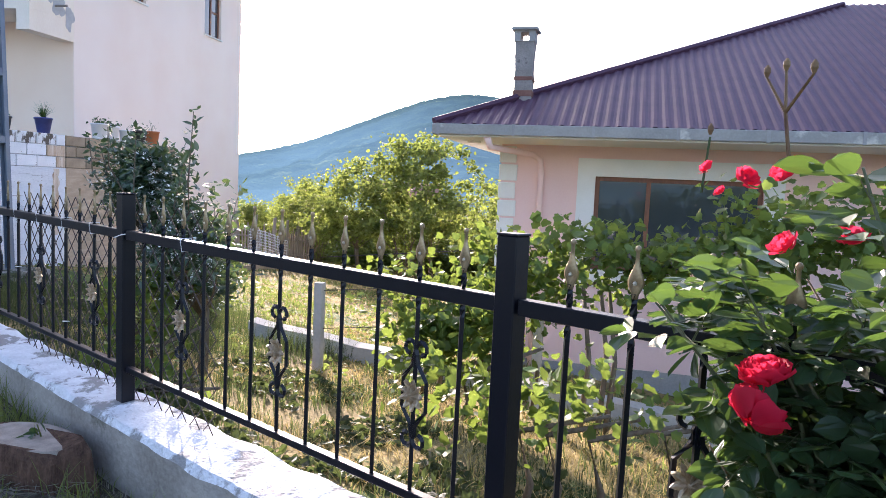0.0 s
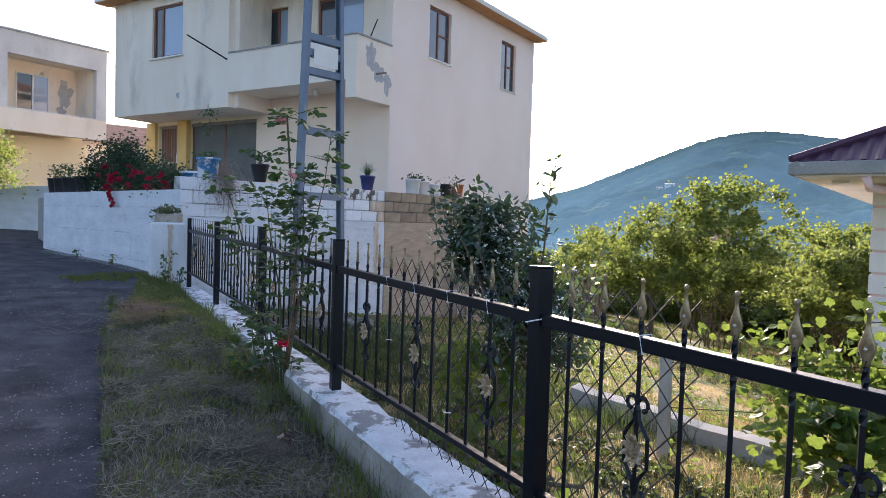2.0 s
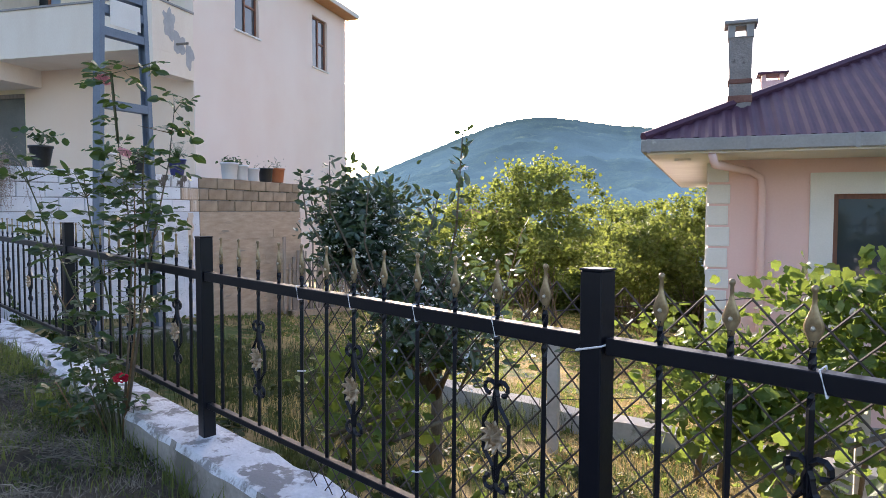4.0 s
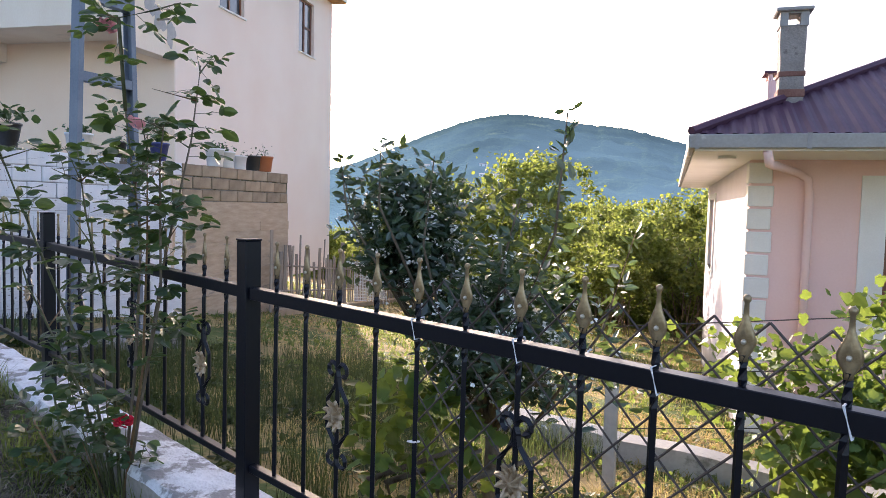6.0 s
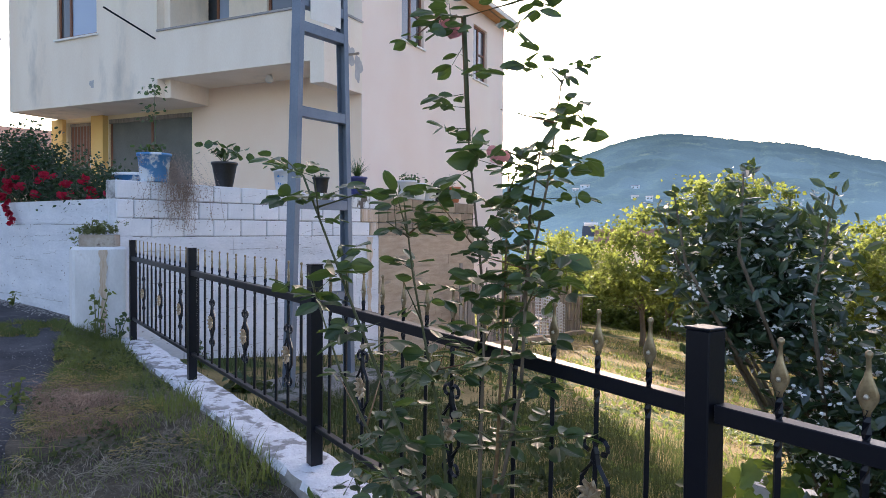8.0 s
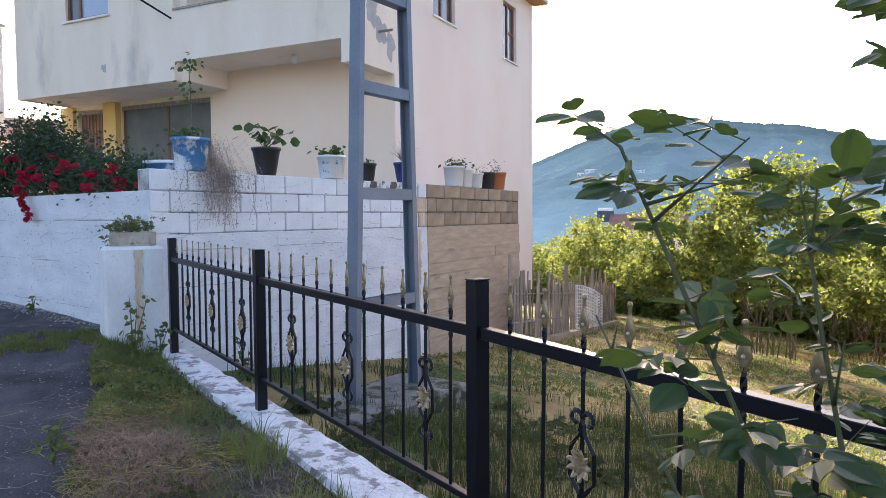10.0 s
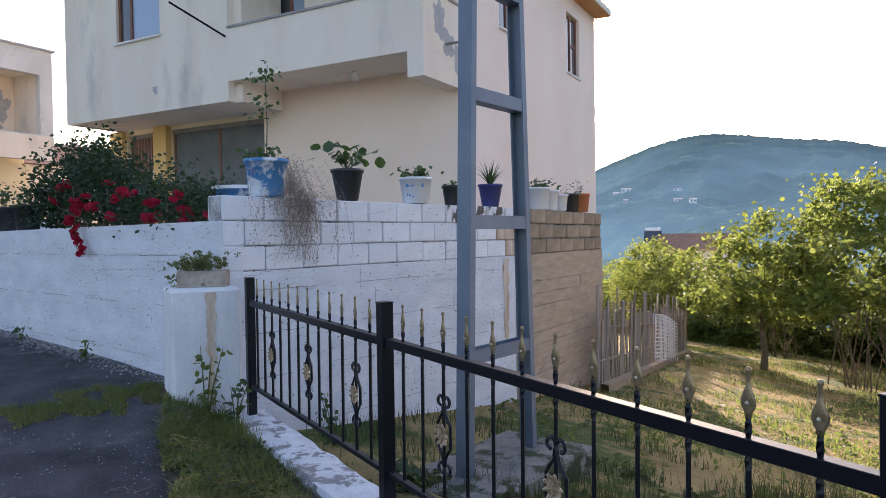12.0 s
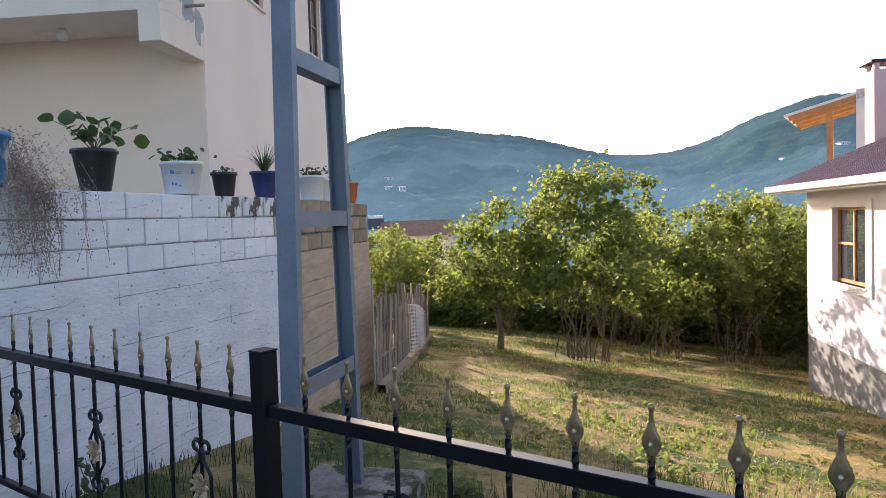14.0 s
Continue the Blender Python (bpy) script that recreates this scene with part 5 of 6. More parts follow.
def hazel(name, rng, h, r, stems, clumps, per, leaf=0.118, label="", single=False):
    t = thing(name, pose(0, 0, 0), label, "tree")
    pts, cs = crown_points(rng, (0, 0, h * 0.57), (r * 1.05, r * 1.05, h * 0.40), clumps, per, 0.17)
    shoots = []
    for k in range(14):
        a, q = rng.uniform(0, math.tau), rng.uniform(0.3, 1.15) * r
        top = h * rng.uniform(0.85, 1.0) - 0.35 * q
        for j in range(6):
            shoots.append(np.array([q * math.cos(a) * (1 + 0.05 * j), q * math.sin(a) * (1 + 0.05 * j), top - 0.13 * j]) + rng.normal(0, 0.05 + 0.02 * j, (14, 3)))
    pts = np.concatenate([pts] + shoots)
    bm = bmesh.new()
    if single:
        tube(bm, [(0, 0, -0.3), (0.04, 0, 0.6), (-0.03, 0.03, 1.3), (0.05, 0, h * 0.45)], [0.13, 0.10, 0.085, 0.05], 8)
    for k in range(stems):
        c = cs[k % len(cs)]
        a = rng.uniform(0, math.tau)
        w = rng.uniform(0.15, 0.85)
        b = (0.0, 0.0, 1.1) if single else (w * math.cos(a), w * math.sin(a), -0.2)
        mid = (b[0] * 0.7 + c[0] * 0.3, b[1] * 0.7 + c[1] * 0.3, (b[2] + c[2]) * 0.5)
        tube(bm, [b, (b[0] * 1.08 + rng.normal(0, 0.05), b[1] * 1.08 + rng.normal(0, 0.05), b[2] * 0.7 + mid[2] * 0.3), mid, tuple(c)], [0.021, 0.018, 0.014, 0.005], 5)
    part("trunk", bm, M_BARK, t, "thin grey-brown stems", smooth=True)
    leaves("crown", pts, rng.uniform(0.7, 1.25, len(pts)) * leaf, ROUND, M_HAZEL, t, "broad round yellow-green leaves", kind="", rng=rng, up=0.9)
    return t


r1 = np.random.default_rng(11)
kinds = [hazel("hazel_tree", r1, 5.0, 2.1, 20, 115, 74, 0.118, label="sunlit multi-stemmed hazel in the orchard grass"),
         hazel("hazel_tree", r1, 4.6, 1.9, 10, 100, 74, 0.118, label="hazel with a single short trunk and drooping crown", single=True),
         hazel("hazel_tree", r1, 4.3, 1.7, 15, 92, 72, 0.118, label="smaller bushy hazel among the orchard trees")]
spots = [(0, -16.2, 16.0, 1.0), (1, -18.6, 15.5, 0.84), (2, -15.9, 20.5, 0.95), (0, -14.4, 22.6, 1.05), (2, -12.6, 24.5, 1.05),
         (1, -23.8, 17.2, 0.72), (0, -26.5, 19.5, 0.72), (2, -22.3, 21.5, 0.85), (0, -19.0, 24.5, 1.0), (1, -16.5, 27.5, 1.1), (2, -20.5, 29.5, 1.15),
         (0, -25.0, 26.0, 0.8), (1, -29.5, 24.0, 0.75), (2, -30.5, 18.5, 0.6), (0, -13.0, 30.0, 1.15), (2, -9.5, 28.5, 1.1), (1, -34.0, 25.0, 0.7), (0, -29.0, 31.0, 0.8), (2, -23.5, 34.5, 1.2), (1, -16.5, 35.5, 1.2), (0, -11.0, 36.5, 1.2)]
used = set()
for i, (k, x, y, s) in enumerate(spots):
    m = pose(x, y, garden_z(x, y) if y < 30 else ground_height(x, y), 0, 0, 67 * i) @ Matrix.Scale(s, 4)
    if k in used:
        copy_thing(kinds[k], pose(x, y, ground_height(x, y), 0, 0, 67 * i)).scale = (s, s, s)
    else:
        kinds[k].matrix_world = pose(x, y, ground_height(x, y), 0, 0, 67 * i)
        kinds[k].scale = (s, s, s)
        used.add(k)

for i in range(16):
    a = radians(96 + i * 3.1)
    d = 33 + 3 * math.sin(i * 2.3)
    x, y = -7.8 + d * math.cos(a), -0.3 + d * math.sin(a)
    copy_thing(kinds[(i + 1) % 3], pose(x, y, ground_height(x, y) - 1.9, 0, 0, 49 * i)).scale = (1.15, 1.15, 0.95)

# orange tree close behind the fence
r2 = np.random.default_rng(4)
ot = thing("orange_tree", pose(-5.90, 3.14, garden_z(-5.9, 3.14)), "dark green orange tree in white blossom behind the fence", "tree")
pts1, c1 = crown_points(r2, (-0.28, -0.42, 1.62), (0.20, 0.26, 0.40), 40, 84, 0.07)
pts2, c2 = crown_points(r2, (0.42, -0.42, 1.25), (0.50, 0.30, 0.42), 42, 56, 0.085)
pts3, c3 = crown_points(r2, (0.16, -0.15, 1.0), (0.34, 0.30, 0.36), 28, 70, 0.085)
shoots = [((0.92, -0.62, 1.75), (0.95, -0.60, 2.27)), ((-0.09, -0.80, 1.85), (-0.06, -0.82, 2.16)), ((-0.30, -0.85, 1.80), (-0.36, -0.86, 2.10)), ((-0.50, -0.66, 1.80), (-0.60, -0.68, 2.04)), ((0.15, -0.70, 1.65), (0.24, -0.72, 2.10)), ((0.55, -0.55, 1.55), (0.62, -0.50, 1.92)), ((1.0, -0.35, 1.3), (1.12, -0.3, 1.75))]
for k in range(26):
    c = np.array((c1 if k % 2 else c2)[k])
    shoots.append((tuple(c), tuple(c + [r2.normal(0, 0.07), r2.normal(0, 0.07), r2.uniform(0.16, 0.32)])))
tips_ = np.concatenate([np.array(a) + (np.array(b) - np.array(a)) * u + r2.normal(0, 0.02, (3, 3)) for a, b in shoots for u in np.linspace(0, 1, 10)])
pts = np.concatenate([pts1, pts2, pts3, tips_])
leaves("crown", pts, r2.uniform(0.048, 0.088, len(pts)), LONG, M_ORANGE, ot, "glossy dark pointed leaves", rng=r2, up=0.5, droop=-0.3)
bm = bmesh.new()
tube(bm, [(0, 0, -0.2), (0.03, 0, 0.4), (0.0, 0.02, 0.8)], [0.05, 0.042, 0.035], 8)
for c in (c1 + c2 + c3)[::3]:
    tube(bm, [(0.02, 0, 0.5), (c[0] * 0.5, c[1] * 0.5, 0.95), tuple(c)], [0.022, 0.014, 0.005], 5)
for a, b in shoots[:7]:
    tube(bm, [(a[0] * 0.5, a[1] * 0.6, a[2] - 0.6), a, b], [0.01, 0.007, 0.003], 5)
part("trunk", bm, M_BARK, ot, smooth=True)
bp = np.concatenate([np.array(c) + r2.normal(0, 0.10, (12, 3)) + np.array([0.03, -0.08, 0.03]) for c in (c1 + c2 + c3)[::2]])
bp = np.repeat(bp, 5, 0) + r2.normal(0, 0.008, (len(bp) * 5, 3))
leaves("blossom", bp, 0.020, OVAL, M_BLOSSOM, ot, "small white star blossom", rng=r2)

# lone sunlit tree by the far lane
lt = hazel("lane_tree", np.random.default_rng(21), 3.4, 1.5, 8, 60, 110, 0.07, "yellow-green leafy tree behind the far lane wall", single=True)
lt.matrix_world = pose(-25.6, -4.6, 0.9)
lt.scale = (1.1, 1.1, 1.1)

# ---- climbing rose by the fence ----
def cane_plant(name, m, label, canes, rng, leaf_mat, leaf, per=5, cat="rose bush", spacing=0.05, woody=0, keep=None):
    """canes: lists of points; leaves sit in small fives along them."""
    t = thing(name, m, label, cat)
    pos, way, size, stalks_ = [], [], [], []
    pos_done = []
    for pts in canes:
        bm = bmesh.new()
        n = len(pts)
        thick = len(pos_done) < woody
        pos_done.append(1)
        tube(bm, pts, [(0.0075 if thick else 0.0042 if woody else 0.0085) * (1 - 0.75 * i / (n - 1)) for i in range(n)], 6)
        part("cane", bm, M_BARK if thick and len(pos_done) < 4 else (M_HIP if rng.random() < 0.4 else M_STEM), t, "thorny cane", smooth=True)
        for i in range(n - 1):
            a, b = np.array(pts[i]), np.array(pts[i + 1])
            l = np.linalg.norm(b - a)
            steps = int(l / spacing) + 1
            if i == 0:
                continue
            for k in range(steps):
                c = a + (b - a) * (k + rng.random()) / steps
                d = rng.normal(size=3)
                d[2] = d[2] * 0.3 + 0.15
                d /= np.linalg.norm(d)
                side = np.cross(d, [0.0, 0.0, 1.0])
                side /= np.linalg.norm(side) + 1e-9
                if keep and not keep(*(c + d * 0.08)):
                    continue
                q = rng.uniform(0.8, 1.25)
                stalks_.append((tuple(c), tuple(c + d * 0.095 * q)))
                for along_, out in ((0.095, 0), (0.088, 1), (0.088, -1), (0.045, 1), (0.045, -1))[:per]:
                    pos.append(c + d * along_ * q + side * out * 0.006 + rng.normal(0, 0.003, 3))
                    way.append(d * (1.0 if out == 0 else 0.45) + side * out * 0.9)
                    size.append(q * (1.0 if along_ > 0.05 else 0.8))
    pos = np.array(pos)
    bm = bmesh.new()
    for a, b in stalks_:
        tube(bm, [a, b], [0.0014, 0.0008], 3)
    part("leaf_stalk", bm, M_STEM, t, "thin green leaf stalks", "stuff")
    leaves("leaves", pos, rng.uniform(0.85, 1.15, len(pos)) * leaf * np.array(size), ROSEOVAL, leaf_mat, t, "toothed rose leaves", rng=rng, up=1.4, spread=0.7, dirs=np.array(way))
    return t


r3 = np.random.default_rng(9)
canes = [[(0, 0, 0), (0.02, 0.05, 0.6), (0.0, 0.08, 1.1), (-0.02, 0.03, 1.6), (0, 0, 1.95)],
         [(0.02, 0, 0), (0.05, 0.15, 1.0), (0.08, 0.25, 1.5), (0.1, 0.28, 1.8)],
         [(0.0, 0, 0), (0.15, 0.1, 0.9), (0.22, 0.07, 1.4), (0.26, 0.07, 1.55)],
         [(-0.03, 0, 0), (-0.05, -0.1, 0.6), (-0.2, -0.25, 1.1), (-0.33, -0.36, 1.5), (-0.40, -0.4, 1.56)],
         [(-0.03, 0, 0), (-0.1, -0.12, 0.5), (-0.3, -0.25, 0.9), (-0.45, -0.3, 1.2)],
         [(0, 0, 0), (0.1, 0.05, 0.6), (0.12, 0.06, 1.1), (0.15, 0.05, 1.5)],
         [(0, 0, 0), (-0.1, 0.0, 0.7), (-0.15, -0.08, 1.2), (-0.18, -0.1, 1.45)],
         [(-0.1, -0.1, 0.0), (-0.25, -0.15, 0.3), (-0.4, -0.15, 0.5), (-0.55, -0.1, 0.55)],
         [(-0.1, -0.1, 0.0), (-0.2, -0.18, 0.2), (-0.45, -0.2, 0.3), (-0.65, -0.15, 0.3)],
         [(-0.02, 0.03, 1.6), (-0.01, 0.0, 1.95), (-0.07, -0.03, 1.97), (-0.17, -0.06, 1.93)],
         [(-0.02, 0.03, 1.6), (0, 0.0, 1.95), (0.12, 0.08, 1.97), (0.24, 0.14, 1.99)]]
side = []
for c in canes[:7] + canes[9:]:
    for k in range(6):
        i = len(c) - 2 if k < 3 else max(1, len(c) - 3)
        a, b = Vector(c[i]), Vector(c[i + 1])
        p = a.lerp(b, r3.uniform(0.1, 1.0))
        v = Vector((r3.normal(0, 0.13), r3.normal(0, 0.10), r3.uniform(0.03, 0.14)))
        e = p + v
        if e.z > 1.93 or e.z > 1.6 and (e.x < -0.1 or e.y < -0.12):
            continue
        side.append([tuple(p), tuple(p + v * 0.3), tuple(e)])
for k in range(16):
    p = Vector((r3.uniform(-0.42, 0.12), r3.uniform(-0.22, 0.08), r3.uniform(0.18, 0.62)))
    side.append([(p.x * 0.3, p.y * 0.3, 0.02), (p.x * 0.75, p.y * 0.7, p.z * 0.6), tuple(p)])
canes += side
rose = cane_plant("climbing_rose", pose(-5.95, 1.03, 0.33), "tall leggy climbing rose with pale pink blooms leaning on the fence", canes, r3, M_ROSELEAF, 0.060, spacing=0.064, woody=11, keep=lambda x, y, z: z < 2.02 and (x > -0.27 or 1.36 < z < 1.62 or z < 0.7))
bloom(rose, (-0.03, -0.03, 1.93), 0.038, M_ROSEPINK, r3, 18, label="open pale pink rose")
bloom(rose, (0.15, 0.02, 1.55), 0.035, M_ROSEPINK, r3, 10, label="fading pink rose")
bloom(rose, (0.05, 0.0, 0.4), 0.04, M_RED, r3, 10, label="small red bloom low on the canes")

# red rose at the walk's start
r4 = np.random.default_rng(15)
canes = []
for k in range(78):
    x, y, z = r4.uniform(-0.65, 0.75), r4.uniform(-0.42, 0.15), r4.uniform(0.85, 1.62) + (0.1 if k % 3 == 0 else 0)
    if x < -0.3:
        z = min(z, 1.42 + x * 0.2)
    x = max(x, -0.05 - 0.36 * (y + 1.6))
    bx, by = r4.uniform(-0.1, 0.4), r4.uniform(-0.3, 0.1)
    canes.append([(bx, by, 0), (bx * 0.5 + x * 0.4, by, z * 0.5), (bx * 0.2 + x * 0.75, y * 0.8, z * 0.85), (x, y, z)])
red = cane_plant("red_rose_bush", pose(-0.15, 1.66, 0.05), "lush rose bush with crimson blooms hanging over the fence", canes, r4, M_ROSELEAF, 0.060, 5, spacing=0.026, keep=lambda x, y, z: x > -0.07 - (0.36 if z > 1.2 else 0.25) * (y + 1.6))
for x, y, z, r in ((-0.405, 1.18, 1.29, 0.041), (-0.395, 1.165, 1.225, 0.044), (-0.43, 1.17, 1.235, 0.03), (-0.56, 1.49, 1.59, 0.028), (-0.51, 1.5, 1.61, 0.032), (-0.47, 1.4, 1.47, 0.03), (-0.68, 1.54, 1.61, 0.018), (-0.34, 1.34, 1.5, 0.03), (-0.65, 1.55, 1.56, 0.015)):
    bloom(red, (x + 0.15, y - 1.66, z - 0.05), r, M_RED, r4, 34 if r > 0.035 else 14, label="crimson rose in full bloom")
for tip in ((-0.36, -0.17, 1.74), (-0.29, -0.24, 1.72), (-0.395, -0.17, 1.73)):
    part("cane", tube(bmesh.new(), [(-0.34, -0.17, 1.56), (-0.355, -0.17, 1.66), tip], [0.004, 0.0035, 0.0025], 5), M_HIP, red, "reddish young shoot")
part("cane", tube(bmesh.new(), [(-0.53, -0.12, 1.5), (-0.52, -0.12, 1.62)], [0.003, 0.0025], 5), M_ROSELEAF, red)
for x, y, z in ((-0.36, -0.17, 1.75), (-0.29, -0.24, 1.73), (-0.395, -0.17, 1.74), (-0.52, -0.12, 1.635)):
    part("bud", lathe(bmesh.new(), [(0.003, -0.010), (0.007, 0.0), (0.006, 0.008), (0.002, 0.014)], 8, Matrix.Translation((x, y, z))), M_HIP, red, "spent rose hip")

# ---- vines on their trellis ----
def concrete_post(x, y, h, lean=0):
    t = thing("trellis_post", pose(x, y, ground_height(x, y) - 0.15, lean, 0, 25), "pale square concrete post of the vine trellis", "post", "concrete trellis posts")
    part("post", boxes((-0.045, 0.045, -0.045, 0.045, 0, h + 0.15), bevel=0.006), M_KERB, t)


for x, y, h in ((-5.87, 4.42, 0.95), (-3.92, 5.6, 1.15), (-2.43, 6.4, 1.2), (-0.9, 7.1, 1.2)):
    concrete_post(x, y, h)
r5 = np.random.default_rng(23)
vd = Vector((0.88, 0.476))


def vine(x, y, z0, z1, length, n, label, leaf=0.05, depth=0.25):
    t = thing("grapevine", pose(x, y, 0), label, "grapevine")
    u = r5.uniform(-length / 2, length / 2, n)
    clump = 0.5 + 0.5 * np.sin(u * 5.3 + x * 3)
    z = z0 + (z1 - z0) * r5.beta(2.2, 1.3, n) * (0.72 + 0.28 * clump)
    pos = np.stack([vd.x * u + r5.normal(0, depth, n), vd.y * u + r5.normal(0, depth, n), z], 1)
    leaves("leaves", pos, r5.uniform(leaf, leaf * 1.9, n), LOBED, M_VINE, t, "broad lobed vine leaves", rng=r5, up=0.6)
    g = ground_height(x, y)
    for k in range(3):
        a = r5.uniform(-length / 2, length / 2)
        bm = tube(bmesh.new(), [(vd.x * a, vd.y * a, g - 0.1), (vd.x * a + 0.06, vd.y * a, g * 0.4 + z0 * 0.6), (vd.x * a - 0.05, vd.y * a, z0 + 0.2), (vd.x * (a + 0.5), vd.y * (a + 0.5), z0 + 0.5 * (z1 - z0))], [0.03, 0.024, 0.02, 0.012], 6)
        part("trunk", bm, M_BARK, t, "twisted brown vine stem", smooth=True)


vine(-4.45, 5.3, 0.05, 0.85, 1.9, 850, "leafy grapevine on the near end of the trellis")
vine(-3.3, 5.85, 0.45, 1.35, 2.3, 1400, "tall bright grapevine in front of the salmon house", 0.056)
vine(-1.2, 6.9, 0.6, 1.8, 2.6, 1700, "grapevine arching along the trellis wire", 0.06)
vine(-5.85, 2.55, -0.15, 0.78, 0.7, 240, "broad-leaved grapevine shoot beside the orange tree", 0.06, depth=0.12)
vine(-5.0, 2.2, -0.25, 0.35, 0.8, 90, "low grapevine shoots just behind the fence", 0.055, depth=0.18)
vine(-4.30, 4.80, -0.35, 0.60, 0.9, 650, "broad-leaved grapevine low on the trellis beside the salmon house", 0.062, depth=0.2)
vine(-2.6, 3.4, -0.15, 0.6, 1.3, 300, "grapevine shoot low in the netting's shade", depth=0.15)
vine(-1.7, 4.4, -0.2, 0.5, 1.0, 90, "grapevine shoots near the red rose", depth=0.15)
wires = thing("trellis_wire", pose(0, 0, 0), "thin wires strung between the trellis posts", "wire")
for z in (0.35, 0.75, 1.1):
    part("wire", tube(bmesh.new(), [(-5.87, 4.42, z - 0.35), (-3.92, 5.6, z - 0.1), (-2.43, 6.4, z), (-0.9, 7.1, z)], 0.004, 4), M_WIRE, wires)
kerb = thing("garden_kerb", pose(0, 0, 0), "low rough concrete kerb across the garden", "kerb", kind="structure")
bm = bmesh.new()
prev = None
for i in range(40):
    s = i / 39
    x, y = -7.6 + 8.6 * s, 4.65 + 4.1 * s
    g = ground_height(x, y)
    j = 0.03 * noise.noise(Vector((x * 2, 0, 0)))
    cur = [bm.verts.new((x + ox, y + oy, g + z + (j if z > 0 else 0))) for ox, oy, z in ((0, 0, -0.3), (-0.02, 0.0, 0.2), (-0.08, 0.16, 0.22), (-0.1, 0.18, -0.3))]
    if prev:
        for k in range(3):
            bm.faces.new((prev[k], cur[k], cur[k + 1], prev[k + 1]))
    prev = cur
bmesh.ops.recalc_face_normals(bm, faces=bm.faces)
part("kerb_run", bm, M_KERB, kerb)

# ---- chain-link mesh behind the fence ----
mesh = thing("chain_link_mesh", pose(0, 0, 0), "rusty diamond wire netting tied behind the black fence", "wire mesh")
mx0, mx1, mz0, mz1, cell = -4.5, -2.45, 0.3, 1.45, 0.1
n = int((mx1 - mx0) / cell)
rows_ = int((mz1 - mz0) / cell)
for s in (1, -1):
    for k in range(-rows_, n + 1):
        pts = []
        for j in range(rows_ + 1):
            i = k + j if s > 0 else k + rows_ - j
            if 0 <= i <= n:
                x = mx0 + i * cell
                pts.append((x, fy(x) + 0.05, mz0 + j * cell))
        if len(pts) > 1:
            part("net_wire", tube(bmesh.new(), [pts[0], pts[-1]], 0.0026, 4), M_WIRE, mesh)
M_TIE = M_PLASTIC_W
for x, z in ((-4.445, 0), (-4.12, 0), (-3.79, 0), (-3.466, 0), (-3.14, 0), (-2.65, 0), (-4.445, -0.3), (-3.79, -0.5)):
    tie = thing("wire_tie", pose(x + (0.012 if z == 0 and x != -3.14 else 0), fy(x), pz(x) + 0.757 + z, 0, 0, 3), "pale wire tie twisted round the fence", "wire tie", "wire ties on the fence")
    if x == -3.14:
        pts = [(0.036, 0.036, 0.006), (-0.036, 0.036, -0.012), (-0.036, -0.036, -0.018), (0.036, -0.036, 0.0)]
    elif z == 0:
        pts = [(-0.004, -0.025, 0.024), (-0.008, 0.025, 0.024), (0.004, 0.025, -0.024), (0.010, -0.025, -0.026)]
    else:
        pts = [(-0.011, -0.011, 0), (0.011, -0.011, 0.003), (0.011, 0.011, 0), (-0.011, 0.011, -0.003)]
    part("loop", tube(bmesh.new(), pts, 0.0024, 4, True), M_TIE, tie)

# ---- picket fence of the orchard ----
r6 = random.Random(3)
pk = thing("picket_fence", pose(0, 0, 0), "uneven grey picket fence at the orchard edge", "fence")
A_, B_, C_ = Vector((-14.75, 6.7)), Vector((-21.2, 15.5)), Vector((-26.5, 17.5))
for a, b, n in ((A_, B_, 64), (B_, C_, 36)):
    for i in range(n):
        p = a.lerp(b, (i + r6.uniform(-0.3, 0.3)) / n)
        g = ground_height(p.x, p.y)
        h = r6.uniform(1.0, 1.35) if i % 8 else 1.55
        w = r6.uniform(0.028, 0.048) if i % 8 else 0.065
        ob = part("picket", boxes((-w, w, -0.012, 0.012, 0, h), bevel=0.004), M_GREYWOOD, pk)
        ob.matrix_local = pose(p.x, p.y, g + 0.05, r6.uniform(-3, 3), r6.uniform(-3, 3), 125 + r6.uniform(-20, 20))
    for hz in (0.45, 0.95):
        part("rail", tube(bmesh.new(), [(p.x, p.y, ground_height(p.x, p.y) + hz) for p in (a.lerp(b, k / 6) for k in range(7))], 0.02, 5), M_GREYWOOD, pk)
net = thing("wire_netting", pose(0, 0, 0), "pale crumpled wire netting hung on the picket fence", "wire netting")
out_ = Vector((0.806, 0.591)) * 0.09
bm = bmesh.new()
grid = [[Vector((q.x + out_.x + wob, q.y + out_.y + wob, ground_height(q.x, q.y) + 0.15 + 1.0 * j / 12 - 0.25 * u * u)) for j in range(13)] for u, q, wob in ((k / 46, A_.lerp(B_, 0.44 + 0.28 * k / 46), 0.05 * math.sin(k * 1.15)) for k in range(47))]
for row in grid:
    tube(bm, row, 0.006, 3)
for j in range(13):
    tube(bm, [row[j] for row in grid], 0.008, 3)
tagged(part("net", bm, M_FARWALL, net, "pale wire net"), kind="stuff")
bm = bmesh.new()
prev = None
for k in range(20):
    p = A_.lerp(B_, k / 19)
    g = ground_height(p.x, p.y)
    cur = [bm.verts.new((p.x + ox, p.y + oy, g + z)) for ox, oy, z in ((0.14, 0.1, -0.4), (0.12, 0.08, 0.10), (0.03, 0.0, 0.12), (0.0, 0.0, -0.4))]
    if prev:
        for j in range(3):
            bm.faces.new((prev[j], cur[j], cur[j + 1], prev[j + 1]))
    prev = cur
bmesh.ops.recalc_face_normals(bm, faces=bm.faces)
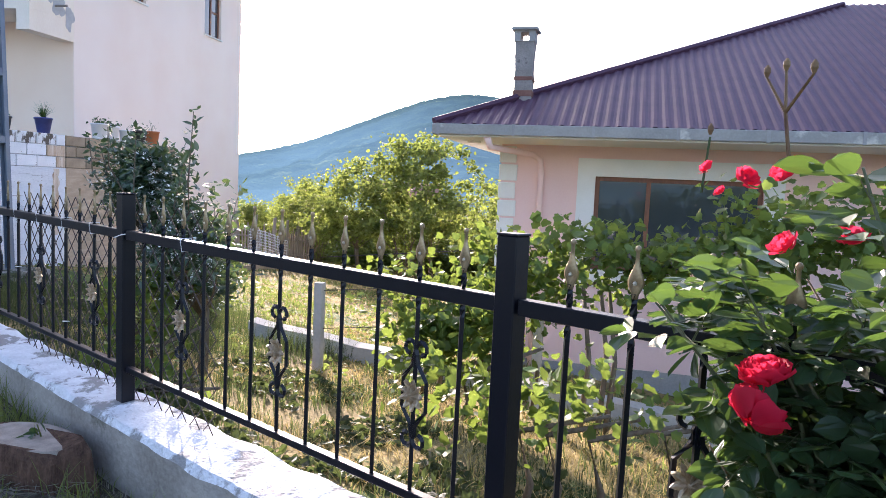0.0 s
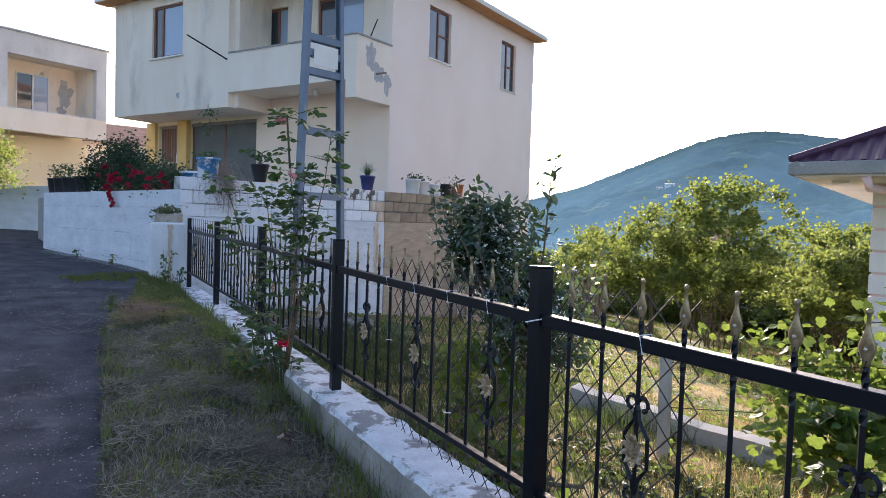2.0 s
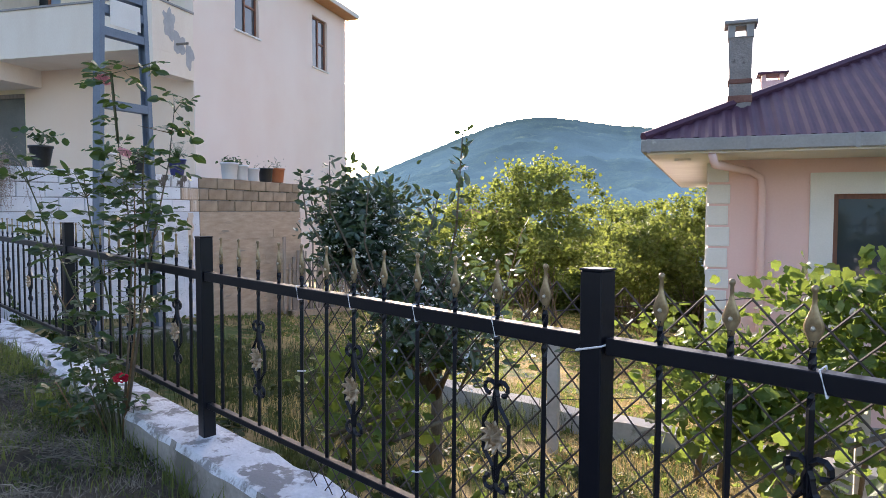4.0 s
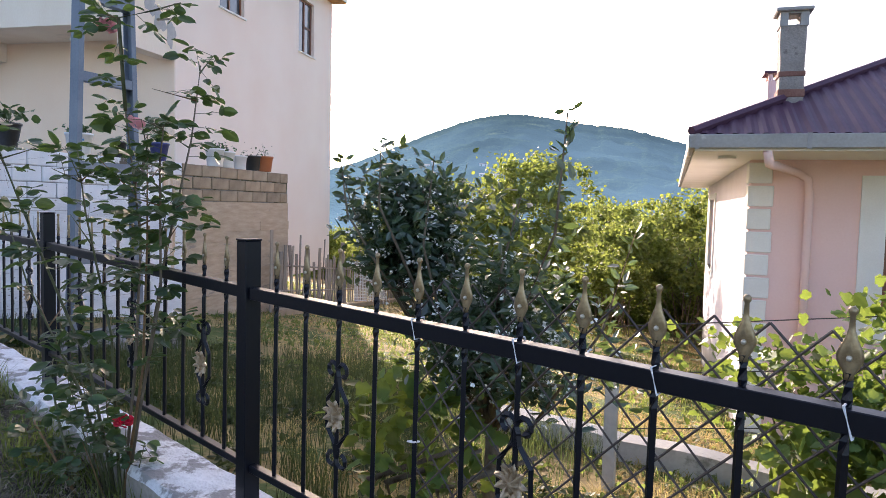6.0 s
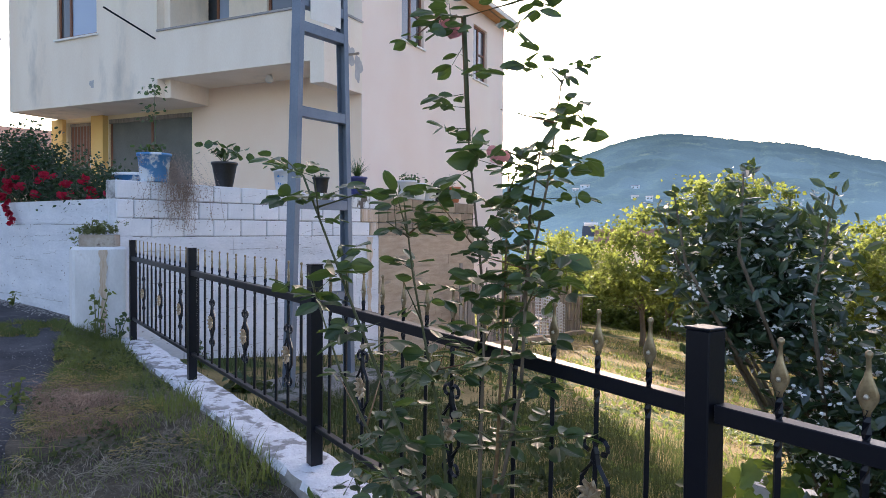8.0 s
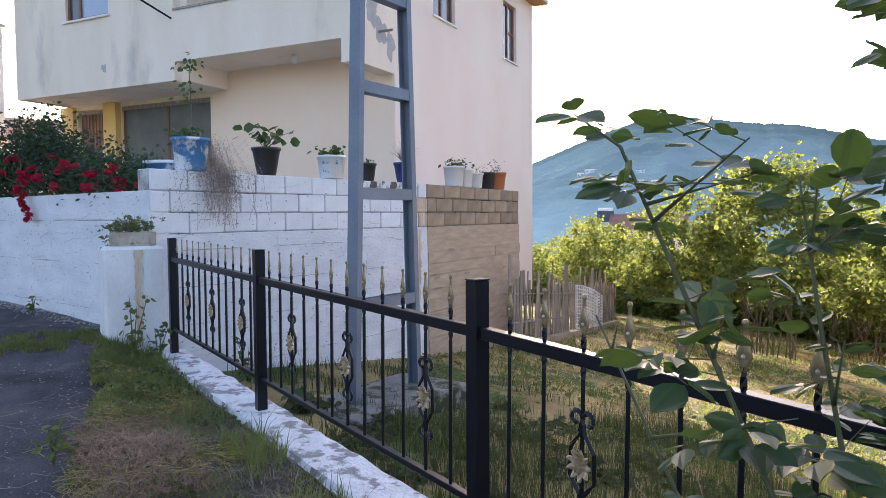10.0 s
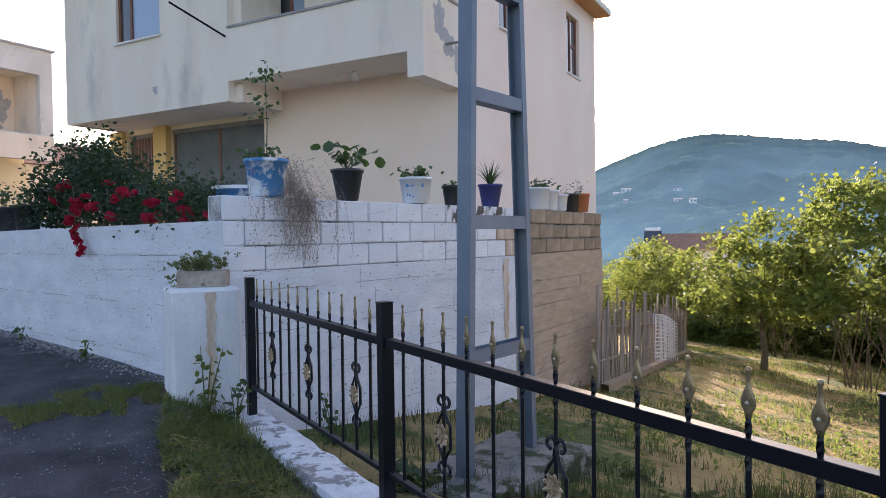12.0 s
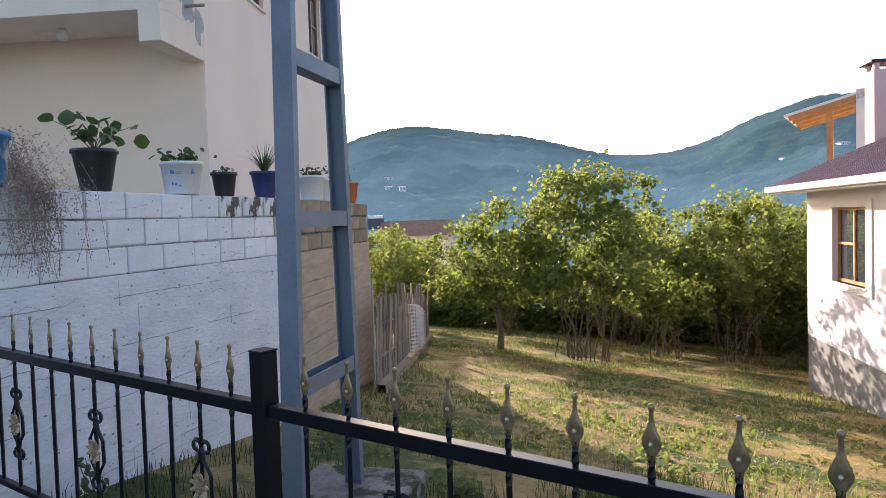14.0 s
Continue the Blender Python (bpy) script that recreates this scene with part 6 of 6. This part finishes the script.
part("kerb", bm, M_BLOCK, pk, "low brown stone kerb under the pickets")


# ---- grass, weeds, straw ----
def blades(name, x0, x1, ya, yb, n, zf, mat, label, h=(0.05, 0.14), w=0.004, seed=1, keep=None, lean=0.5, cat="grass"):
    rng = np.random.default_rng(seed)
    x = rng.uniform(x0, x1, n)
    u = rng.random(n)
    lo, hi = np.array([ya(a) for a in x]), np.array([yb(a) for a in x])
    y = lo + (hi - lo) * u
    if keep:
        k = np.array([keep(a, b) for a, b in zip(x, y)])
        x, y = x[k], y[k]
    n = len(x)
    z = np.array([zf(a, b) for a, b in zip(x, y)])
    hh = rng.uniform(*h, n)
    ang = rng.uniform(0, math.tau, n)
    ln = rng.uniform(0, lean, n) * hh
    c, s = np.cos(ang), np.sin(ang)
    f = rng.uniform(0, math.tau, n)
    fc, fs = np.cos(f) * w, np.sin(f) * w
    v = np.empty((n, 5, 3))
    v[:, 0] = np.stack([x - fc, y - fs, z - 0.01], 1)
    v[:, 1] = np.stack([x + fc, y + fs, z - 0.01], 1)
    v[:, 2] = np.stack([x + fc * .7 + c * ln * .35, y + fs * .7 + s * ln * .35, z + hh * .55], 1)
    v[:, 3] = np.stack([x - fc * .7 + c * ln * .35, y - fs * .7 + s * ln * .35, z + hh * .55], 1)
    v[:, 4] = np.stack([x + c * ln, y + s * ln, z + hh], 1)
    base = np.arange(n)[:, None] * 5
    q = (base + np.array([0, 1, 2, 3])).tolist()
    tt = (base + np.array([3, 2, 4])).tolist()
    me = bpy.data.meshes.new(name)
    me.from_pydata(v.reshape(-1, 3).tolist(), [], q + tt)
    me.materials.append(mat)
    return tagged(new(name, me), label, cat, kind="stuff")


patch = lambda sc, off, thr: (lambda x, y: noise.noise(Vector((x * sc, y * sc, off))) > thr)
def edge_in(x):
    return verge_edge(x) + 0.05 * noise.noise(Vector((x * 6.0, 0, 2))) + 0.09 * noise.noise(Vector((x * 1.9, 3, 2)))


blades("grass", -11.8, 1.5, edge_in, lambda x: fy(x) - 0.17, 17000, verge_z, M_GRASS, "short green grass on the verge", (0.02, 0.075), 0.0028, 1, lambda x, y: noise.noise(Vector((x * 2.4, y * 2.4, 1))) > (-0.12 if x < -7 else -0.02), 1.8)
blades("grass", -11.8, 1.5, edge_in, lambda x: fy(x) - 0.17, 9000, verge_z, M_GRASS, "brighter tufts on the verge", (0.03, 0.11), 0.003, 23, lambda x, y: noise.noise(Vector((x * 3.1, y * 3.1, 11))) > 0.22, 0.9)
blades("grass", -11.8, 1.5, lambda x: fy(x) - 0.42, lambda x: fy(x) - 0.15, 4500, verge_z, M_GRASS, "longer grass against the low wall", (0.06, 0.2), 0.003, 21, patch(1.9, 5, -0.1), 0.8)
blades("straw", -11.8, 1.5, edge_in, lambda x: fy(x) - 0.17, 34000, verge_z, M_LITTER, "dry cut stalks lying on the verge", (0.012, 0.05), 0.0022, 2, lambda x, y: noise.noise(Vector((x * 1.6, y * 1.6, 4))) > (0.1 if x < -10.5 else -0.2), 4.0)
def stalks(name, n, place, length, mat, label, seed):
    """Long dry stalks lying in a tangle, each a bent three-sided tube."""
    rng = np.random.default_rng(seed)
    bm = bmesh.new()
    for k in range(n):
        x, y = place(rng)
        a, l, z = rng.uniform(0, math.tau), length * rng.uniform(0.4, 1.2), rng.uniform(0.01, 0.05)
        bend = rng.normal(0, 0.5)
        pts = []
        for i in range(4):
            u = i / 3 - 0.5
            px, py = x + l * u * math.cos(a + bend * u), y + l * u * math.sin(a + bend * u)
            pts.append((px, py, verge_z(px, py) + z + rng.normal(0, 0.008)))
        tube(bm, pts, rng.uniform(0.0009, 0.0018), 3)
    tagged(part(name, bm, mat), label, "straw", kind="stuff")


def on_verge(lo, hi, thr):
    def place(rng):
        while True:
            x = rng.uniform(lo, hi)
            y = rng.uniform(verge_edge(x) + 0.03, fy(x) - 0.3)
            if noise.noise(Vector((x * 2.2, y * 2.2, 14))) > thr:
                return x, y
    return place


stalks("dry_stalks", 4200, on_verge(-8.6, 0.5, 0.0), 0.16, M_LITTER, "tangle of long dry grass stalks lying on the verge", 51)
stalks("dry_stalks", 900, on_verge(-11.2, -8.0, 0.05), 0.13, M_STRAW, "yellow stalks lying in the verge grass", 52)
stalks("dry_stalks", 700, lambda rng: (rng.normal(-9.2, 0.3), max(0.0, rng.normal(0.22, 0.12))), 0.2, M_BROWNSTRAW, "rust-brown stalks raked into a heap", 53)
stalks("dry_stalks", 60, lambda rng: (rng.uniform(-10.5, -8.0), rng.uniform(-0.7, 0.0)), 0.22, M_LITTER, "stray stalks on the asphalt's edge", 54)
blades("straw", -9.7, -8.5, lambda x: 0.02, lambda x: 0.5, 5000, lambda x, y: verge_z(x, y) + 0.05 * max(0, 1 - ((x + 9.1) ** 2 + (y - 0.25) ** 2) / 0.12), M_BROWNSTRAW, "heap of rust-brown dry stalks", (0.01, 0.05), 0.002, 22, None, 5.0)


def ground_leaves(name, n, x0, x1, ya, yb, size, mat, label, seed, thr, zf=verge_z):
    rng = np.random.default_rng(seed)
    pts = []
    while len(pts) < n:
        x = rng.uniform(x0, x1)
        y = rng.uniform(ya(x), yb(x))
        if noise.noise(Vector((x * 1.9, y * 1.9, seed))) > thr:
            pts.append((x, y, zf(x, y) + abs(rng.normal(0, 0.03))))
    ob = leaves(name, np.array(pts), rng.uniform(0.6, 1.4, n) * size, OVAL, mat, None, label, rng=rng, up=1.6, droop=0.0)
    tagged(ob, label, "weeds", kind="stuff")


ground_leaves("weeds", 5000, -11.8, 1.0, edge_in, lambda x: fy(x) - 0.16, 0.028, M_WEED, "low broad-leaved weeds on the verge", 31, 0.2)
tongue = lambda x, y: (x + 12.35 + 0.3 * y) ** 2 / 0.12 + (y + 0.1) ** 2 / 0.32 < 0.9 + 2.4 * noise.noise(Vector((x * 5, y * 5, 3)))
ground_leaves("weeds", 2600, -11.9, -10.2, lambda x: edge_in(x) + 0.05, lambda x: 0.72, 0.028, M_GRASS, "creeping weeds at the foot of the pillar", 33, -0.1)
blades("straw", -11.9, -9.6, edge_in, lambda x: 0.72, 6000, verge_z, M_STRAW, "yellow dry stalks in the grass by the pillar", (0.012, 0.035), 0.002, 36, patch(2.1, 8, 0.0), 3.0)
blades("grass", -13.1, -11.7, lambda x: -0.8, lambda x: 0.4, 9000, lambda x, y: road_z(x), M_GRASS, "tongue of rough grass growing over the asphalt", (0.02, 0.075), 0.0028, 38, tongue, 1.4)
blades("straw", -13.1, -11.7, lambda x: -0.8, lambda x: 0.4, 7000, lambda x, y: road_z(x), M_STRAW, "dry stalks in the tongue of grass", (0.012, 0.03), 0.0022, 39, tongue, 3.0)
ground_leaves("weeds", 7000, -11.5, -2.5, lambda x: fy(x) + 0.2, lambda x: 4.2, 0.075, M_WEED, "broad-leaved weeds in the shade behind the fence", 35, 0.08, ground_height)
blades("grass", -13.0, 2.0, lambda x: fy(x) + 0.18, lambda x: fy(x) + 4.0, 20000, lambda x, y: ground_height(x, y), M_WEED, "ankle-high grass behind the fence", (0.05, 0.16), 0.004, 3, patch(1.3, 7, -0.05))
blades("straw", -13.0, 2.0, lambda x: fy(x) + 0.18, lambda x: fy(x) + 7.0, 48000, lambda x, y: ground_height(x, y), M_STRAW, "dry grass stalks behind the fence", (0.03, 0.10), 0.005, 4, lambda x, y: x > -8 + 0.9 * noise.noise(Vector((x, y, 2))) and y > 2.6 and noise.noise(Vector((x * 0.8, y * 0.8, 3))) > -0.3, 3.0)
blades("grass", -24, -1.0, lambda x: 5.0, lambda x: 30.0, 52000, lambda x, y: ground_height(x, y), M_GRASS, "orchard grass under the hazels", (0.04, 0.14), 0.010, 5, patch(0.6, 9, 0.0), 1.2)
blades("straw", -24, -1.0, lambda x: 5.0, lambda x: 30.0, 60000, lambda x, y: ground_height(x, y), M_STRAW, "mown dry grass in the orchard", (0.02, 0.05), 0.009, 6, patch(0.4, 2, -0.3), 4.0)
blades("grass", -12.0, -9.2, edge_in, lambda x: 0.75, 8000, verge_z, M_GRASS, "rough grass at the foot of the pillar", (0.02, 0.07), 0.003, 8, patch(2.5, 2, -0.25), 1.5)

ground_leaves("weeds", 7000, -14.0, -4.0, lambda x: 3.8, lambda x: 12.5, 0.07, M_GRASS, "broad weeds in the orchard grass", 37, 0.02, ground_height)

stump = thing("tree_stump", pose(-3.22, 0.96, road_z(-3.25) - 0.03, 0, 0, 15), "low weathered tree stump beside the cement wall", "tree stump")
bm = bmesh.new()
rings = []
for z, k in ((0, 1.25), (0.06, 1.06), (0.15, 0.98), (0.2, 0.95), (0.235, 0.84)):
    rings.append([bm.verts.new(((0.24 + 0.03 * math.sin(a * 5)) * k * math.cos(a) * 1.2, (0.15 + 0.02 * math.cos(a * 4)) * k * math.sin(a), z * (1 + 0.12 * math.sin(a * 3) + 0.1 * math.cos(a)))) for a in np.linspace(0, math.tau, 22, endpoint=False)])
for q, r in zip(rings, rings[1:]):
    for k in range(22):
        bm.faces.new((q[k], q[(k + 1) % 22], r[(k + 1) % 22], r[k]))
bm.faces.new(rings[-1])
part("trunk_base", bm, M_REDBARK, stump)
part("cut_face", lathe(bmesh.new(), [(0.74, 0.226), (0.72, 0.246)], 20, Matrix.Diagonal((0.30, 0.17, 1, 1))), M_GREYWOOD, stump, "grey weathered sawn top")
for ob in stump.children:
    ob.scale = (1.12, 1.05, 0.92)
low = copy_thing(stump, pose(-5.1, 0.84, road_z(-5.1) - 0.09, 5, -5, 8) @ Matrix.Scale(0.62, 4))


def weed(x, y, z, h, seed, label, mat=M_ROSELEAF, leaf=0.06):
    rng = np.random.default_rng(seed)
    t = thing("weed", pose(x, y, z), label, "weed", "weeds along the wall")
    bm = bmesh.new()
    pos = []
    for k in range(3):
        a = rng.uniform(0, math.tau)
        top = (0.12 * h * math.cos(a) * 2, 0.12 * h * math.sin(a) * 2, h * rng.uniform(0.7, 1))
        tube(bm, [(0, 0, -0.02), (top[0] * 0.4, top[1] * 0.4, top[2] * 0.5), top], [0.006, 0.005, 0.002], 4)
        for i in range(int(h / 0.03)):
            u = rng.uniform(0.15, 1)
            pos.append(np.array(top) * [u, u, u] + rng.normal(0, 0.025, 3))
    part("stem", bm, M_GRASS, t)
    leaves("leaves", np.array(pos), leaf, OVAL, mat, t, rng=rng, up=1.0)


weed(-11.62, 0.55, road_z(-11.6) - 0.07, 0.55, 1, "upright weed at the foot of the pillar", M_GRASS)
weed(-11.5, 0.72, road_z(-11.6) - 0.07, 0.35, 2, "bushy weed where the pillar meets the fence")
weed(-14.0, -0.15, road_z(-14) - 0.0, 0.18, 3, "small green weed along the lane wall", M_GRASS)
weed(-15.6, -0.75, road_z(-15.6) - 0.0, 0.16, 4, "small dusty weed along the lane wall")
weed(-3.2, 1.02, road_z(-3.2) + 0.05, 0.22, 5, "weed growing against the low wall")
weed(-10.9, 1.75, 0.0, 0.35, 6, "broad-leaved weed by the pole", M_ROSELEAF, 0.12)
weed(-12.0, 1.6, 0.05, 0.55, 7, "fern-like weed at the foot of the white wall")
weed(-9.3, -0.1, road_z(-9.3) + 0.03, 0.2, 8, "low weed in the verge grass", M_GRASS)

blades("tall_grass", -10.5, -6.3, lambda x: 2.2, lambda x: 5.6, 10000, lambda x, y: ground_height(x, y), M_WEED, "tall feathery weeds behind the fence", (0.08, 0.36), 0.0026, 9, patch(0.9, 5, -0.1), 0.6)
blades("tall_grass", -11.0, -5.0, lambda x: fy(x) + 0.2, lambda x: 3.0, 2200, lambda x, y: ground_height(x, y), M_WEED, "long shaded grass at the back of the fence", (0.1, 0.25), 0.0035, 10, patch(1.1, 6, 0.0), 0.6)


def rubble(name, n, place, size, mat, label, seed):
    rng = np.random.default_rng(seed)
    bm = bmesh.new()
    for k in range(n):
        x, y, z = place(rng)
        s = size * rng.uniform(0.4, 1.3)
        vs = [bm.verts.new((x + a * s * rng.uniform(0.6, 1.1), y + b * s * rng.uniform(0.6, 1.1), z + c * s * 0.6)) for a, b, c in ((1, 0, 0), (-0.5, 0.9, 0), (-0.5, -0.9, 0), (0, 0, 1))]
        for f in ((0, 1, 3), (1, 2, 3), (2, 0, 3)):
            bm.faces.new([vs[i] for i in f])
    tagged(part(name, bm, mat), label, "rubble", kind="stuff")


def lane_foot(rng):
    q = rng.uniform(0.2, 5.6)
    o = abs(rng.normal(0, 0.12)) + 0.02
    x, y = WA.x + d3.x * q + 0.37 * o, WA.y + d3.y * q - 0.93 * o
    return x, y, road_z(x)


rubble("gravel", 1600, lane_foot, 0.013, M_PLINTH, "crumbs of render and gravel along the lane wall", 3)
rubble("gravel", 3500, lambda rng: ((x := rng.uniform(-12.5, -2)), rng.uniform(-1.3, 0.2), road_z(x)), 0.007, M_PLINTH, "loose grit on the lane's edge", 4)


def marks(m, length, z0, z1, n, seed, label):
    """Small chips and hairline cracks, proud of the face by a couple of millimetres."""
    rng = random.Random(seed)
    t = thing("wall_chips", m, label, "wall marks", kind="structure")
    bm = bmesh.new()
    for k in range(n):
        x, z = rng.uniform(0.1, length - 0.1), rng.uniform(z0, z1)
        if k % 14 == 0:
            pts = [(x, -0.014, z)]
            for j in range(5):
                pts.append((pts[-1][0] + rng.uniform(0.03, 0.1), -0.014, pts[-1][2] + rng.uniform(-0.02, 0.03)))
            tube(bm, pts, 0.0013, 3)
        else:
            w, h = rng.uniform(0.004, 0.024), rng.uniform(0.003, 0.014)
            vs = [bm.verts.new((x + w * math.cos(a) * rng.uniform(0.5, 1), -0.0135, z + h * math.sin(a) * rng.uniform(0.5, 1))) for a in (0, 1.2, 2.4, 3.6, 4.9)]
            bm.faces.new(vs)
    z = z0 + 0.12
    while z < min(z1, WALL_TOP - 0.65 if length < 5 else z1):
        x = rng.uniform(0, 0.3)
        while x < length - 0.3:
            l = min(rng.uniform(0.15, 0.9), length - x)
            k = int(l / 0.08) + 2
            tube(bm, [(x + l * i / k, -0.0125, z + rng.uniform(-0.004, 0.004)) for i in range(k + 1)], 0.0028, 3)
            x += l + rng.uniform(0.05, 0.8)
        z += rng.uniform(0.3, 0.48)
    tagged(part("chip", bm, M_PLINTH, t), kind="stuff")


marks(m1, LEN1, 0.1, WALL_TOP - 0.05, 420, 5, "chips and cracks in the whitewash")
marks(m3, LEN3, 0.7, WALL_TOP - 0.25, 420, 6, "chips and cracks in the lane wall")


def streak(m, x, w, z0, z1, seed, label):
    """A ragged vertical run of rust water down a wall, proud of it by a few millimetres."""
    t = thing("rust_streak", m, label, "wall stain", kind="structure")
    bm = bmesh.new()
    n = 24
    left = [(x - w * (0.5 + 0.5 * noise.noise(Vector((i * 0.45, seed, 0)))) * (0.5 + 0.5 * i / n), z0 + (z1 - z0) * i / n) for i in range(n + 1)]
    right = [(x + w * (0.5 + 0.5 * noise.noise(Vector((i * 0.45, seed, 9)))) * (0.5 + 0.5 * i / n), z0 + (z1 - z0) * i / n) for i in range(n + 1)]
    a, b = [[bm.verts.new((u, -0.012, v)) for u, v in side_] for side_ in (left, right)]
    for i in range(n):
        bm.faces.new((a[i], b[i], b[i + 1], a[i + 1]))
    part("streak", bm, M_RUST, t)


streak(m1, LEN1 - 0.22, 0.14, 0.35, WALL_TOP - 0.62, 3, "rust-brown water streak down the whitewashed wall's end")
streak(axes((-11.84, 0.36), (0, 1)), 0.27, 0.075, 0.62, 1.44, 6, "rust-brown water streak down the pillar")
